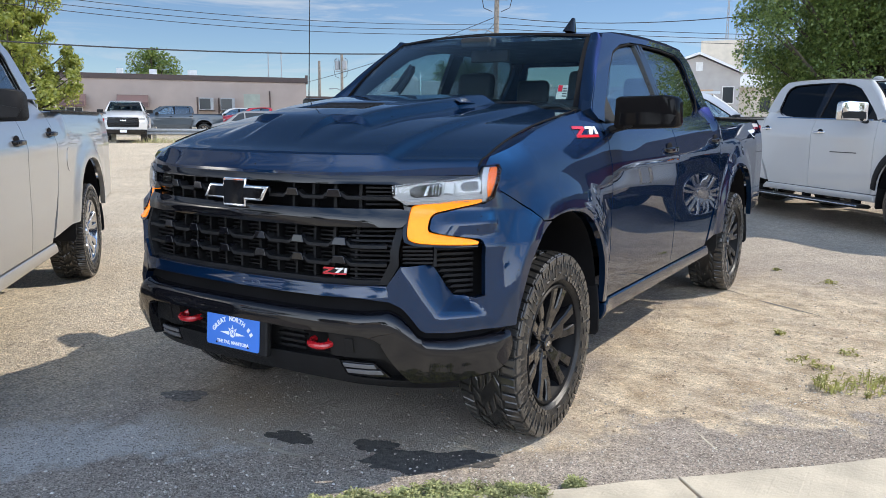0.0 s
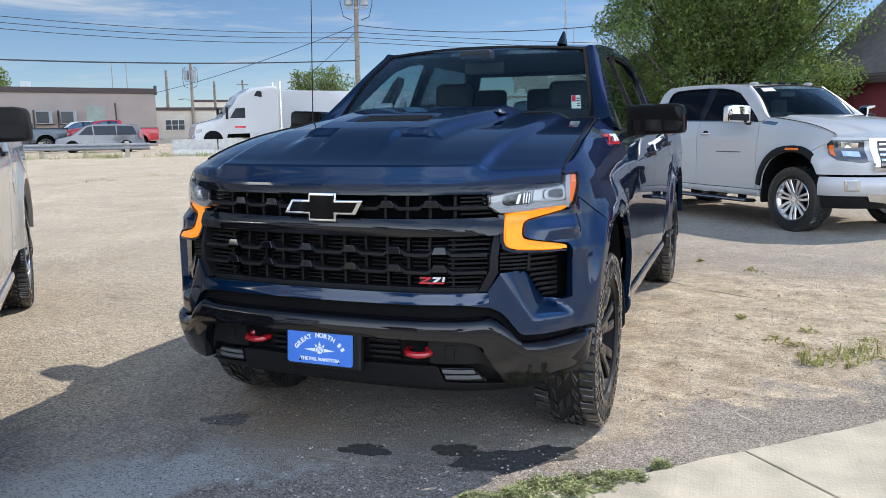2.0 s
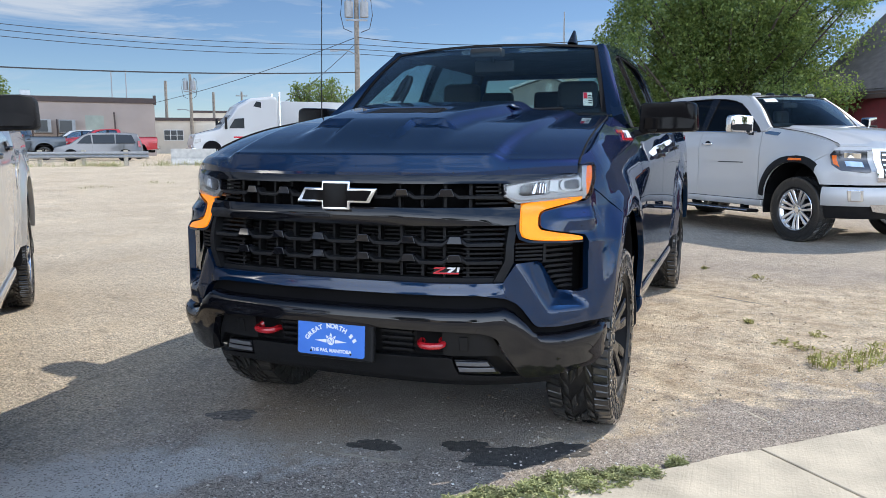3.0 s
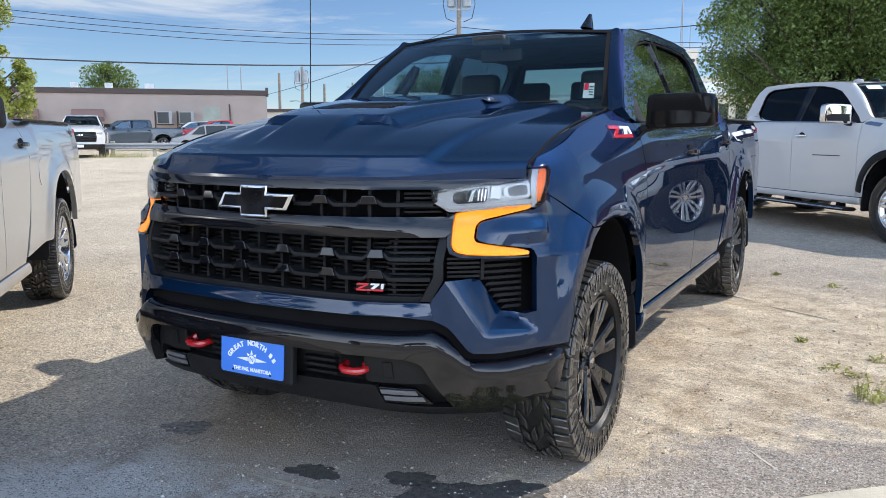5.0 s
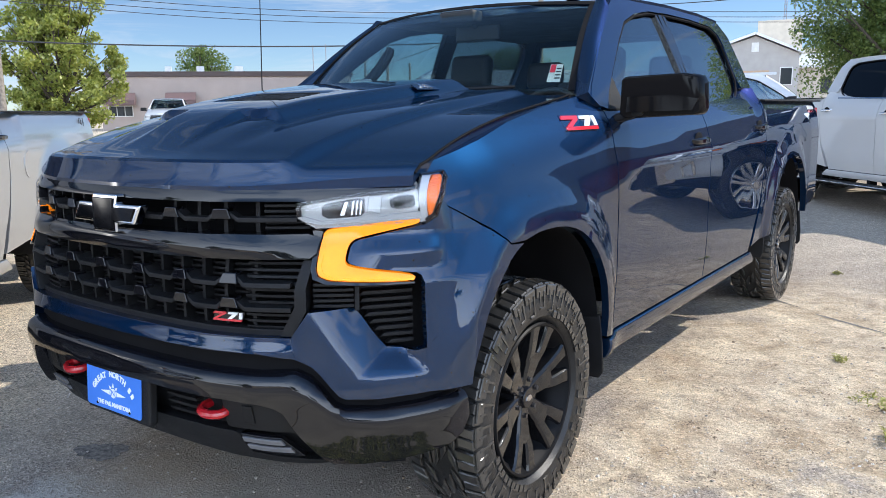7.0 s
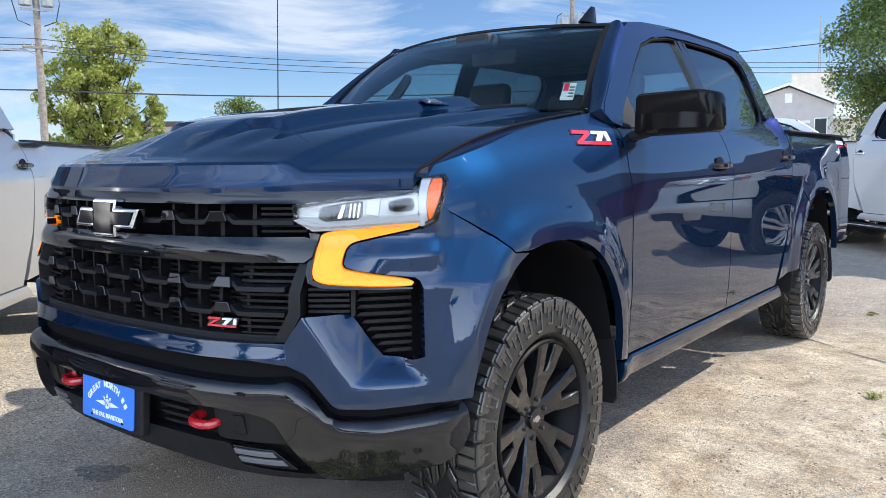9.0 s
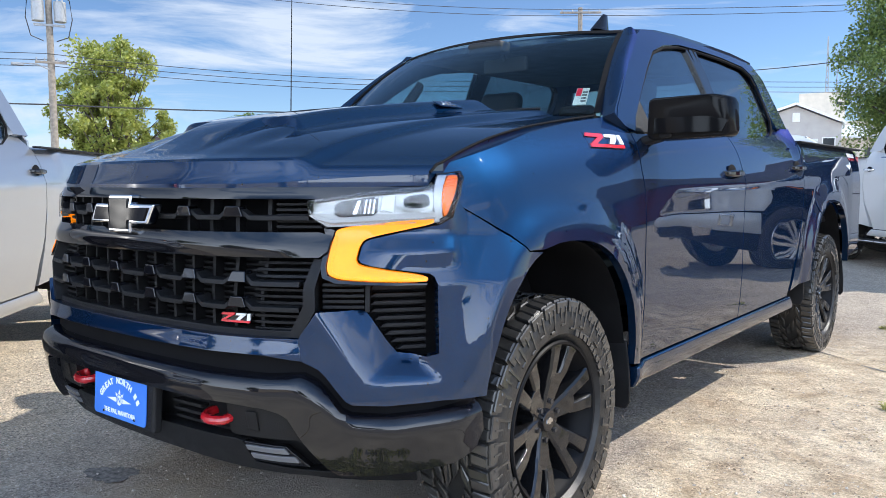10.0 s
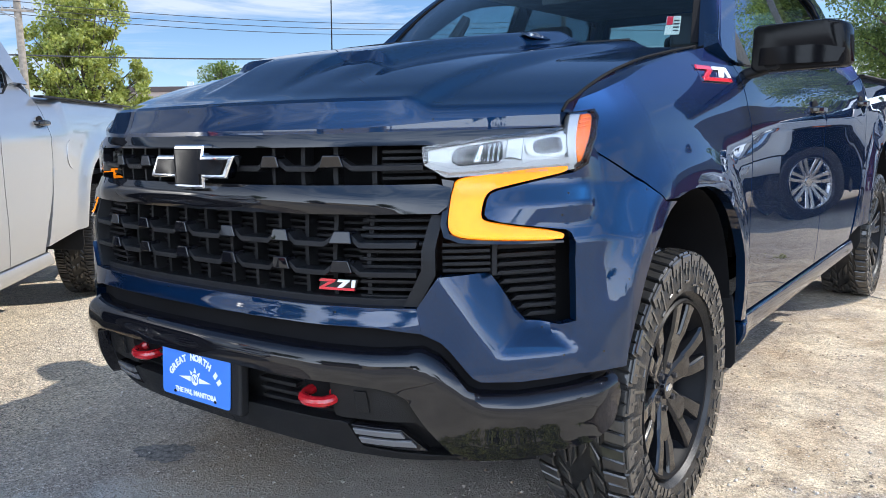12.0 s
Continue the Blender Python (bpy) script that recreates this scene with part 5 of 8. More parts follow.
def plate(root):
    """A dealer's display plate on its black holder."""
    cx, cz, w, h = -0.028, 0.545, 0.302, 0.150
    m = pose(cx, -0.958, cz, 90 - 4, 0, 0.0)
    bm = bmesh.new()
    box(bm, (0.012, 0.0, -0.020), (w + 0.045, h + 0.03, 0.034))
    hb = part("plate_holder", bm, PLASTIC, root, "black plastic plate holder", 0.010)
    hb.matrix_local = m
    bm = bmesh.new()
    r = 0.012
    out = []
    for qx, qy, a0 in ((1, 1, 0), (-1, 1, 90), (-1, -1, 180), (1, -1, 270)):
        for k in range(5):
            a = radians(a0 + 22.5 * k)
            out.append((qx * (w / 2 - r) + r * math.cos(a), qy * (h / 2 - r) + r * math.sin(a)))
    vs = [(x, y, 0.002) for x, y in out] + [(x, y, -0.001) for x, y in out]
    n = len(out)
    pl = link_mesh("dealer_plate", vs, [list(range(n)), list(range(2 * n - 1, n - 1, -1))] + [(i, i + n, (i + 1) % n + n, (i + 1) % n) for i in range(n)], PLATE_BLUE, hb, 0, False, 30, "blue display plate with white lettering")
    # arched upper line
    word = "GREAT NORTH"
    for i, c in enumerate(word):
        if c == " ":
            continue
        a = radians(52 - i * 7.9)
        rr = 0.135
        text_mesh("letter", c, 0.026, 0.0006, PLATE_WHITE, pl, Matrix.Translation((rr * -math.sin(a), -0.090 + rr * math.cos(a), 0.0028)) @ pose(0, 0, 0, 0, 0, math.degrees(a)), bold=0.0011)
    for i in (11.9, 13.1):
        a = radians(52 - i * 7.9)
        bm = bmesh.new()
        box(bm, (0.135 * -math.sin(a), -0.090 + 0.135 * math.cos(a), 0.0028), (0.013, 0.017, 0.0012), pose(0, 0, 0, 0, 0, math.degrees(a)))
        part("letter_bar", bm, PLATE_WHITE, pl)
    text_mesh("lettering", "THE PAS, MANITOBA", 0.0195, 0.0006, PLATE_WHITE, pl, pose(0.002, -0.055, 0.0028), bold=0.0007)
    # compass
    bm = bmesh.new()
    ring = [(0.016 * math.cos(math.tau * k / 24), 0.016 * math.sin(math.tau * k / 24)) for k in range(24)]
    f = bm.faces.new([bm.verts.new((x, y - 0.016, 0.0030)) for x, y in ring])
    part("compass_disc", bm, PLATE_WHITE, pl, "", 0, False)
    text_mesh("letter", "N", 0.026, 0.0004, PLATE_BLUE, pl, pose(0, -0.016, 0.0036))
    for ang, ln, wd in ((0, 0.072, 0.008), (180, 0.072, 0.008), (90, 0.036, 0.007), (45, 0.034, 0.006), (135, 0.034, 0.006)):
        a = radians(ang)
        d, t = Vector((math.cos(a), math.sin(a), 0)), Vector((-math.sin(a), math.cos(a), 0))
        bm = bmesh.new()
        c = Vector((0, -0.016, 0.0030))
        bm.faces.new([bm.verts.new(p) for p in (c + d * 0.019 - t * wd, c + d * ln, c + d * 0.019 + t * wd)])
        part("compass_ray", bm, PLATE_WHITE, pl, "", 0, False)
    for x, y in ((-0.09, 0.062), (0.09, 0.062), (-0.09, -0.062), (0.09, -0.062)):
        bm = bmesh.new()
        rod(bm, (x, y, 0.0), (x, y, 0.005), 0.005, 0.004, 10)
        part("plate_screw", bm, CHROME if y > 0 else DARK, pl)


def hood_panel(root, body, cell=0.014):
    """The hood, laid out by its distance behind the nose's plan curve."""
    front_edge = [(x, plan_y(x) + 0.020 + 0.014 * soft_ramp(abs(x), 0.45, 0.86)) for x in np.linspace(-0.868, 0.868, 49)]
    gap = [(-0.45, 0.868), (-0.3, 0.862), (0.0, 0.852), (0.3, 0.838), (0.5, 0.822), (0.60, 0.80)]
    right = [(x, y) for y, x in gap]
    rear = [(0.5, 0.42), (0.3, 0.36), (0, 0.33), (-0.3, 0.36), (-0.5, 0.42)]
    left = [(-x, y) for y, x in reversed(gap)]
    outline = [(x, y - plan_y(x)) for x, y in front_edge + right + rear + left]
    h = panel("hood", outline, lambda x, t, o: hood(x, t + plan_y(x), o), body, root, 0.03, (cell, cell * 0.75), 0, 0.004, "", 22)
    for s in (1, -1):
        # thin dark tube added to draw the shaded gap between hood and fender
        ys = np.linspace(plan_y(0.868) + 0.04, 0.60, 40)
        bm = bmesh.new()
        tube(bm, [hood(s * (lerp(y, [g[0] for g in gap], [g[1] for g in gap]) + 0.002), y, 0.0015) for y in ys], 0.0042, 6)
        part("hood_gap_line", bm, DARK, h)
    return h


def hood_vent(h):
    """Black louvred insert in the pocket behind the ramp."""
    v = panel("hood_vent", [(-0.180, -0.345), (0.180, -0.345), (0.172, -0.15), (-0.172, -0.15)], hood, PLASTIC, h, 0.004, (0.05, 0.03), 0.003, 0, "black louvred hood vent")
    for k in range(6):
        y = -0.325 + 0.03 * k
        panel("louvre", [(-0.168, y), (0.168, y), (0.168, y + 0.012), (-0.168, y + 0.012)], hood, PLASTIC, h, 0.006, (0.06, 0), 0.012, 0.001)

# ---- pickups ----
BADGE_Z = hood_z(0.418, 0.15)
truck = pickup("pickup_truck", "dark blue metallic lifted crew-cab pickup with black trim", None, BLUE, mirror_cap=MIRROR_BLACK, handles=GLOSS_BLACK)
nose(truck, BLUE, GLOSS_BLACK)
hood_vent(hood_panel(truck, BLUE))
CORNER[0], SCULPTED[0] = 1, False
s2 = pickup("pickup_truck", "silver double-cab pickup with black mirrors", pose(-1.95, -2.30, 0.0, 0, 0, 45.4), SILVER, crew=False, rims=ALLOY)
nose(s2, SILVER, CHROME, False)
hood_panel(s2, SILVER, 0.03)
s3 = pickup("pickup_truck", "white crew-cab pickup with chrome mirrors", pose(2.99, 8.45, 0.0, 0, 0, 42) @ Matrix.Scale(1.05, 4), WHITE, rims=ALLOY, style="star", mirror_cap=CHROME, handles=CHROME, front_glass=GLASS_DARK, flat_glass=GLASS_DARK)

# ---- ground ----
EDGE_P, EDGE_D, EDGE_N = Vector((1.288, -0.506)), Vector((0.726, 0.688)), Vector((-0.688, 0.726))


def along_edge(a, s):
    """A ground point by its way along the pavement's edge and its distance from it (towards the lot)."""
    p = EDGE_P + EDGE_D * a + EDGE_N * s
    return p.x, p.y


def ground_z(x, y):
    d = math.hypot(x - 1.5, y + 3.0)
    k = ramp(d, 9, 40)
    return 0.27 * k * k * (3 - 2 * k)


def mix_nodes(nt, a, b, fac):
    m = nt.nodes.new("ShaderNodeMix")
    m.data_type = "RGBA"
    for key, v in (("A", a), ("B", b), ("Factor", fac)):
        if isinstance(v, tuple):
            m.inputs[key].default_value = (*v, 1)
        elif isinstance(v, float):
            m.inputs[key].default_value = v
        else:
            nt.links.new(v, m.inputs[key])
    return m.outputs["Result"]


def ground_material():
    m = bpy.data.materials.new("worn_asphalt_and_sand")
    m.use_nodes = True
    nt = m.node_tree
    N, L = nt.nodes, nt.links
    b = N["Principled BSDF"]
    b.inputs["Roughness"].default_value = 0.93
    b.inputs["Specular IOR Level"].default_value = 0.25
    tc = N.new("ShaderNodeTexCoord").outputs["Object"]

    def noise_of(scale, detail=6, rough=0.55, dist=0.0):
        n = N.new("ShaderNodeTexNoise")
        n.inputs["Scale"].default_value, n.inputs["Detail"].default_value = scale, detail
        n.inputs["Roughness"].default_value, n.inputs["Distortion"].default_value = rough, dist
        L.new(tc, n.inputs["Vector"])
        return n.outputs["Fac"]

    def rng(v, lo, hi, to0=0.0, to1=1.0):
        r = N.new("ShaderNodeMapRange")
        r.inputs["From Min"].default_value, r.inputs["From Max"].default_value = lo, hi
        r.inputs["To Min"].default_value, r.inputs["To Max"].default_value = to0, to1
        L.new(v, r.inputs["Value"])
        return r.outputs["Result"]

    def math_of(op, u, v):
        k = N.new("ShaderNodeMath")
        k.operation = op
        for i, w in enumerate((u, v)):
            if isinstance(w, float):
                k.inputs[i].default_value = w
            else:
                L.new(w, k.inputs[i])
        return k.outputs[0]

    sep = N.new("ShaderNodeSeparateXYZ")
    L.new(tc, sep.inputs[0])
    x, y = sep.outputs[0], sep.outputs[1]
    # distance from the pavement's edge
    dist = math_of("ADD", math_of("MULTIPLY", math_of("SUBTRACT", x, 1.288), -0.688), math_of("MULTIPLY", math_of("ADD", y, 0.506), 0.726))
    wob = rng(noise_of(1.6, 5), 0.3, 0.7, -0.35, 0.35)
    fine_wob = rng(noise_of(9.0, 5), 0.3, 0.7, -0.12, 0.12)
    dist_w = math_of("ADD", math_of("ADD", dist, wob), fine_wob)
    stones = N.new("ShaderNodeTexVoronoi")
    stones.inputs["Scale"].default_value = 75
    L.new(tc, stones.inputs["Vector"])
    stone_mask = rng(stones.outputs["Distance"], 0.12, 0.42, 1.0, 0.0)
    tone = N.new("ShaderNodeSeparateXYZ")
    L.new(stones.outputs["Color"], tone.inputs[0])
    tiny = N.new("ShaderNodeTexVoronoi")
    tiny.inputs["Scale"].default_value = 130
    L.new(tc, tiny.inputs["Vector"])
    tiny_tone = N.new("ShaderNodeSeparateXYZ")
    L.new(tiny.outputs["Color"], tiny_tone.inputs[0])
    grain = rng(noise_of(300, 3), 0.3, 0.7)
    # asphalt with aggregate
    asphalt = mix_nodes(nt, (0.35, 0.295, 0.245), (0.51, 0.435, 0.365), rng(noise_of(2.2, 7), 0.3, 0.7))
    asphalt = mix_nodes(nt, asphalt, (0.72, 0.66, 0.58), math_of("MULTIPLY", stone_mask, rng(tone.outputs[0], 0.72, 0.88)))
    asphalt = mix_nodes(nt, asphalt, (0.090, 0.073, 0.060), math_of("MULTIPLY", rng(tiny_tone.outputs[1], 0.5, 0.95), 0.58))
    # paler tan lot
    lot = mix_nodes(nt, (0.60, 0.50, 0.375), (0.80, 0.69, 0.53), rng(noise_of(0.7, 8), 0.3, 0.7))
    lot = mix_nodes(nt, lot, (0.15, 0.13, 0.11), math_of("MULTIPLY", rng(tiny_tone.outputs[0], 0.45, 0.95), 0.85))
    lot = mix_nodes(nt, lot, (0.74, 0.68, 0.60), math_of("MULTIPLY", stone_mask, rng(tone.outputs[1], 0.6, 0.85)))
    # loose sand
    sand = mix_nodes(nt, (0.46, 0.345, 0.225), (0.82, 0.69, 0.505), rng(noise_of(3.4, 8, 0.66, 0.5), 0.34, 0.66))
    sand = mix_nodes(nt, sand, (0.24, 0.19, 0.14), math_of("MULTIPLY", rng(noise_of(14.0, 6), 0.56, 0.72), 0.7))
    sand = mix_nodes(nt, sand, (0.66, 0.60, 0.52), math_of("MULTIPLY", stone_mask, rng(tone.outputs[2], 0.72, 0.98)))
    sand = mix_nodes(nt, sand, (0.38, 0.275, 0.185), rng(noise_of(1.7, 7, 0.6, 0.6), 0.54, 0.68, 0.0, 0.6))
    sand = mix_nodes(nt, sand, (0.13, 0.10, 0.075), math_of("MULTIPLY", rng(tiny_tone.outputs[2], 0.70, 0.98), rng(noise_of(6.0, 6), 0.42, 0.62)))
    # where each lies
    lot_mask = rng(math_of("ADD", x, math_of("MULTIPLY", wob, 1.2)), -0.75, -1.9)
    far_lot = rng(math_of("ADD", y, wob), 4.3, 6.0)
    base = mix_nodes(nt, asphalt, lot, lot_mask)
    far_tone = mix_nodes(nt, asphalt, lot, 0.42)
    sand_mask = math_of("MULTIPLY", rng(dist_w, 0.40, 0.58), math_of("MULTIPLY", rng(math_of("ADD", x, wob), 0.55, 1.0), rng(math_of("ADD", y, wob), 5.0, 3.6)))
    sand_mask = math_of("MULTIPLY", sand_mask, rng(noise_of(1.9, 7, 0.6), 0.30, 0.52, 0.72, 1.0))
    dust = math_of("MULTIPLY", rng(noise_of(1.3, 7, 0.6), 0.50, 0.66, 0.0, 0.42), rng(dist_w, 0.1, 0.5))
    near = mix_nodes(nt, base, sand, dust)
    right_far = math_of("MULTIPLY", far_lot, rng(x, -1.0, 0.6))
    near = mix_nodes(nt, near, far_tone, right_far)
    col = mix_nodes(nt, near, sand, sand_mask)
    col = mix_nodes(nt, col, (0.12, 0.105, 0.09), math_of("MULTIPLY", rng(noise_of(5.0, 8, 0.7, 1.0), 0.58, 0.70), 0.45))
    speck = math_of("MULTIPLY", rng(tiny_tone.outputs[2], 0.0, 1.0, 0.78, 1.20), math_of("MULTIPLY", rng(noise_of(48.0, 5, 0.65), 0.3, 0.7, 0.66, 1.26), rng(noise_of(13.0, 5, 0.6), 0.3, 0.7, 0.84, 1.14)))
    vm = N.new("ShaderNodeVectorMath")
    vm.operation = "SCALE"
    L.new(col, vm.inputs[0])
    L.new(speck, vm.inputs["Scale"])
    col = vm.outputs[0]
    # smooth silt washed along the pavement, and a brown dirt patch
    along = math_of("ADD", math_of("MULTIPLY", math_of("SUBTRACT", x, 1.288), 0.726), math_of("MULTIPLY", math_of("ADD", y, 0.506), 0.688))
    silt = mix_nodes(nt, (0.46, 0.44, 0.41), (0.62, 0.595, 0.56), rng(noise_of(4.0, 7, 0.65, 0.8), 0.3, 0.7))
    silt = mix_nodes(nt, silt, (0.16, 0.14, 0.12), math_of("MULTIPLY", rng(tiny_tone.outputs[0], 0.72, 0.98), 0.8))
    half_wob = math_of("MULTIPLY", wob, 0.45)
    dist_s = math_of("ADD", math_of("ADD", dist, half_wob), math_of("MULTIPLY", fine_wob, 0.8))
    silt_mask = math_of("MULTIPLY", math_of("MULTIPLY", rng(dist_s, 0.50, 0.62), rng(dist_s, 1.16, 0.98)), rng(math_of("ADD", along, wob), -1.0, -1.5))
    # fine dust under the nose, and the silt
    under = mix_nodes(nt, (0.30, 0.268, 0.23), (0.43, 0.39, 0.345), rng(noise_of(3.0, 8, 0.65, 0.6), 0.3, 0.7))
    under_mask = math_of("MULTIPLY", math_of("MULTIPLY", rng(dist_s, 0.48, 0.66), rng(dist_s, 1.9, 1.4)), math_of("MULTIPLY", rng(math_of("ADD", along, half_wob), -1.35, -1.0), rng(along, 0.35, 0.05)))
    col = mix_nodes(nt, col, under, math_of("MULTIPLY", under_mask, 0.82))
    col = mix_nodes(nt, col, silt, math_of("MULTIPLY", silt_mask, 0.92))
    dx, dy = math_of("ADD", x, 0.38), math_of("ADD", y, 0.62)
    r2 = math_of("ADD", math_of("MULTIPLY", dx, dx), math_of("MULTIPLY", dy, dy))
    dirt = rng(math_of("ADD", math_of("POWER", r2, 0.5), math_of("ADD", half_wob, fine_wob)), 0.46, 0.14)
    col = mix_nodes(nt, col, (0.36, 0.285, 0.205), math_of("MULTIPLY", dirt, rng(grain, 0.0, 1.0, 0.45, 0.85)))
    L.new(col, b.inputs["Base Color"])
    h = math_of("ADD", math_of("MULTIPLY", stone_mask, 0.55), math_of("ADD", math_of("MULTIPLY", grain, 0.25), math_of("MULTIPLY", noise_of(22.0, 6), 0.9)))
    bp = N.new("ShaderNodeBump")
    bp.inputs["Strength"].default_value, bp.inputs["Distance"].default_value = 0.9, 0.014
    L.new(h, bp.inputs["Height"])
    L.new(bp.outputs["Normal"], b.inputs["Normal"])
    return m


GROUND = ground_material()
CONCRETE = material("pavement_concrete", (0.49, 0.43, 0.335), 0.9, vary=0.24, scale=3.5, bump=0.35, bump_scale=55)
# broom marks across the pavement
nt = CONCRETE.node_tree
broom_map = nt.nodes.new("ShaderNodeMapping")
broom_map.inputs["Rotation"].default_value = (0, 0, -math.atan2(EDGE_D.y, EDGE_D.x))
broom_map.inputs["Scale"].default_value = (95, 2.0, 1)
broom = nt.nodes.new("ShaderNodeTexNoise")
broom.inputs["Scale"].default_value, broom.inputs["Detail"].default_value = 1.0, 5
broom_bump = nt.nodes.new("ShaderNodeBump")
broom_bump.inputs["Strength"].default_value, broom_bump.inputs["Distance"].default_value = 0.45, 0.005
nt.links.new(nt.nodes["Texture Coordinate"].outputs["Object"], broom_map.inputs["Vector"])
nt.links.new(broom_map.outputs["Vector"], broom.inputs["Vector"])
nt.links.new(broom.outputs["Fac"], broom_bump.inputs["Height"])
nt.links.new(nt.nodes["Bump"].outputs["Normal"], broom_bump.inputs["Normal"])
nt.links.new(broom_bump.outputs["Normal"], nt.nodes["Principled BSDF"].inputs["Normal"])
# out-of-view street kept pale to brighten the nose's reflections and bounce
ROAD = material("pale_street_asphalt", (0.32, 0.295, 0.26), 0.9, vary=0.3, scale=2.0, bump=0.4, bump_scale=80)
STONE = material("loose_stone", (0.48, 0.43, 0.37), 0.85, vary=0.65, scale=60)
WET = material("wet_asphalt", (0.085, 0.078, 0.070), 0.6, vary=0.6, scale=40, bump=0.5, bump_scale=90)
OIL = material("dried_oil_stain", (0.16, 0.145, 0.13), 0.8, vary=0.75, scale=45, bump=0.5, bump_scale=90)
GRASS = material("weed_green", (0.31, 0.32, 0.13), 0.7, vary=0.45, scale=14)
WEED = material("pale_weed_leaf", (0.38, 0.36, 0.11), 0.7, vary=0.45, scale=14)
STRAW = material("dry_straw", (0.36, 0.29, 0.15), 0.85, vary=0.35, scale=20)
BARK = material("bark", (0.075, 0.06, 0.045), 0.9, vary=0.4, scale=12, bump=0.6, bump_scale=30)

bm = bmesh.new()
marks = [-900, -400, -150, -90, -65, -50, -42, -36, -30, -25, -20, -15, -10, -6, -3, 0, 3, 6, 10, 15, 20, 30, 45, 70, 110, 160, 300, 900]
cells = [[bm.verts.new((x, y, ground_z(x, y))) for y in marks] for x in marks]
for i in range(len(marks) - 1):
    for j in range(len(marks) - 1):
        bm.faces.new((cells[i][j], cells[i + 1][j], cells[i + 1][j + 1], cells[i][j + 1]))
tagged(part("ground", bm, GROUND, None, "", 0, True, 60), "pale worn asphalt lot with drifts of sand", "ground", "", "structure")

# pavement slabs, with the street behind the camera
pave = tagged(new("pavement"), "pale brushed concrete pavement with tooled joints", "pavement", "", "structure")
slab_w, slab_l = 1.55, 1.52
for k in range(-9, 9):
    a0 = 0.455 + k * slab_l
    pts = []
    rnd = random.Random(k + 50)
    for t in np.linspace(0.006, slab_l - 0.006, 9):
        pts.append((t, rnd.uniform(-0.012, 0.012)))
    out = [along_edge(a0 + t, q) for t, q in pts] + [along_edge(a0 + slab_l - 0.006, -slab_w), along_edge(a0 + 0.006, -slab_w)]
    n = len(out)
    vs = [(x, y, 0.022) for x, y in out] + [(x, y, -0.05) for x, y in out]
    link_mesh("slab", vs, [list(range(n)), list(range(2 * n - 1, n - 1, -1))] + [(i, (i + 1) % n, (i + 1) % n + n, i + n) for i in range(n)], CONCRETE, pave, 0.005, False)
street = [along_edge(-60, -slab_w - 0.02), along_edge(60, -slab_w - 0.02), along_edge(60, -11.0), along_edge(-60, -11.0)]
tagged(link_mesh("street", [(x, y, 0.006) for x, y in street] + [(x, y, -0.05) for x, y in street], [(0, 1, 2, 3), (7, 6, 5, 4), (0, 4, 5, 1), (1, 5, 6, 2), (2, 6, 7, 3), (3, 7, 4, 0)], ROAD, None, 0, False), "grey asphalt street beside the pavement", "street", "", "structure")


def blot(name, label, cx, cy, rx, ry, turn, mat, seed, lift=0.003):
    """A thin stain with an uneven outline."""
    rnd = random.Random(seed)
    ph = [rnd.uniform(0, 6.28) for _ in range(5)]
    rim = []
    for k in range(96):
        a = math.tau * k / 96
        r = 1 + 0.16 * math.sin(2 * a + ph[0]) + 0.12 * math.sin(3 * a + ph[1]) + 0.07 * math.sin(5 * a + ph[2]) + 0.06 * math.sin(9 * a + ph[3]) + 0.045 * math.sin(14 * a + ph[4]) + rnd.uniform(-0.035, 0.035)
        u, v = rx * r * math.cos(a), ry * r * math.sin(a)
        c, s = math.cos(radians(turn)), math.sin(radians(turn))
        rim.append((cx + u * c - v * s, cy + u * s + v * c, lift))
    ob = link_mesh(name, rim, [list(range(96))], mat, None, 0, False)
    return tagged(ob, label, "stain", "stains on the ground")


blot("wet_patch", "broad dark wet patch on the asphalt", 0.69, -0.57, 0.25, 0.12, 38, WET, 7)
blot("wet_patch", "small dark wet patch on the asphalt", 0.41, -0.57, 0.085, 0.075, 20, WET, 8)
blot("wet_patch", "small dark wet patch on the asphalt", 0.035, -0.70, 0.11, 0.065, 20, WET, 12)
blot("crack", "narrow dark crack in the asphalt", 1.53, 3.27, 0.30, 0.014, -32, OIL, 22)
blot("crack", "narrow dark crack in the asphalt", 0.9, 3.75, 0.34, 0.010, -38, OIL, 23)
blot("dust_streak", "pale dusty scrape on the asphalt", 0.02, -0.835, 0.27, 0.008, 1, CONCRETE, 24)
blot("dust_streak", "pale dusty scrape on the asphalt", 1.62, 0.28, 0.10, 0.006, -50, CONCRETE, 25)
blot("oil_stain", "old dark oil stain on the asphalt", -0.78, -0.60, 0.10, 0.09, 10, OIL, 21)


PEBBLE = material("white_pebble", (0.66, 0.63, 0.57), 0.8, vary=0.2, scale=30)
CLOD = material("brown_clod", (0.34, 0.26, 0.18), 0.95, vary=0.35, scale=20)


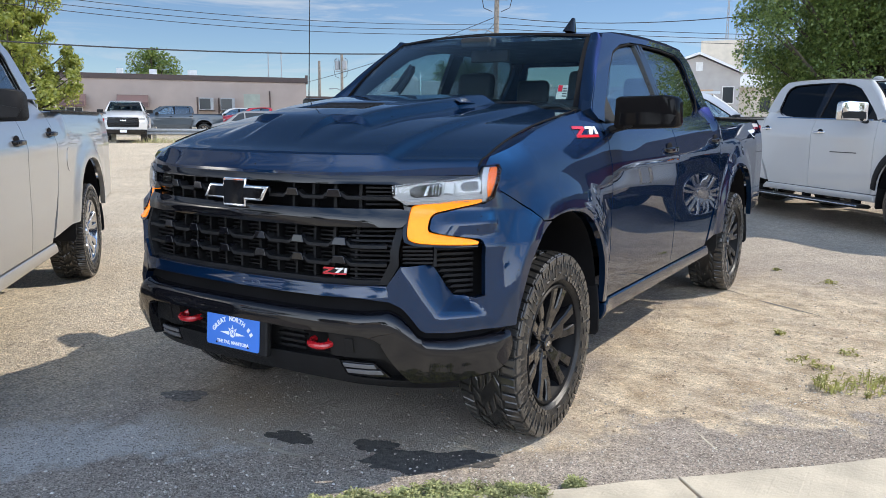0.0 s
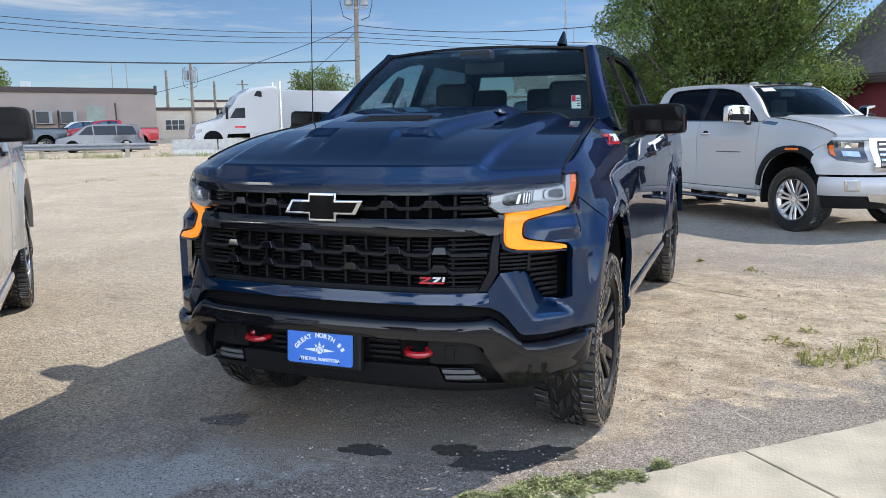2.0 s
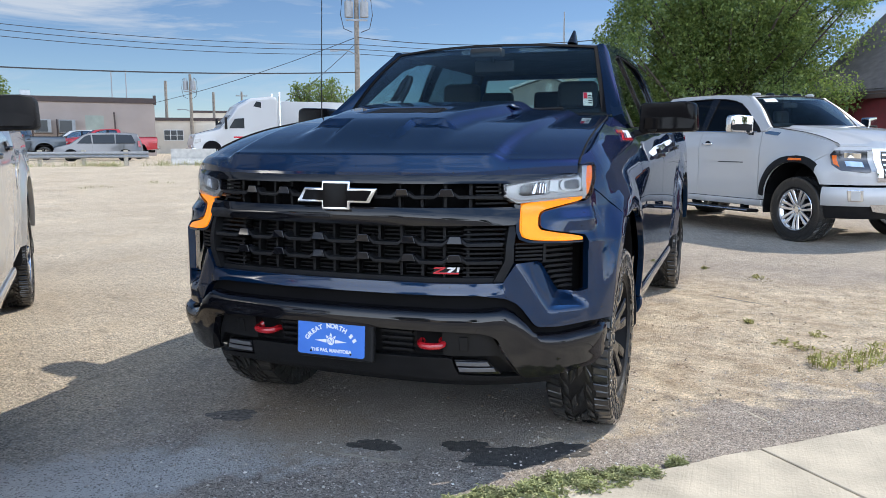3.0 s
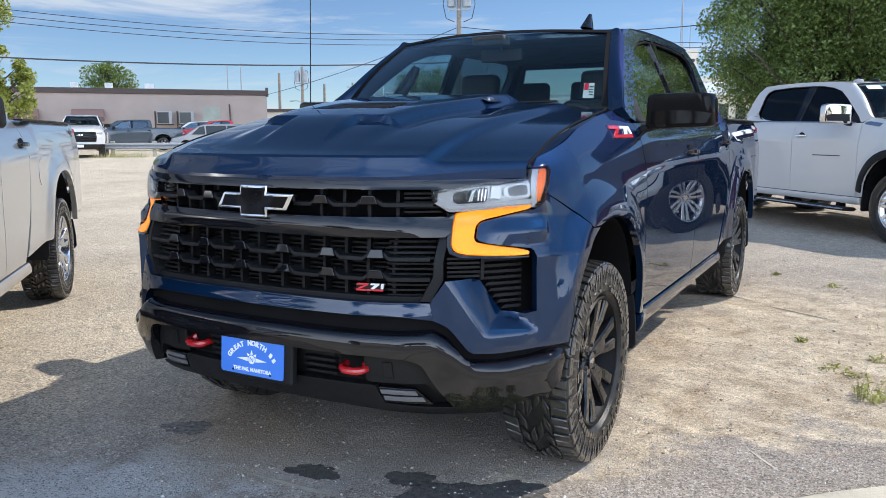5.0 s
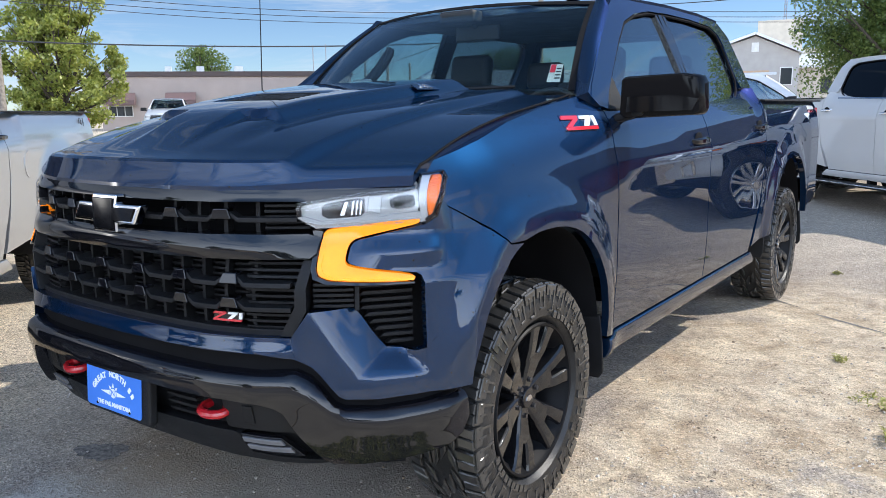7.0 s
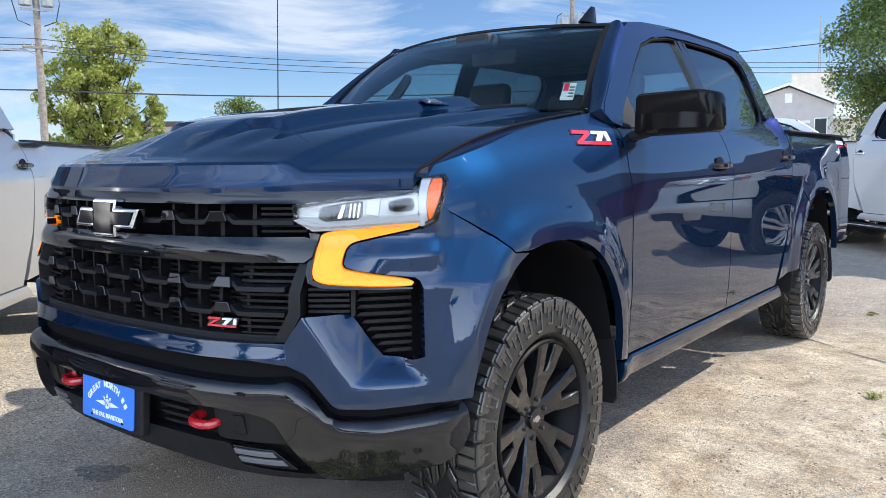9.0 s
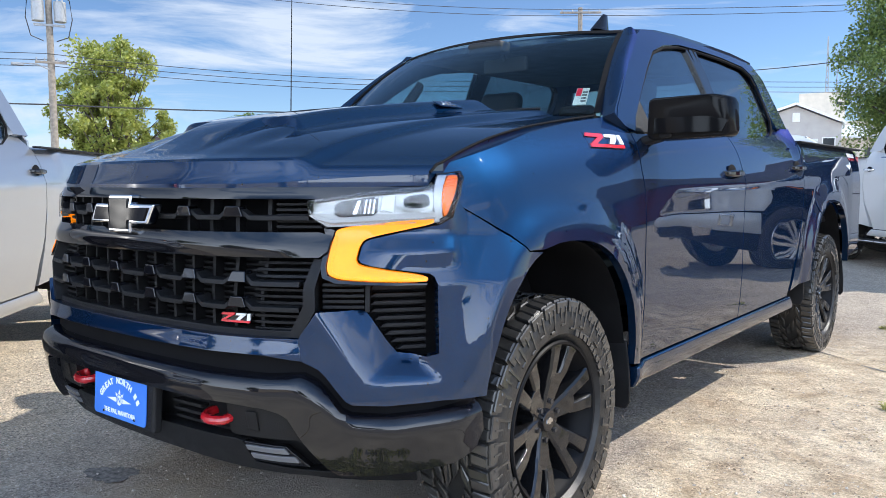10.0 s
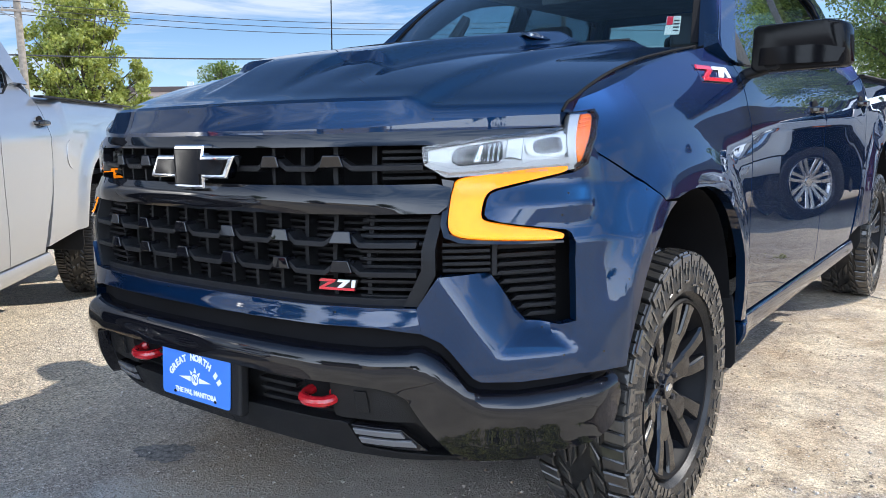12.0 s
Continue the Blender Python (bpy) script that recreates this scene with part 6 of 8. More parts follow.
def stones(name, label, n, area, smin, smax, seed, mat):
    """Loose stones strewn over the ground, as one object."""
    rnd = random.Random(seed)
    vs, fs = [], []
    base = [(1, 0, 0), (-1, 0, 0), (0, 1, 0), (0, -1, 0), (0, 0, 1), (0, 0, -0.6)]
    tri = [(0, 2, 4), (2, 1, 4), (1, 3, 4), (3, 0, 4), (2, 0, 5), (1, 2, 5), (3, 1, 5), (0, 3, 5)]
    for _ in range(n):
        x, y = area(rnd)
        s = smin + (smax - smin) * rnd.random() ** 3
        q = Euler((rnd.uniform(-0.4, 0.4), rnd.uniform(-0.4, 0.4), rnd.uniform(0, 6.3)))
        k = len(vs)
        for p in base:
            v = Vector((p[0] * rnd.uniform(0.7, 1.25), p[1] * rnd.uniform(0.6, 1.0), p[2] * rnd.uniform(0.5, 0.8))) * s
            v.rotate(q)
            vs.append((x + v.x, y + v.y, v.z + s * 0.25))
        fs += [tuple(k + i for i in t) for t in tri]
    me = bpy.data.meshes.new(name)
    me.from_pydata(vs, [], fs)
    me.materials.append(mat)
    return tagged(new(name, me), label, "gravel", "", "stuff")


def near_area(rnd):
    return rnd.uniform(-4.5, 3.6), rnd.uniform(-1.3, 6.5)


def sand_area(rnd):
    return along_edge(rnd.uniform(-0.5, 4.0), rnd.uniform(0.5, 2.4))


def strip_area(rnd):
    return along_edge(rnd.uniform(-2.2, 4.0), abs(rnd.gauss(0.0, 0.45)) + 0.02)


stones("gravel", "loose pale gravel strewn over the lot", 9000, near_area, 0.002, 0.011, 4, STONE)
stones("gravel", "loose gravel along the pavement edge", 2400, strip_area, 0.002, 0.010, 9, STONE)
stones("gravel", "whitish pebbles scattered along the pavement edge", 420, strip_area, 0.004, 0.010, 15, PEBBLE)
stones("dirt_clods", "small brown dirt clods in the sand", 800, sand_area, 0.003, 0.012, 16, CLOD)


def blades(name, label, spots, mat, seed, h0, h1, n, leaves=2):
    """A tuft of grass or weeds: thin bent blades in one object."""
    rnd = random.Random(seed)
    vs, fs = [], []
    for cx, cy, r in spots:
        for _ in range(n):
            a, q = rnd.uniform(0, math.tau), r * math.sqrt(rnd.random())
            x, y = cx + q * math.cos(a), cy + q * math.sin(a)
            h = rnd.uniform(h0, h1) * (1.1 - 0.6 * q / r)
            d = rnd.uniform(0, math.tau)
            ln = rnd.uniform(0.2, 0.8) * h
            w = rnd.uniform(0.0015, 0.004)
            px, py = -math.sin(d) * w, math.cos(d) * w
            z0 = ground_z(x, y)
            k = len(vs)
            mx, my = x + 0.35 * ln * math.cos(d), y + 0.35 * ln * math.sin(d)
            tx, ty = x + ln * math.cos(d), y + ln * math.sin(d)
            vs += [(x - px, y - py, z0 - 0.004), (x + px, y + py, z0 - 0.004), (mx + px * 1.5, my + py * 1.5, z0 + h * 0.65), (mx - px * 1.5, my - py * 1.5, z0 + h * 0.65), (tx, ty, z0 + h)]
            fs += [(k, k + 1, k + 2, k + 3), (k + 3, k + 2, k + 4)]
            # a few leaves on the stem
            for _ in range(leaves):
                f = rnd.uniform(0.3, 0.9)
                e = rnd.uniform(0, math.tau)
                lx, ly, lz = x + (tx - x) * f * f, y + (ty - y) * f * f, z0 + h * f
                s = rnd.uniform(0.006, 0.014)
                k = len(vs)
                vs += [(lx, ly, lz), (lx + s * math.cos(e) - s * 0.4 * math.sin(e), ly + s * math.sin(e) + s * 0.4 * math.cos(e), lz + s * 0.5), (lx + 2 * s * math.cos(e), ly + 2 * s * math.sin(e), lz + s * 0.3),
                       (lx + s * math.cos(e) + s * 0.4 * math.sin(e), ly + s * math.sin(e) - s * 0.4 * math.cos(e), lz + s * 0.5)]
                fs.append((k, k + 1, k + 2, k + 3))
    me = bpy.data.meshes.new(name)
    me.from_pydata(vs, [], fs)
    me.materials.append(mat)
    return tagged(new(name, me), label, "weeds", "", "stuff")


edge_spots = [(*along_edge(a, s), r) for a, s, r in ((-0.66, 0.02, 0.09), (-0.52, 0.05, 0.10), (-0.38, 0.02, 0.10), (-0.24, 0.01, 0.08), (-0.14, -0.02, 0.06), (0.03, 0.02, 0.035), (-0.80, 0.05, 0.08), (-0.95, 0.03, 0.07), (-1.15, 0.02, 0.07), (-0.60, -0.04, 0.06), (-0.44, -0.05, 0.07), (-0.30, -0.04, 0.06))]
blades("grass", "green grass growing along the pavement edge", edge_spots, GRASS, 31, 0.010, 0.058, 150, 5)
blades("weeds", "low green weeds in the sand", [(2.10, 1.42, 0.17), (2.22, 1.52, 0.15), (2.34, 1.62, 0.12), (2.0, 1.36, 0.08), (2.71, 2.29, 0.2), (2.85, 2.45, 0.16)], WEED, 33, 0.015, 0.125, 34, 5)
blades("weeds", "small sparse weeds in the sand", [(1.83, 1.81, 0.09), (1.95, 1.72, 0.06), (2.05, 2.15, 0.08), (1.71, 4.52, 0.07), (1.6, 2.4, 0.04), (2.4, 2.0, 0.06), (1.2, 4.9, 0.04)], WEED, 34, 0.01, 0.05, 16, 4)
blades("straw", "dry straw scattered on the sand", [(1.9, 1.9, 0.35), (2.2, 1.7, 0.3), (2.5, 2.2, 0.4), (1.7, 4.4, 0.15)], STRAW, 35, 0.002, 0.008, 30, 1)
blades("weeds", "sparse weeds growing in cracks of the lot", [(-14.7, 12.7, 0.5), (-14.6, 15.1, 0.5), (-12.0, 14.0, 0.3)], GRASS, 37, 0.02, 0.12, 40)

# ---- surroundings ----
WALL_PINK = material("painted_block_wall", (0.34, 0.28, 0.245), 0.85, vary=0.10, scale=0.6, bump=0.25, bump_scale=12)
WALL_GREEN = material("grey_green_boards", (0.30, 0.33, 0.28), 0.8, vary=0.12, scale=1.5)
BROWN = material("dark_brown_metal", (0.055, 0.036, 0.032), 0.6, vary=0.2, scale=3)
MAUVE = material("mauve_awning", (0.12, 0.075, 0.072), 0.75, vary=0.12, scale=3)
ORANGE_WOOD = material("orange_door", (0.46, 0.21, 0.07), 0.6, vary=0.2, scale=4)
OFF_WHITE = material("off_white_metal", (0.62, 0.62, 0.60), 0.55, vary=0.1, scale=4)
GALV = material("galvanised_steel", (0.30, 0.31, 0.32), 0.6, 0.4, vary=0.15, scale=9)
WOOD_POLE = material("weathered_pole", (0.22, 0.19, 0.155), 0.9, vary=0.35, scale=7, bump=0.5, bump_scale=25)
WIRE = material("black_wire", (0.03, 0.03, 0.032), 0.6)
POST_WOOD = material("grey_timber", (0.40, 0.36, 0.29), 0.9, vary=0.3, scale=12, bump=0.4, bump_scale=30)
BARRIER = material("cast_concrete", (0.50, 0.48, 0.44), 0.9, vary=0.2, scale=4, bump=0.3, bump_scale=40)
BARN_RED = material("dark_red_boards", (0.14, 0.022, 0.028), 0.75, vary=0.25, scale=5)
SHINGLE = material("dark_roof_shingle", (0.075, 0.072, 0.075), 0.9, vary=0.35, scale=5, bump=0.5, bump_scale=18)
GREY_SIDING = material("grey_siding", (0.36, 0.34, 0.32), 0.8, vary=0.08, scale=2)
TAN_WALL = material("tan_concrete", (0.56, 0.50, 0.41), 0.85, vary=0.10, scale=0.8)
FENCE_TAN = material("tan_fence_boards", (0.52, 0.34, 0.21), 0.8, vary=0.15, scale=4)
LIGHT_ROOF = material("light_metal_roof", (0.62, 0.64, 0.66), 0.4, vary=0.08, scale=2)
PANE = material("dark_window_pane", (0.030, 0.034, 0.038), 0.12, spec=0.35)


def wall_frame(ox, oy, az):
    """A frame for a facade: x along it (to the right as seen), y away from the viewer."""
    return Matrix.Translation((ox, oy, ground_z(ox, oy))) @ Matrix.Rotation(radians(-az), 4, "Z")


def block(name, c, s, mat, parent, bevel=0.0, label=""):
    bm = bmesh.new()
    box(bm, c, s)
    return part(name, bm, mat, parent, label, bevel, False)


# long low building
hall = thing("low_building", "long low pinkish block building with dark fascia and awnings", "building", "", wall_frame(-49.9, 40.8, -49.3))
W, H = 20.0, 4.5
block("wall", (0, 6, H / 2), (W, 12, H), WALL_PINK, hall)
block("fascia", (0, 6, H - 0.05), (W + 0.25, 12.25, 0.42), BROWN, hall, 0.02)
block("fascia_end", (W / 2 + 0.02, -0.06, H + 0.02), (0.22, 0.14, 0.75), BROWN, hall)
block("fascia_end", (-W / 2 - 0.02, -0.06, H + 0.02), (0.22, 0.14, 0.75), BROWN, hall)
block("boarded_panel", (5.45, -0.02, 2.35), (1.35, 0.05, 1.75), WALL_GREEN, hall)
for x0 in (-8.55, -3.9):
    bm = bmesh.new()
    prism(bm, [(-0.02, 2.05), (-0.95, 2.05), (-0.95, 2.40), (-0.02, 3.0)], 2.35, pose(x0, 0, 0, 0, 0, 90))
    part("awning", bm, MAUVE, hall, "", 0.01, False)
    w = block("window", (x0, -0.01, 1.55), (1.85, 0.06, 0.85), OFF_WHITE, hall)
    for k in range(3):
        block("pane", (x0 - 0.6 + 0.6 * k, -0.05, 1.55), (0.54, 0.02, 0.74), PANE, w)
d = block("door", (-0.75, -0.03, 1.03), (0.95, 0.07, 2.06), ORANGE_WOOD, hall)
block("door_frame", (-0.75, -0.01, 1.06), (1.10, 0.05, 2.14), BROWN, hall)
for x0 in (1.75, 3.45):
    ac = block("cooling_unit", (x0, -0.35, 2.35), (1.15, 0.7, 1.0), GALV, hall, 0.03, "white wall-mounted cooling unit")
    block("unit_grille", (x0 - 0.10, -0.71, 2.35), (0.85, 0.02, 0.86), PANE, ac)
    bm = bmesh.new()
    rod(bm, (x0 - 0.7, -0.15, 2.9), (x0 - 0.7, -0.15, 1.2), 0.05, n=8)
    rod(bm, (x0 - 0.6, -0.25, 1.82), (x0 + 0.7, -0.25, 1.82), 0.04, n=8)
    part("bracket", bm, BROWN, ac)
bm = bmesh.new()
tube(bm, [(6.9, -0.1, 3.5), (6.95, -0.1, 2.1), (7.2, -0.1, 1.6), (8.6, -0.1, 1.0), (9.0, -0.1, 0.8)], 0.06, 8)
part("conduit", bm, BROWN, hall)
block("window", (4.6, -0.02, 1.25), (1.4, 0.05, 0.6), PANE, hall)
for x0, s0 in ((-2.4, 0.6), (0.75, 0.75), (-5.0, 0.5)):
    block("roof_vent", (x0, 3.0, H + 0.35), (s0, s0, 0.75), OFF_WHITE, hall)
for x0, h0 in ((7.0, 3.4), (8.1, 3.5)):
    bm = bmesh.new()
    rod(bm, (x0, 1.5, H), (x0, 1.5, H + h0 - 1.0), 0.045, n=6)
    part("roof_mast", bm, GALV, hall)

# tan low building with a window, behind the barrier
low = thing("low_building", "small tan flat-roofed building with a wide window", "building", "", wall_frame(-51.0, 62.0, -39.0))
block("wall", (0, 4, 1.75), (9.0, 8, 3.5), TAN_WALL, low)
block("roof_edge", (0, 4, 3.45), (9.3, 8.3, 0.3), BROWN, low)
w = block("window", (-1.4, -0.03, 1.85), (1.9, 0.08, 1.1), OFF_WHITE, low)
for k in range(3):
    for j in range(2):
        block("pane", (-2.02 + 0.62 * k, -0.08, 1.6 + 0.5 * j), (0.55, 0.02, 0.45), PANE, w)
block("porch_roof", (2.6, -0.9, 2.2), (2.2, 1.9, 0.14), OFF_WHITE, low)
shed = thing("flat_roof_block", "brownish stepped roofs of houses far behind", "building", "", wall_frame(-62.0, 86.0, -36.5))
block("wall", (0, 4, 2.6), (12.0, 8, 5.2), TAN_WALL, shed)
block("roof_edge", (0, 4, 5.2), (12.2, 8.2, 0.3), BROWN, shed)
block("stack", (4.6, 3, 5.9), (2.0, 3, 1.2), ORANGE_WOOD, shed)

# red barn
barn = thing("barn", "dark red building with a grey shingled roof", "building", "", Matrix.Translation((6.32, 28.4, 0.15)) @ Matrix.Rotation(radians(41), 4, "Z"))
bm = bmesh.new()
prism(bm, [(-3.3, -0.2), (3.3, -0.2), (3.3, 2.95), (0, 5.6), (-3.3, 2.95)], 12.0, pose(0, -6.0, 0))
part("wall", bm, BARN_RED, barn, "", 0, False)
for s in (1, -1):
    bm = bmesh.new()
    box(bm, (s * 1.78, -6.0, 4.25), (4.62, 12.5, 0.12), pose(0, 0, 0, 0, s * 38.8, 0))
    part("roof", bm, SHINGLE, barn, "", 0, False)
for k in range(13):
    bm = bmesh.new()
    u = 0.36 * k
    box(bm, (-3.62 + u * 0.779, -6.0, 2.80 + u * 0.627), (0.36, 12.5, 0.03), pose(0, 0, 0, 0, -38.8 - 4, 0))
    part("shingle_course", bm, SHINGLE, barn, "", 0, False)
bm = bmesh.new()
box(bm, (-3.72, -6.0, 2.66), (0.06, 12.5, 0.22))
part("fascia", bm, BROWN, barn, "", 0, False)

# grey gabled house, light-roofed annex, fence, tall block with masts
house = thing("gabled_house", "grey gabled house with white eaves", "house", "", wall_frame(-12.2, 55.0, -13.3))
bm = bmesh.new()
prism(bm, [(-2.6, -0.2), (2.9, -0.2), (2.9, 4.7), (0.1, 5.95), (-2.6, 5.1)], 8.0, pose(0, 4.0, 0))
part("wall", bm, GREY_SIDING, house, "", 0, False)
for x0, x1, z0, z1 in ((-2.9, 0.1, 5.05, 6.05), (0.1, 3.15, 6.05, 4.68)):
    bm = bmesh.new()
    d = math.hypot(x1 - x0, z1 - z0)
    box(bm, ((x0 + x1) / 2, 3.9, (z0 + z1) / 2 + 0.08), (d, 8.6, 0.16), pose(0, 0, 0, 0, -math.degrees(math.atan2(z1 - z0, x1 - x0)), 0))
    part("roof", bm, LIGHT_ROOF, house, "", 0, False)
for x0, z0, ww, hh in ((0.1, 5.2, 0.35, 0.5), (2.15, 3.2, 0.7, 1.1), (-2.1, 3.6, 0.5, 0.9)):
    f = block("window", (x0, -0.03, z0), (ww + 0.12, 0.06, hh + 0.12), OFF_WHITE, house)
    block("pane", (x0, -0.07, z0), (ww, 0.02, hh), PANE if x0 > 1 else OFF_WHITE, f)
annex = thing("low_annex", "low grey annex with a pale metal roof", "building", "", wall_frame(-8.6, 58.0, -9.0))
block("wall", (0, 3, 1.9), (7.0, 6, 3.8), TAN_WALL, annex)
bm = bmesh.new()
box(bm, (0, 2.6, 4.45), (7.5, 6.6, 0.14), pose(0, 0, 0, 10, 0, 0))
part("roof", bm, LIGHT_ROOF, annex, "", 0, False)
for x0 in (-1.6, 0.6, 1.8):
    block("window", (x0, -0.03, 2.6), (0.7, 0.06, 1.1), PANE, annex)
fence = thing("board_fence", "tan board fence with a pale cap rail", "fence", "", wall_frame(-5.9, 24.6, -13.0))
for k in range(16):
    block("board", (-1.75 + 0.23 * k, 0.0, 1.25), (0.222, 0.03, 2.3), FENCE_TAN, fence)
block("cap_rail", (-0.5, -0.01, 2.45), (2.7, 0.12, 0.10), LIGHT_ROOF, fence)
block("cap_rail", (1.45, -0.01, 2.30), (1.2, 0.12, 0.08), LIGHT_ROOF, fence)
block("post", (0.82, -0.03, 1.25), (0.08, 0.10, 2.4), LIGHT_ROOF, fence)
tower = thing("tall_block", "tall tan concrete block with roof masts", "building", "", wall_frame(-41.0, 193.0, -12.2))
block("wall", (-0.3, 6, 10.4), (9.6, 12, 20.8), TAN_WALL, tower)
block("wing", (3.6, 4, 7.0), (13.0, 14, 14.0), TAN_WALL, tower)
for x0 in (2.6, 6.4, 8.6):
    for z0 in (12.0, 8.6):
        block("window", (x0, -3.04, z0), (1.6, 0.08, 1.7), PANE, tower)
block("window", (3.2, -0.04, 18.2), (1.3, 0.08, 0.8), PANE, tower)
bm = bmesh.new()
for k in range(3):
    a = math.tau * k / 3
    rod(bm, (0.4 * math.cos(a) + 0.5, 4 + 0.4 * math.sin(a), 20.8), (0.5 + 0.08 * math.cos(a), 4 + 0.08 * math.sin(a), 34.0), 0.09, n=6)
for k in range(9):
    z = 21.5 + 1.3 * k
    for j in range(3):
        a, b2 = math.tau * j / 3, math.tau * (j + 1) / 3
        r0, r1 = 0.4 - 0.035 * k, 0.4 - 0.035 * (k + 1)
        rod(bm, (0.5 + r0 * math.cos(a), 4 + r0 * math.sin(a), z), (0.5 + r1 * math.cos(b2), 4 + r1 * math.sin(b2), z + 1.3), 0.05, n=5)
part("mast", bm, GALV, tower)
bm = bmesh.new()
rod(bm, (2.6, 2, 15.0), (2.6, 2, 26.5), 0.12, n=6)
part("mast", bm, GALV, tower)

# guard rail, jersey barrier
for k, az in enumerate((-53.45, -50.83, -48.2, -45.6, -43.0)):
    x, y = 1.66 + 40 * math.sin(radians(az)), -3.58 + 40 * math.cos(radians(az))
    p = thing("guard_post", "grey weathered timber guard-rail post", "post", "guard-rail posts", pose(x, y, ground_z(x, y), 0, 0, 45))
    block("timber", (0, 0, 0.33), (0.20, 0.20, 0.82), POST_WOOD, p, 0.02)
rail = thing("guard_rail", "galvanised corrugated guard rail on timber posts", "guard rail", "", wall_frame(1.66 + 39.9 * math.sin(radians(-48.3)), -3.58 + 39.9 * math.cos(radians(-48.3)), -48.3))
prof = [(0.0, 0.36), (-0.06, 0.41), (-0.06, 0.46), (0.0, 0.51), (-0.06, 0.56), (-0.06, 0.61), (0.0, 0.66)]
vs = [(x, yy + d - 0.14, z) for d in (0, 0.012) for x in (-5.4, 4.7) for yy, z in prof]
n = len(prof)
fs = [(i, i + 1, n + i + 1, n + i) for i in range(n - 1)] + [(2 * n + i, 3 * n + i, 3 * n + i + 1, 2 * n + i + 1) for i in range(n - 1)]
link_mesh("rail", vs, fs, GALV, rail)
jb = thing("jersey_barrier", "pale cast concrete barrier", "barrier", "concrete barriers", wall_frame(1.66 + 40 * math.sin(radians(-38.6)), -3.58 + 40 * math.cos(radians(-38.6)), -38.6))
bm = bmesh.new()
prism(bm, [(-0.28, -0.05), (0.28, -0.05), (0.28, 0.08), (0.12, 0.32), (0.08, 0.78), (-0.08, 0.78), (-0.12, 0.32), (-0.28, 0.08)], 2.1, pose(0, 0, 0, 0, 0, 90))
part("concrete", bm, BARRIER, jb, "", 0.02, False)
for off in (2.15, 4.3):
    copy_thing(jb, jb.matrix_world @ pose(off, 0, 0))
spots = []
rnd = random.Random(77)
for _ in range(46):
    az = radians(rnd.uniform(-52, -37))
    d = rnd.uniform(38.4, 39.8)
    spots.append((1.66 + d * math.sin(az), -3.58 + d * math.cos(az), 0.35))
blades("weeds", "rank weeds along the guard rail", spots, GRASS, 41, 0.08, 0.42, 34)
blades("weeds", "dry yellow weeds along the guard rail", spots[::2], STRAW, 43, 0.06, 0.35, 22)


# ---- poles and wires ----
def pole(x, y, h, label, arms=(), can=False, turn_by=0.0):
    p = thing("utility_pole", label, "utility pole", "utility poles", pose(x, y, ground_z(x, y), 0, 0, turn_by))
    bm = bmesh.new()
    rod(bm, (0, 0, -0.3), (0, 0, h), 0.18, 0.13, 14)
    part("shaft", bm, WOOD_POLE, p)
    for z, w, turn in arms:
        bm = bmesh.new()
        box(bm, (0, -0.13, z), (w, 0.09, 0.11), None)
        ob = part("crossarm", bm, WOOD_POLE, p, "", 0.01)
        ob.matrix_local = pose(0, 0, 0, 0, 0, turn)
        for k in (-0.45, -0.2, 0.2, 0.45):
            bm = bmesh.new()
            rod(bm, (k * w, -0.13, z + 0.05), (k * w, -0.13, z + 0.20), 0.035, 0.025, 8)
            part("insulator", bm, GALV, ob)
    if can:
        for sx in (0.45, -0.45):
            bm = bmesh.new()
            rod(bm, (sx, -0.15, can - 0.45), (sx, -0.15, can + 0.45), 0.26, 0.26, 18)
            t = part("transformer", bm, GALV, p, "grey transformer can", 0.02)
            for q in (-0.1, 0.1):
                bm = bmesh.new()
                rod(bm, (sx + q, -0.15, can + 0.45), (sx + q, -0.15, can + 0.75), 0.05, 0.03, 8)
                part("bushing", bm, GALV, t)
            bm = bmesh.new()
            tube(bm, [(sx * 1.2, -0.15, can + 0.75), (sx * 1.9, -0.15, can + 0.55), (sx * 2.1, -0.15, can - 0.3), (sx * 1.7, -0.15, can - 1.1), (sx * 0.6, -0.1, can - 1.3)], 0.025, 6)
            part("lead", bm, WIRE, t)
        bm = bmesh.new()
        box(bm, (0.0, -0.12, can - 0.6), (1.3, 0.09, 0.10))
        part("bracket", bm, GALV, p)
        bm = bmesh.new()
        tube(bm, [(0, -0.1, can - 2.6), (-0.6, -0.1, can - 2.35), (-1.2, -0.1, can - 2.35)], 0.035, 6)
        box(bm, (-1.35, -0.1, can - 2.38), (0.5, 0.16, 0.10))
        part("lamp_arm", bm, GALV, p, "grey street lamp on a short arm", 0.0)
    return p


def wire(a, b, sag, r=0.02, n=18):
    pts = []
    for i in range(n + 1):
        t = i / n
        p = Vector(a).lerp(Vector(b), t)
        p.z -= sag * 4 * t * (1 - t)
        pts.append(p)
    bm = bmesh.new()
    tube(bm, pts, r, 5)
    return tagged(part("power_line", bm, WIRE), "thin black overhead line between poles", "power line", "overhead lines")


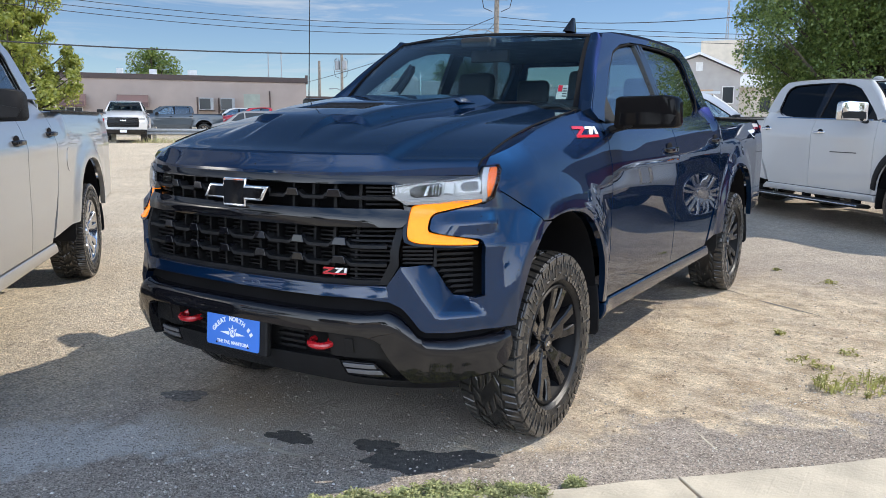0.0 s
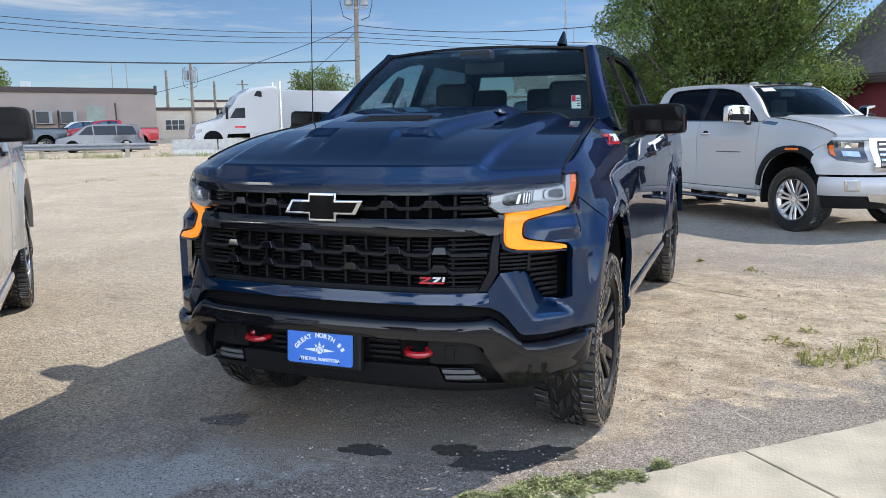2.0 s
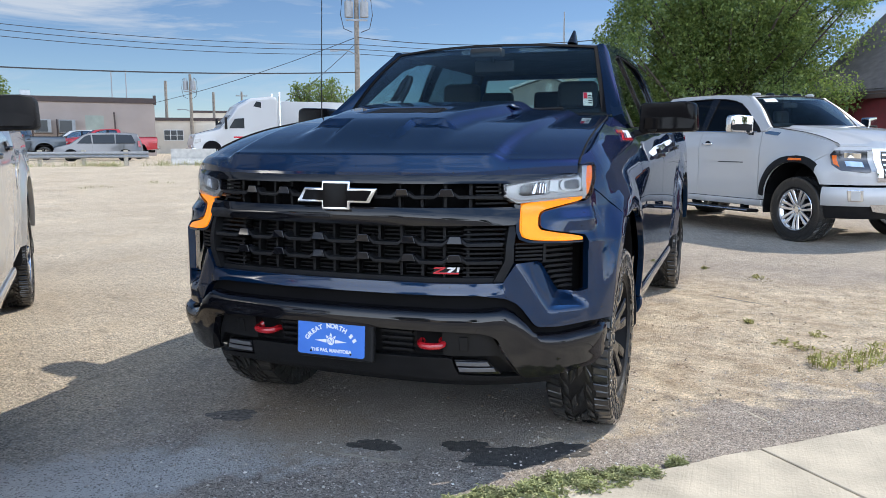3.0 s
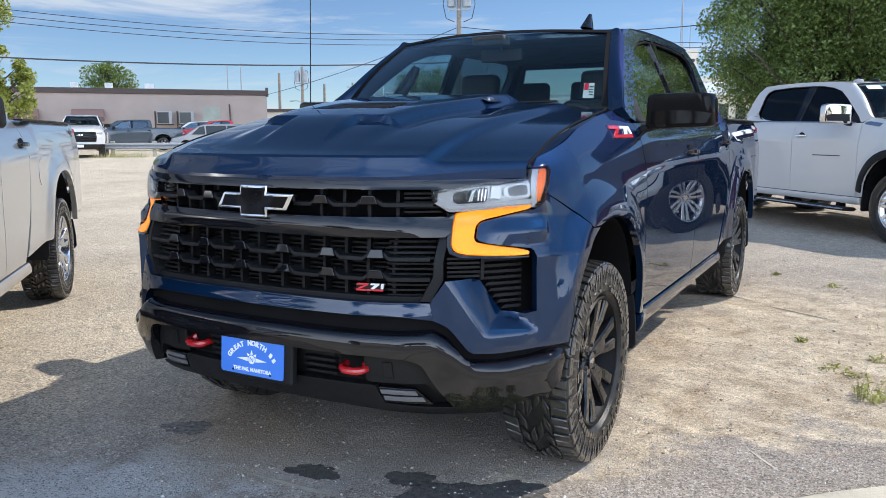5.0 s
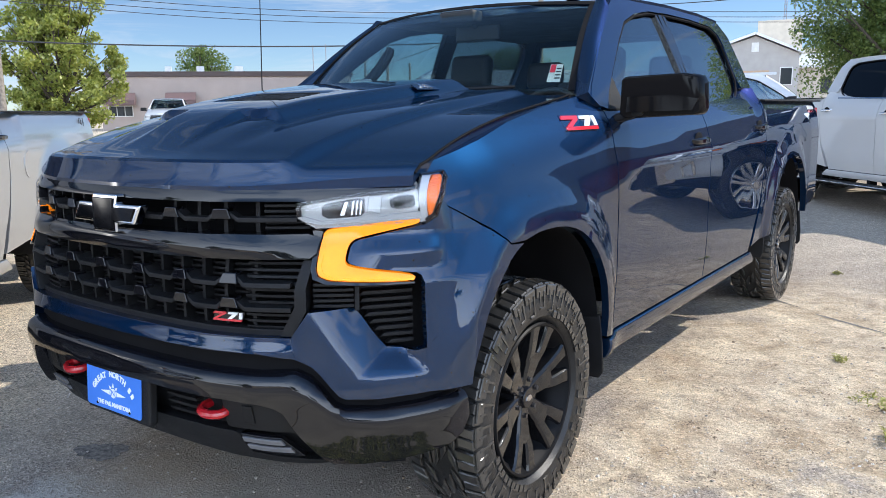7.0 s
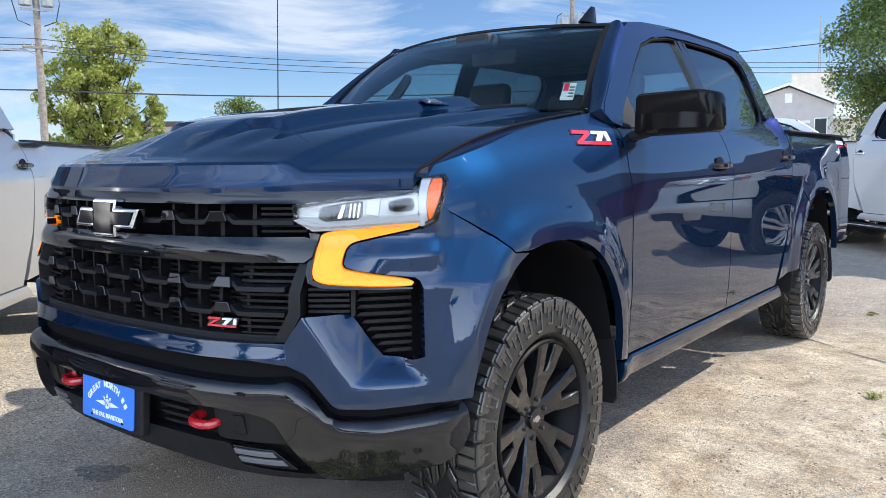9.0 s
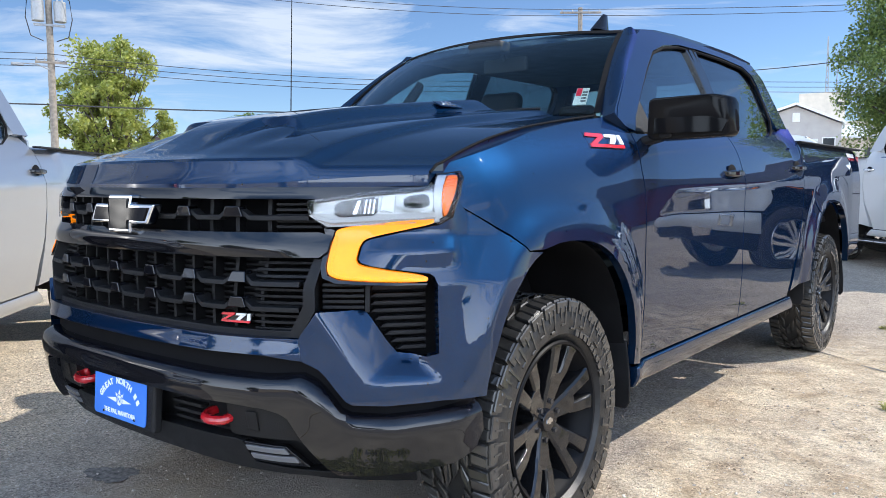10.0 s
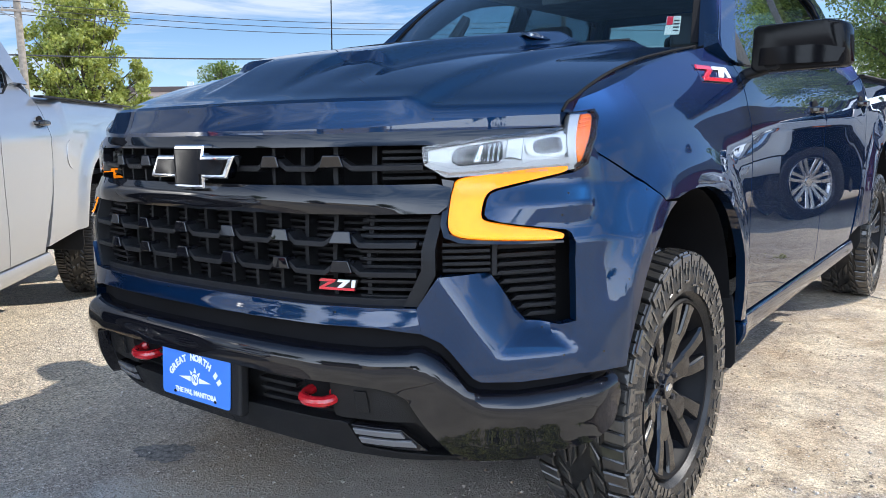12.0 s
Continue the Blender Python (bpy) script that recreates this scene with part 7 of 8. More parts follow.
PA, PB = (-20.2, 39.2), (-33.9, 14.9)
pole(*PA, 11.0, "weathered utility pole with crossarm and transformer", ((10.7, 2.4, 10),), 8.9, 28)
pole(*PB, 11.2, "weathered utility pole with a grey transformer", ((10.9, 2.4, 0), (6.35, 1.3, 0)), 8.6, 65)
PC = (26.0, 62.0)
PD = (-40.0, -14.0)
for z, off in ((10.85, -0.9), (10.85, 0.9), (7.0, 0.25), (6.75, 0.0), (6.5, -0.25)):
    wire((PB[0] + off * 0.4, PB[1] - off * 0.9, z), (PA[0] + off * 0.4, PA[1] - off * 0.9, z + 0.15), 0.55, 0.016)
    wire((PB[0] + off * 0.4, PB[1] - off * 0.9, z), (PD[0], PD[1], z), 0.5, 0.016)
    wire((PA[0] + off * 0.4, PA[1] - off * 0.9, z + 0.15), (PC[0] + off, PC[1], z + (0.6 if z > 9 else 0.0)), 0.7, 0.018)
wire((PB[0], PB[1], 4.75), (PA[0], PA[1], 5.55), 0.35, 0.034)
wire((PB[0], PB[1], 4.75), (PD[0], PD[1], 4.9), 0.3, 0.034)
wire((PA[0], PA[1], 7.6), (-48.0, 50.0, 4.2), 0.4, 0.02)
wire((PA[0], PA[1], 7.3), (-38.5, 58.0, 4.4), 0.4, 0.02)
wire((PA[0], PA[1], 7.6), (6.0, 26.0, 6.0), 0.9, 0.02)
pole(-54.0, 62.5, 7.4, "grey timber pole beside low buildings", ())
pole(-50.5, 62.0, 7.9, "grey timber pole with a small transformer", (), 6.8)
pole(-53.0, 69.0, 6.6, "thin grey timber service pole", ())
pole(-64.0, 90.0, 8.2, "distant pole with a short crossarm", ((7.6, 1.6, 30),))
pole(-88.0, 44.0, 6.9, "distant pole with a wide crossarm", ((6.6, 2.4, 60),))


# ---- trees ----
def tree(name, label, x, y, h, r, leaf, seed, z0=1.4, n=5200, size=0.16, limbs=70, flat=1.0, puff=1.0):
    """A tapered trunk with limbs and a crown of many small leaf clumps with gaps."""
    rnd = random.Random(seed)
    t = thing(name, label, "tree", "", pose(x, y, ground_z(x, y)))
    bm = bmesh.new()
    zc = z0 + (h - z0) * 0.45
    tube(bm, [(0, 0, -0.2), (0.05, 0.02, z0 * 0.6), (0.0, 0.08, z0), (0.1, 0.0, zc), (0.05, 0.05, zc + (h - zc) * 0.6)], [0.05 * r + 0.06, 0.045 * r + 0.05, 0.04 * r + 0.04, 0.03 * r + 0.02, 0.03], 9)
    clumps = []
    for k in range(limbs):
        a = rnd.uniform(0, math.tau)
        f = rnd.uniform(0.04, 1.0)
        zz = z0 + (h - z0) * f
        shape = math.sin(math.pi * min(1, 0.12 + 0.80 * f)) ** 0.6
        q = r * shape * rnd.uniform(0.45, 0.98)
        tip = Vector((q * math.cos(a) * flat, q * math.sin(a), zz))
        start = Vector((0.03, 0.03, z0 * 0.8 + (zz - z0 * 0.8) * rnd.uniform(0.2, 0.55)))
        mid = start.lerp(tip, 0.5) + Vector((0, 0, -0.08 * q))
        tube(bm, [start, mid, tip], [0.02 * r + 0.015, 0.012 * r + 0.012, 0.012], 5)
        clumps.append((tip, puff * rnd.uniform(0.20, 0.36) * r))
        clumps.append((start.lerp(tip, 0.6), puff * rnd.uniform(0.18, 0.30) * r))
    for k in range(10):
        a = rnd.uniform(0, math.tau)
        clumps.append((Vector((rnd.uniform(0, 0.45) * r * math.cos(a), rnd.uniform(0, 0.45) * r * math.sin(a), h - rnd.uniform(0.05, 0.35) * (h - z0))), rnd.uniform(0.22, 0.32) * r))
    part("trunk", bm, BARK, t)
    vs, fs, mi = [], [], []
    for i in range(n):
        c, q = clumps[rnd.randrange(len(clumps))]
        d = Vector((rnd.gauss(0, 1), rnd.gauss(0, 1), rnd.gauss(0, 0.8)))
        d = d.normalized() * q * rnd.random() ** 0.45
        p = c + d
        e = Euler((rnd.uniform(-1.2, 1.2), rnd.uniform(-1.2, 1.2), rnd.uniform(0, 6.3)))
        s = size * rnd.uniform(0.6, 1.35)
        k = len(vs)
        for u, v, w in ((-0.5, 0, 0), (0, -0.32, 0.08), (0.5, 0, 0), (0, 0.32, 0.08)):
            g = Vector((u, v, w)) * s
            g.rotate(e)
            vs.append(tuple(p + g))
        fs.append((k, k + 1, k + 2, k + 3))
    me = bpy.data.meshes.new("crown")
    me.from_pydata(vs, [], fs)
    me.materials.append(leaf)
    ob = new("crown", me)
    ob.parent = t
    return t


def leaf_material(name, a, b):
    """Leaves that let some light through, varied from leaf to leaf."""
    m = bpy.data.materials.new(name)
    m.use_nodes = True
    nt = m.node_tree
    nt.nodes.clear()
    out = nt.nodes.new("ShaderNodeOutputMaterial")
    geo = nt.nodes.new("ShaderNodeNewGeometry")
    col = mix_nodes(nt, a, b, geo.outputs["Random Per Island"])
    df, tr, gl, m1 = (nt.nodes.new(k) for k in ("ShaderNodeBsdfDiffuse", "ShaderNodeBsdfTranslucent", "ShaderNodeBsdfGlossy", "ShaderNodeMixShader"))
    m2 = nt.nodes.new("ShaderNodeMixShader")
    gl.inputs["Roughness"].default_value = 0.45
    m1.inputs[0].default_value, m2.inputs[0].default_value = 0.55, 0.05
    nt.links.new(col, df.inputs["Color"])
    nt.links.new(col, tr.inputs["Color"])
    nt.links.new(df.outputs[0], m1.inputs[1])
    nt.links.new(tr.outputs[0], m1.inputs[2])
    nt.links.new(m1.outputs[0], m2.inputs[1])
    nt.links.new(gl.outputs[0], m2.inputs[2])
    nt.links.new(m2.outputs[0], out.inputs["Surface"])
    return m


LEAF_A = leaf_material("sunlit_leaf", (0.19, 0.24, 0.04), (0.44, 0.46, 0.11))
LEAF_B = leaf_material("green_leaf", (0.07, 0.125, 0.025), (0.20, 0.26, 0.055))
LEAF_C = leaf_material("bright_green_leaf", (0.075, 0.135, 0.030), (0.27, 0.345, 0.085))
tree("tree", "broad dark green leafy tree behind a white pickup", 0.9, 26.5, 8.6, 4.8, LEAF_C, 5, 0.5, 250000, 0.10, 130, 1.0, 0.66)
tree("tree", "yellow-green leafy tree beside a utility pole", -37.4, 19.6, 8.1, 3.3, LEAF_A, 11, 0.5, 30000, 0.20, 85, 1.0, 0.55)
tree("tree", "rounded green tree behind the low building", -70.5, 54.0, 8.3, 3.6, LEAF_B, 17, 2.0, 9000, 0.28, 60, 1.0, 0.75)
tree("tree", "green tree behind a parked trailer", -37.0, 66.0, 7.2, 2.8, LEAF_B, 19, 1.5, 4000, 0.26)
tree("tree", "green tree behind a parked trailer", -40.5, 67.5, 7.0, 2.2, LEAF_B, 23, 1.5, 3000, 0.26)
# trees on the far side of the street, seen in the paintwork
far = tree("tree", "green street tree across the street", 13.0, -30.0, 9.0, 4.2, LEAF_B, 29, 1.8, 5000, 0.34)
for x, y, k in ((-6.0, -34.0, 1.1), (26.0, -24.0, 0.9), (-22.0, -30.0, 1.2), (44.0, -6.0, 0.6), (42.0, 14.0, 0.6)):
    copy_thing(far, pose(x, y, 0, 0, 0, 70 * k) @ Matrix.Scale(k, 4))
# unseen building added to give the paintwork something to reflect
shop = thing("low_building", "low pale building added out of view across the street", "building", "", Matrix.Translation((4.0, -36.0, 0.2)) @ Matrix.Rotation(radians(-42), 4, "Z"))
block("wall", (0, 0, 1.9), (22, 9, 3.9), TAN_WALL, shop)
block("roof_edge", (0, 0, 3.9), (22.4, 9.4, 0.4), BROWN, shop)

# ---- marks and fittings of the blue pickup ----
for s in (1, -1):
    def wing_mark(u, z, o, s=s):
        y = 0.325 + u if s > 0 else 0.575 - u
        return s * (side_x(y, 1.332 + z) + o), y, 1.332 + z
    slanted_mark(truck, wing_mark, 0.250, 0.056, BLUE)
    bm = bmesh.new()
    box(bm, (0, 0, 0), (0.135, 0.042, 0.006))
    b = part("engine_badge", bm, BLUE, truck, "black hood badge with chrome figures", 0.002)
    ca, sa = math.cos(radians(26)), math.sin(radians(26))
    turn = Matrix(((0, -s * ca, s * sa, 0), (s, 0, 0, 0), (0, sa, ca, 0), (0, 0, 0, 1)))
    b.matrix_local = Matrix.Translation((s * 0.418, 0.15, BADGE_Z + 0.004)) @ turn
    text_mesh("figures", "6.2L", 0.046, 0.003, CHROME, b, pose(0, 0, 0.004))
# shark-fin antenna
bm = bmesh.new()
rings = []
for k in range(7):
    t = k / 6
    h = 0.085 * t ** 1.7
    ln, w = 0.16 * (1 - 0.72 * t), 0.030 * (1 - 0.8 * t)
    cy = 0.055 * t
    rings.append([bm.verts.new((w * math.cos(a), cy + ln / 2 * math.sin(a), 0.085 * t)) for a in [math.tau * j / 14 for j in range(14)]])
for a, b in zip(rings, rings[1:]):
    for j in range(14):
        bm.faces.new((a[j], a[(j + 1) % 14], b[(j + 1) % 14], b[j]))
bm.faces.new(rings[0][::-1]), bm.faces.new(rings[-1])
fin = part("roof_fin", bm, GLOSS_BLACK, truck, "gloss black shark-fin aerial", 0.0, True, 50)
fin.matrix_local = pose(0.475, 1.27, roof_rail(1.27) + 0.018)
bm = bmesh.new()
rod(bm, (-0.855, 0.47, 1.44), (-0.855, 0.47, 1.475), 0.014, 0.010, 10)
rod(bm, (-0.855, 0.47, 1.47), (-0.850, 0.50, 2.42), 0.0035, 0.002, 6)
part("whip_aerial", bm, PLASTIC, truck, "thin black whip aerial")
# stickers inside the glass and wipers
st = panel("price_sticker", [(0.845, 0.10), (0.905, 0.10), (0.905, 0.255), (0.845, 0.255)], screen, PAPER, truck, 0.001, (0, 0), -0.012, 0, "white and red window sticker")
panel("sticker_print", [(0.849, 0.18), (0.874, 0.18), (0.874, 0.25), (0.849, 0.25)], screen, BADGE_RED, st, 0.001, (0, 0), -0.0105, 0)
for k in range(4):
    panel("sticker_print", [(0.878, 0.125 + 0.028 * k), (0.901, 0.125 + 0.028 * k), (0.901, 0.135 + 0.028 * k), (0.878, 0.135 + 0.028 * k)], screen, PLASTIC, st, 0.001, (0, 0), -0.0105, 0)
for p0, p1 in ((-0.62, -0.02), (0.10, 0.72)):
    bm = bmesh.new()
    tube(bm, [screen(p0 + (p1 - p0) * t, -0.01 + 0.03 * t, 0.012) for t in np.linspace(0, 1, 9)], 0.007, 6)
    part("wiper", bm, PLASTIC, truck)
bm = bmesh.new()
box(bm, (0, 1.02, 1.865), (0.20, 0.10, 0.06))
part("camera_pod", bm, CABIN, truck, "", 0.015)
# bed decals
for s in (1, -1):
    panel("bed_decal", [(4.45, 1.385), (4.78, 1.385), (4.78, 1.415), (4.45, 1.415)], side(s), BADGE_WHITE, truck, 0.001, (0.1, 0), 0.003, 0, "white and red bed decal bars")
    panel("bed_decal", [(4.47, 1.362), (4.74, 1.362), (4.74, 1.378), (4.47, 1.378)], side(s), BADGE_RED, truck, 0.001, (0.1, 0), 0.003, 0)
# decal on the silver pickup's bed
text_mesh("bed_decal", "4X4", 0.11, 0.001, STEEL, s2, Matrix.Translation((side_x(4.55, 1.36) + 0.004, 4.55, 1.36)) @ pose(0, 0, 0, 90, 0, 90))


# ---- simpler noses ----
def cover_edge(z0):
    """The cover's edge from height z0 along the wheel opening and the wing's seam."""
    e = [(u_of_y(y), z) for y, z in arch(0.0, 1.02, z0, 2.0, 30)[::-1] if z < 1.0]
    return e + [(u_of_y(y), z) for y, z in ((-0.236, 1.001), (-0.291, 1.050), (-0.374, 1.100), (-0.432, 1.134), (-0.475, 1.172))] + [(0.90, 1.235), (0.90, 1.21)]


def both_sides(pts):
    return pts + [(-u, z) for u, z in reversed(pts)]


def flare(u, z):
    """Follows the wing's flare round the wheel opening."""
    a = abs(u)
    if a < 0.93:
        return 0.0
    pu, p, pn = PLANS[1]
    return (side_x(lerp(a, pu, p[1]), z) - lerp(a, pu, p[0])) / max(0.35, lerp(a, pu, pn[0])) * ramp(a, 0.93, 1.0)


def plain_nose(root, body):
    panel("front_cover", both_sides(cover_edge(0.55)), front, body, root, 0.03, (0.05, 0.06), 0.0, 0.005, "", 32, flare)
    panel("bumper", [(-1.0, 0.42), (1.0, 0.42), (1.0, 0.62), (-1.0, 0.62)], front, {GREY: GREY, WHITE: GLOSS_BLACK}.get(body, CHROME), root, 0.06, (0.06, 0.05), 0.02, 0.02)
    panel("grille", [(-0.66, 0.72), (0.66, 0.72), (0.70, 0.92), (0.66, 1.17), (-0.66, 1.17), (-0.70, 0.92)], front, PLASTIC, root, 0.02, (0.06, 0.08), 0.004, 0.004)
    for z in (0.80, 0.88, 0.96, 1.04, 1.12):
        panel("grille_bar", [(-0.64, z - 0.012), (0.64, z - 0.012), (0.64, z + 0.012), (-0.64, z + 0.012)], front, GLOSS_BLACK, root, 0.02, (0.08, 0), 0.016, 0.003)
    panel("emblem", [(-0.12, 1.00), (0.12, 1.00), (0.14, 1.06), (-0.10, 1.06)], front, CHROME, root, 0.02, (0.06, 0), 0.03, 0.003)
    panel("display_plate", [(-0.15, 0.48), (0.15, 0.48), (0.15, 0.60), (-0.15, 0.60)], front, BADGE_WHITE, root, 0.01, (0.06, 0), 0.034, 0.002)
    for s in (1, -1):
        panel("head_lamp", mirror_pts([(0.70, 1.02), (0.94, 1.06), (0.95, 1.16), (0.69, 1.13)], s), front, REFLECTOR, root, 0.02, (0.05, 0.05), 0.004, 0.004)
        panel("running_lamp", mirror_pts([(0.72, 0.88), (0.93, 0.90), (0.93, 0.96), (0.72, 0.96)], s), front, LAMP_GREY, root, 0.02, (0.05, 0.05), 0.004, 0.004)


def far_pickup(label, m, body, crew=True, rims=None):
    root = pickup("pickup_truck", label, m, body, crew=crew, rims=rims or ALLOY, style="star")
    plain_nose(root, body)
    hood_panel(root, body, 0.05)
    return root


def hd_nose(root, body):
    """A tall chrome-grilled nose with stacked lamps and a painted bumper."""
    panel("front_cover", both_sides(cover_edge(0.72)), front, body, root, 0.03, (0.04, 0.05), 0.0, 0.005, "", 32, flare)
    panel("bumper", [(-1.01, 0.50), (1.01, 0.50), (1.01, 0.73), (-1.01, 0.73)], front, body, root, 0.08, (0.05, 0.04), 0.02, 0.02, "", 32, lambda u, z: 0.03 * math.sin(math.pi * max(0, min(1, (z - 0.5) / 0.23))))
    panel("lower_valance", [(-0.98, 0.34), (0.98, 0.34), (1.0, 0.50), (-1.0, 0.50)], front, PLASTIC, root, 0.05, (0.05, 0.05), -0.01, 0.01)
    for s in (1, -1):
        panel("chrome_hook_trim", mirror_pts([(0.34, 0.40), (0.60, 0.44), (0.66, 0.54), (0.55, 0.58), (0.36, 0.50)], s), front, CHROME, root, 0.03, (0.05, 0.05), 0.03, 0.012)
        fg = panel("fog_lamp", mirror_pts([(0.72, 0.56), (0.84, 0.56), (0.85, 0.70), (0.73, 0.70)], s), front, CHROME, root, 0.02, (0.05, 0), 0.058, 0.008)
        panel("fog_lens", mirror_pts([(0.75, 0.575), (0.82, 0.575), (0.825, 0.685), (0.755, 0.685)], s), front, LAMP_GREY, fg, 0.01, (0.05, 0), 0.064, 0.004)
        hl = panel("head_lamp", mirror_pts([(0.60, 0.93), (0.70, 0.90), (0.90, 0.93), (0.955, 1.00), (0.975, 1.12), (0.93, 1.17), (0.60, 1.17)], s), front, DARK_CHROME, root, 0.02, (0.04, 0.04), 0.006, 0.004, "clear headlamp with bright inner bars")
        panel("lamp_bar", mirror_pts([(0.60, 0.93), (0.66, 0.915), (0.66, 1.16), (0.60, 1.16)], s), front, REFLECTOR, hl, 0.012, (0.04, 0.04), 0.014, 0.004)
        for z in (0.97, 1.07):
            panel("lamp_element", mirror_pts([(0.71, z), (0.85, z + 0.012), (0.85, z + 0.075), (0.71, z + 0.065)], s), front, CHROME, hl, 0.012, (0.04, 0.04), 0.012, 0.006)
        panel("corner_reflector", mirror_pts([(0.90, 0.97), (0.94, 1.01), (0.955, 1.11), (0.90, 1.11)], s), front, AMBER, hl, 0.012, (0.03, 0.03), 0.012, 0.004)
        # black arch trim with a marker
        for y0, tp in ((0.0, 1.02), (3.745, 1.06)):
            inner = arch(y0, tp, 0.50, 0.50)
            cy, cz = y0, 0.42
            outer = [(cy + (y - cy) * 1.17, cz + (z - cz) * 1.14) for y, z in inner]
            panel("arch_trim", outer + inner[::-1], side(s), PLASTIC, root, 0.02, (0.06, 0.06), 0.014, 0.006, "black plastic arch trim")
            panel("marker_lamp", [(y0 - 0.11, tp + 0.022), (y0 + 0.11, tp + 0.022), (y0 + 0.10, tp + 0.052), (y0 - 0.10, tp + 0.052)], side(s), AMBER, root, 0.012, (0.06, 0), 0.024, 0.004)
        bm = bmesh.new()
        prism(bm, [(0.92, 0.345), (0.96, 0.32), (1.12, 0.33), (1.14, 0.355), (1.12, 0.375), (0.96, 0.37)], 2.55, Matrix(((s, 0, 0, 0), (0, 1, 0, 1.95), (0, 0, 1, 0), (0, 0, 0, 1))))
        st_ = part("side_step", bm, PLASTIC, root, "black side step", 0.01)
        bm = bmesh.new()
        tube(bm, [(s * 1.13, 0.68, 0.357), (s * 1.14, 1.0, 0.358), (s * 1.14, 2.9, 0.358), (s * 1.13, 3.22, 0.357)], 0.009, 8)
        part("step_trim", bm, CHROME, st_)
        for y in (0.95, 1.95, 2.95):
            bm = bmesh.new()
            box(bm, (s * 0.93, y, 0.40), (0.10, 0.06, 0.11))
            part("step_bracket", bm, DARK, st_)
        # chrome rib and strip
        panel("belt_trim", [(0.80, 1.395), (2.80, 1.435), (2.80, 1.452), (0.80, 1.412)], cab_side(s), CHROME, root, 0.008, (0.2, 0), 0.012, 0.003)
        panel("door_script", [(0.95, 0.99), (1.45, 0.99), (1.45, 1.003), (0.95, 1.003)], side(s), STEEL, root, 0.003, (0.1, 0), 0.004, 0.001, "thin grey script bar")
        panel("hood_side_vent", [(0.42, 1.355), (0.66, 1.385), (0.66, 1.425), (0.40, 1.395)], side(s), CHROME, root, 0.01, (0.06, 0), 0.006, 0.003)
    g = panel("grille_frame", [(-0.60, 0.80), (0.60, 0.80), (0.62, 1.19), (-0.62, 1.19)], front, CHROME, root, 0.05, (0.05, 0.06), 0.03, 0.015)
    panel("grille_mesh", [(-0.54, 0.84), (0.54, 0.84), (0.55, 1.16), (-0.55, 1.16)], front, GLOSS_BLACK, g, 0.01, (0.05, 0.06), 0.034, 0)
    for z in (0.88, 0.94, 1.0, 1.06, 1.12):
        panel("grille_bar", [(-0.54, z - 0.014), (0.54, z - 0.014), (0.54, z + 0.014), (-0.54, z + 0.014)], front, CHROME, g, 0.012, (0.05, 0), 0.046, 0.004)
    for k in range(5):
        bm = bmesh.new()
        bmesh.ops.create_uvsphere(bm, u_segments=12, v_segments=8, radius=1, matrix=Matrix.Translation((-0.5 + 0.25 * k, 1.30, 1.945)) @ Matrix.Diagonal((0.045, 0.08, 0.028, 1)))
        part("roof_marker", bm, GLOSS_BLACK if k % 4 else LAMP_GREY, root)
    panel("price_sticker", [(-0.86, 0.76), (-0.62, 0.76), (-0.62, 0.90), (-0.86, 0.90)], screen, BADGE_WHITE, root, 0.001, (0, 0), 0.006, 0, "white paper window sticker")
    bm = bmesh.new()
    rod(bm, (-0.86, 0.42, 1.44), (-0.86, 0.45, 2.30), 0.004, 0.002, 6)
    part("whip_aerial", bm, PLASTIC, root)


hd_nose(s3, WHITE)
for ch in s3.children:
    if ch.name.startswith("wing_mirror"):
        sx = 1 if sum(v.co.x for v in ch.data.vertices) > 0 else -1
        ch.matrix_local = Matrix.Translation((sx * 0.10, -0.02, -0.56)) @ Matrix.Diagonal((1.0, 1.0, 1.42, 1))
hood_panel(s3, WHITE, 0.03)

# ---- other vehicles ----
def at(az, d, yaw, cx=1.66, cy=-3.58):
    """A pose on the ground by bearing and distance from a camera position, to fit its view."""
    x, y = cx + d * math.sin(radians(az)), cy + d * math.cos(radians(az))
    return pose(x, y, ground_z(x, y), 0, 0, yaw)


far_pickup("white pickup parked across the lot, facing the camera", at(-53.8, 40.0, 50, 2.337, -3.149), WHITE)
far_pickup("slate grey pickup parked by the low building", at(-52.6, 55.0, -38, 2.337, -3.149), GREY)
far_pickup("red pickup parked behind a silver minivan", at(-45.9, 57.0, -46), RED, crew=False)
far_pickup("white pickup seen past a red pickup's cab", at(-47.3, 62.0, -44), WHITE)
cap_truck = far_pickup("white pickup with a white canopy over its bed", at(-9.6, 15.6, 0, 2.2, -2.3) @ Matrix.Rotation(radians(118), 4, "Z"), WHITE)
bm = bmesh.new()
prism(bm, [(-0.93, 1.46), (0.93, 1.46), (0.80, 1.95), (0.6, 2.02), (-0.6, 2.02), (-0.80, 1.95)], 1.88, pose(0, 4.02, 0))
cap = part("canopy", bm, WHITE, cap_truck, "white bed canopy", 0.03)
for s in (1, -1):
    bm = bmesh.new()
    box(bm, (s * 0.885, 4.02, 1.70), (0.012, 1.5, 0.30), pose(0, 0, 0, 0, s * -15, 0))
    part("canopy_glass", bm, PANE, cap, "dark canopy side glass", 0.003)
bm = bmesh.new()
box(bm, (0, 4.965, 1.72), (1.30, 0.012, 0.36))
part("canopy_glass", bm, PANE, cap, "dark canopy rear glass", 0.003)


VAN_GREY = paint("warm_grey_paint", (0.17, 0.165, 0.16), 0.5, 0.1)


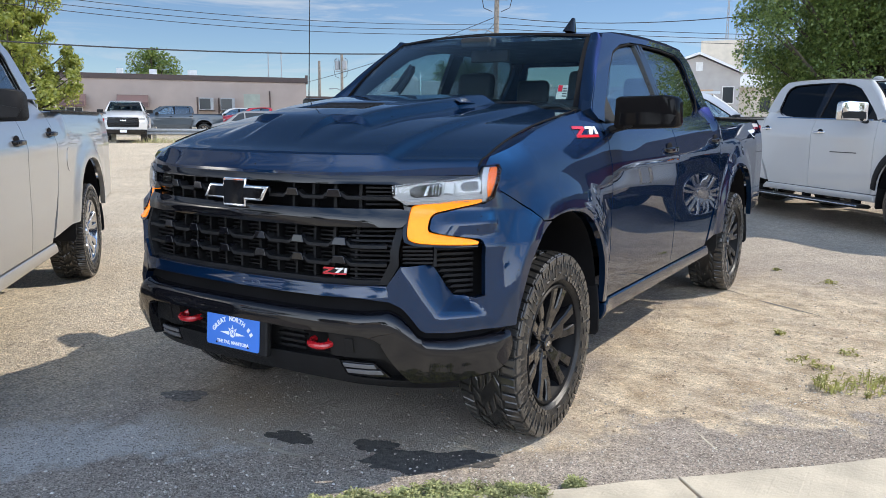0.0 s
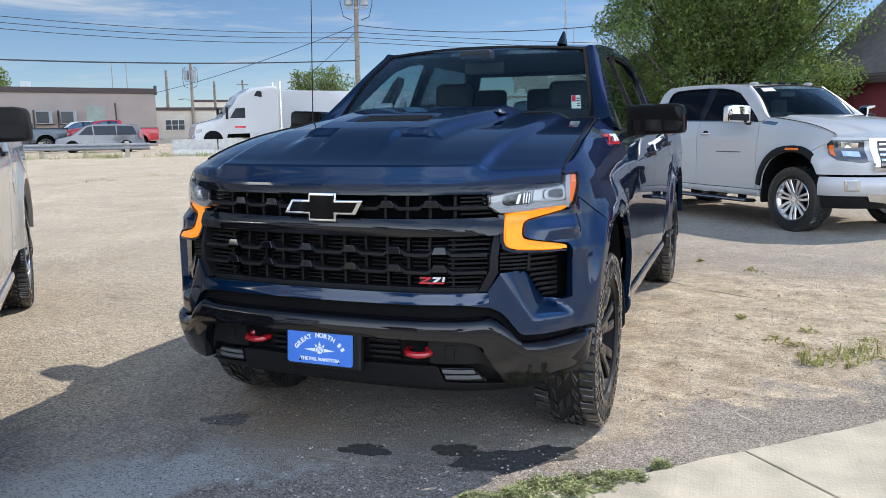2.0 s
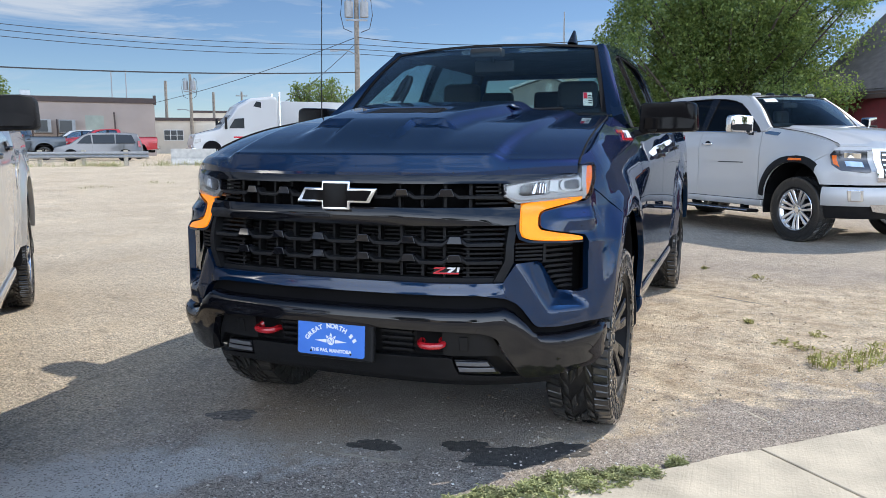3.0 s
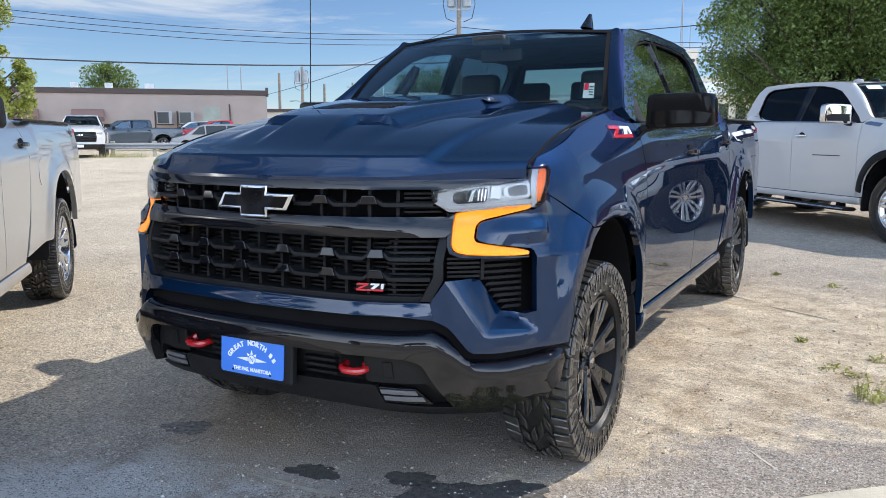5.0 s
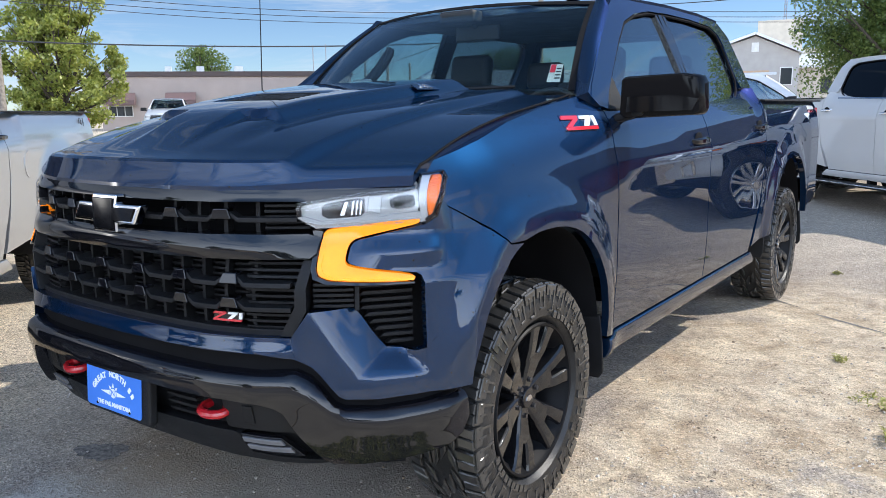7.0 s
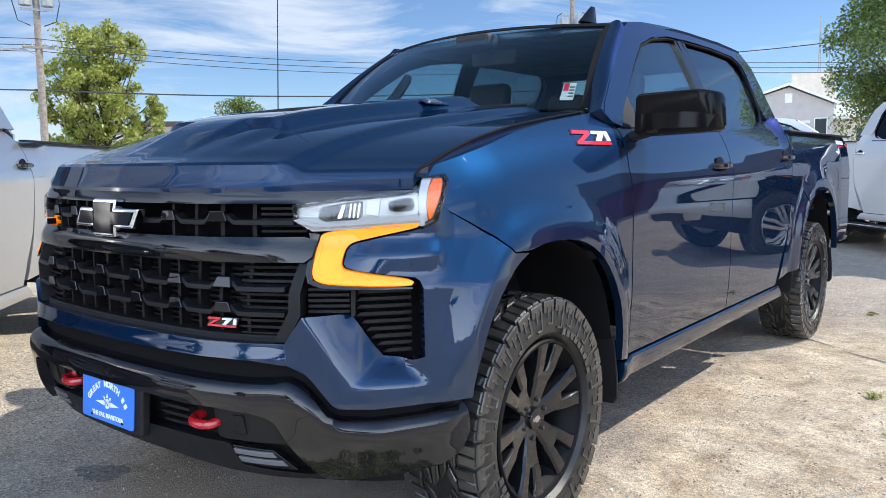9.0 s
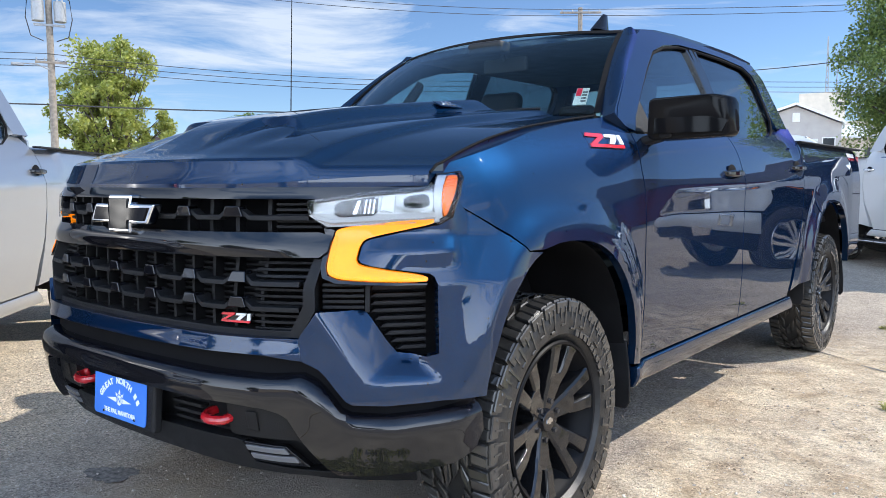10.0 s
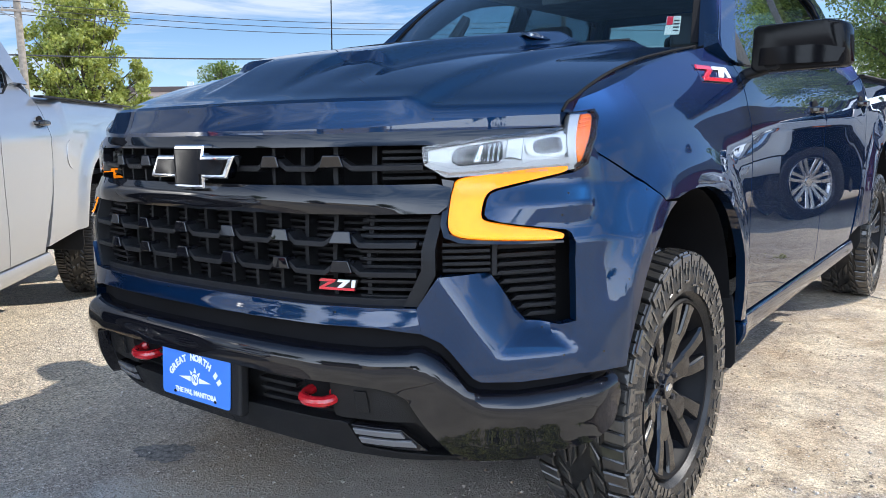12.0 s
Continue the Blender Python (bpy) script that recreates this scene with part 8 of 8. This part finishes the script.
def minivan(label, m, body):
    """A minivan: body by a side outline with rounded flanks, glass, lamps and wheels."""
    root = thing("minivan", label, "minivan", "", m)
    outl = [(-0.95, 0.38), (-0.98, 0.62), (-0.85, 0.86), (-0.05, 1.05), (0.75, 1.62), (1.2, 1.74), (3.2, 1.76), (3.85, 1.68), (4.1, 1.05), (4.14, 0.45), (4.0, 0.32), (-0.8, 0.30)]
    rings, vs, fs = [], [], []
    n = len(outl)
    for k, (x, f) in enumerate(((-1.0, 0.90), (-0.96, 0.97), (-0.86, 1.0), (0.86, 1.0), (0.96, 0.97), (1.0, 0.90))):
        for y, z in outl:
            t = max(0, z - 1.0) / 0.75
            vs.append(((x - math.copysign(0.22 * t * abs(x), x)) * 0.99, 1.58 + (y - 1.58) * (f * 0.3 + 0.7), 0.30 + (z - 0.30) * (0.9 * 1 + 0.1 * f)))
    for k in range(5):
        for j in range(n):
            fs.append((k * n + j, k * n + (j + 1) % n, (k + 1) * n + (j + 1) % n, (k + 1) * n + j))
    fs += [list(range(n))[::-1], [5 * n + j for j in range(n)]]
    link_mesh("body", vs, fs, body, root, 0.03, True, 45)
    for s in (1, -1):
        fn = lambda y, z, o: (s * (1.0 - 0.22 * max(0, z - 1.0) / 0.75 - 0.012 + o), y, z)
        for pts in ([(0.35, 1.08), (0.85, 1.55), (1.15, 1.62), (1.2, 1.08)], [(1.28, 1.08), (1.24, 1.62), (2.5, 1.64), (2.5, 1.08)], [(2.58, 1.08), (2.58, 1.64), (3.5, 1.60), (3.72, 1.10)]):
            panel("side_glass", pts, fn, PANE, root, 0.01, (0.3, 0.15), 0.010, 0.003)
        panel("tail_lamp", [(3.86, 0.85), (4.02, 0.85), (3.95, 1.25), (3.82, 1.25)], fn, RED_LENS, root, 0.03, (0, 0), 0.008, 0.005)
        panel("door_seam", [(1.235, 0.45), (1.245, 0.45), (1.245, 1.05), (1.235, 1.05)], fn, PLASTIC, root, 0.004, (0, 0.2), 0.004, 0)
        for y in (0.0, 3.08):
            wheel(root, (s * 0.86, y, 0.33), s, ALLOY, "star", 0.33, 0.215, 0, 0.105)
            bm = bmesh.new()
            rod(bm, (s * 0.80, y, 0.36), (s * 0.992, y, 0.36), 0.39, 0.39, 28)
            part("wheel_arch", bm, DARK, root)
    panel("windscreen", [(-0.75, 0.0), (0.75, 0.0), (0.62, 1.0), (-0.62, 1.0)], lambda x, q, o: (x, 0.02 + 0.75 * q, 1.08 + 0.52 * q + o), PANE, root, 0.01, (0.3, 0.3), 0.012, 0)
    return root


minivan("silver minivan parked behind the guard rail", at(-46.3, 51.0, -46) @ Matrix.Rotation(radians(180 + 90 + 92), 4, "Z") @ Matrix.Scale(0.95, 4), VAN_GREY)


def semi(label, m):
    """A white highway tractor with a sleeper, built side on, with wheels, glass, grille and tanks."""
    root = thing("truck_tractor", label, "truck", "", m)
    outl = [(-1.35, 0.55), (-1.45, 1.0), (-1.30, 1.55), (0.25, 1.95), (0.95, 2.75), (1.35, 3.35), (2.2, 3.85), (3.6, 4.02), (3.9, 3.95), (3.9, 1.05), (0.6, 0.95), (0.55, 0.55)]
    vs, fs = [], []
    n = len(outl)
    for x, f in ((-1.18, 0.96), (-1.05, 1.0), (1.05, 1.0), (1.18, 0.96)):
        for y, z in outl:
            hood = 0.10 if y < 0.3 else 0
            vs.append(((x - math.copysign(hood, x)), y, 0.55 + (z - 0.55) * f))
    for k in range(3):
        for j in range(n):
            fs.append((k * n + j, k * n + (j + 1) % n, (k + 1) * n + (j + 1) % n, (k + 1) * n + j))
    fs += [list(range(n))[::-1], [3 * n + j for j in range(n)]]
    link_mesh("cab", vs, fs, WHITE, root, 0.06, True, 40)
    for s in (1, -1):
        fn = lambda y, z, o: (s * (1.18 + o), y, z)
        panel("door_glass", [(0.78, 1.95), (1.15, 2.55), (1.75, 2.60), (1.75, 1.95)], fn, PANE, root, 0.01, (0, 0), 0.008, 0.004)
        panel("sleeper_glass", [(2.35, 3.35), (2.85, 3.25), (2.85, 3.62), (2.55, 3.66)], fn, PANE, root, 0.01, (0, 0), 0.008, 0.004)
        panel("door_lettering", [(1.05, 1.34), (1.75, 1.34), (1.75, 1.44), (1.05, 1.44)], fn, BADGE_RED, root, 0.004, (0, 0), 0.004, 0)
        panel("side_fairing", [(2.0, 0.35), (3.9, 0.35), (3.9, 1.05), (2.0, 1.0)], fn, WHITE, root, 0.04, (0, 0), 0.0, 0.01)
        bm = bmesh.new()
        box(bm, (s * 1.42, 0.55, 2.25), (0.10, 0.16, 0.75))
        part("wing_mirror", bm, PLASTIC, root, "", 0.03)
        for y in (-0.30, 5.0, 6.35):
            wheel(root, (s * 1.02, y, 0.51), s, ALLOY, "star", 0.51, 0.30, 0, 0.14)
        bm = bmesh.new()
        rod(bm, (s * 1.0, -0.30, 0.58), (s * 1.175, -0.30, 0.58), 0.60, 0.60, 28)
        part("wheel_arch", bm, DARK, root)
        panel("head_lamp", [(-1.36, 1.0), (-0.95, 1.1), (-0.95, 1.3), (-1.32, 1.25)], lambda y, z, o: (s * (1.10 + o), y, z), REFLECTOR, root, 0.03, (0, 0), 0.0, 0.01)
        bm = bmesh.new()
        rod(bm, (s * 0.9, 4.15, 0.9), (s * 0.9, 4.15, 4.3), 0.09, 0.09, 12)
        part("exhaust_stack", bm, CHROME, root)
    panel("windscreen", [(-0.98, 2.0), (0.98, 2.0), (0.90, 2.78), (-0.90, 2.78)], lambda x, z, o: (x, 0.30 + (z - 1.97) * 0.86 - o, z + 0.02), PANE, root, 0.01, (0, 0), 0.02, 0.004)
    panel("grille", [(-0.5, 0.75), (0.5, 0.75), (0.45, 1.50), (-0.45, 1.50)], lambda x, z, o: (x, -1.43 + 0.15 * (z - 0.75) - o, z), CHROME, root, 0.03, (0, 0), 0.02, 0.02)
    bm = bmesh.new()
    box(bm, (0, -1.40, 0.52), (2.2, 0.3, 0.42))
    part("bumper", bm, CHROME, root, "", 0.05)
    bm = bmesh.new()
    box(bm, (0, 4.0, 0.85), (0.9, 6.5, 0.28))
    part("chassis", bm, DARK, root)
    return root


semi("white highway truck tractor with a raised roof sleeper", at(-37.2, 54.0, -42) @ Matrix.Scale(1.03, 4))
tr = thing("box_trailer", "white refrigerated box trailer", "trailer", "", at(-31.2, 60.0, -46))
bm = bmesh.new()
box(bm, (0, 3.0, 2.65), (2.55, 11.0, 2.8))
part("box", bm, WHITE, tr, "", 0.04)
bm = bmesh.new()
box(bm, (0, -2.75, 3.0), (1.9, 0.6, 1.9))
ru = part("cooling_unit", bm, OFF_WHITE, tr, "white cooling unit with dark grilles", 0.08)
for k in range(6):
    bm = bmesh.new()
    box(bm, (0, -3.06, 2.45 + 0.2 * k), (1.4, 0.03, 0.12))
    part("grille", bm, PANE, ru)
for s in (1, -1):
    bm = bmesh.new()
    rod(bm, (s * 0.85, -1.2, -0.1), (s * 0.85, -1.2, 1.3), 0.06, n=8)
    part("landing_leg", bm, STEEL, tr)
for s in (1, -1):
    for y in (6.4, 7.7):
        wheel(tr, (s * 1.0, y, 0.51), s, ALLOY, "star", 0.51, 0.30, 0, 0.14)
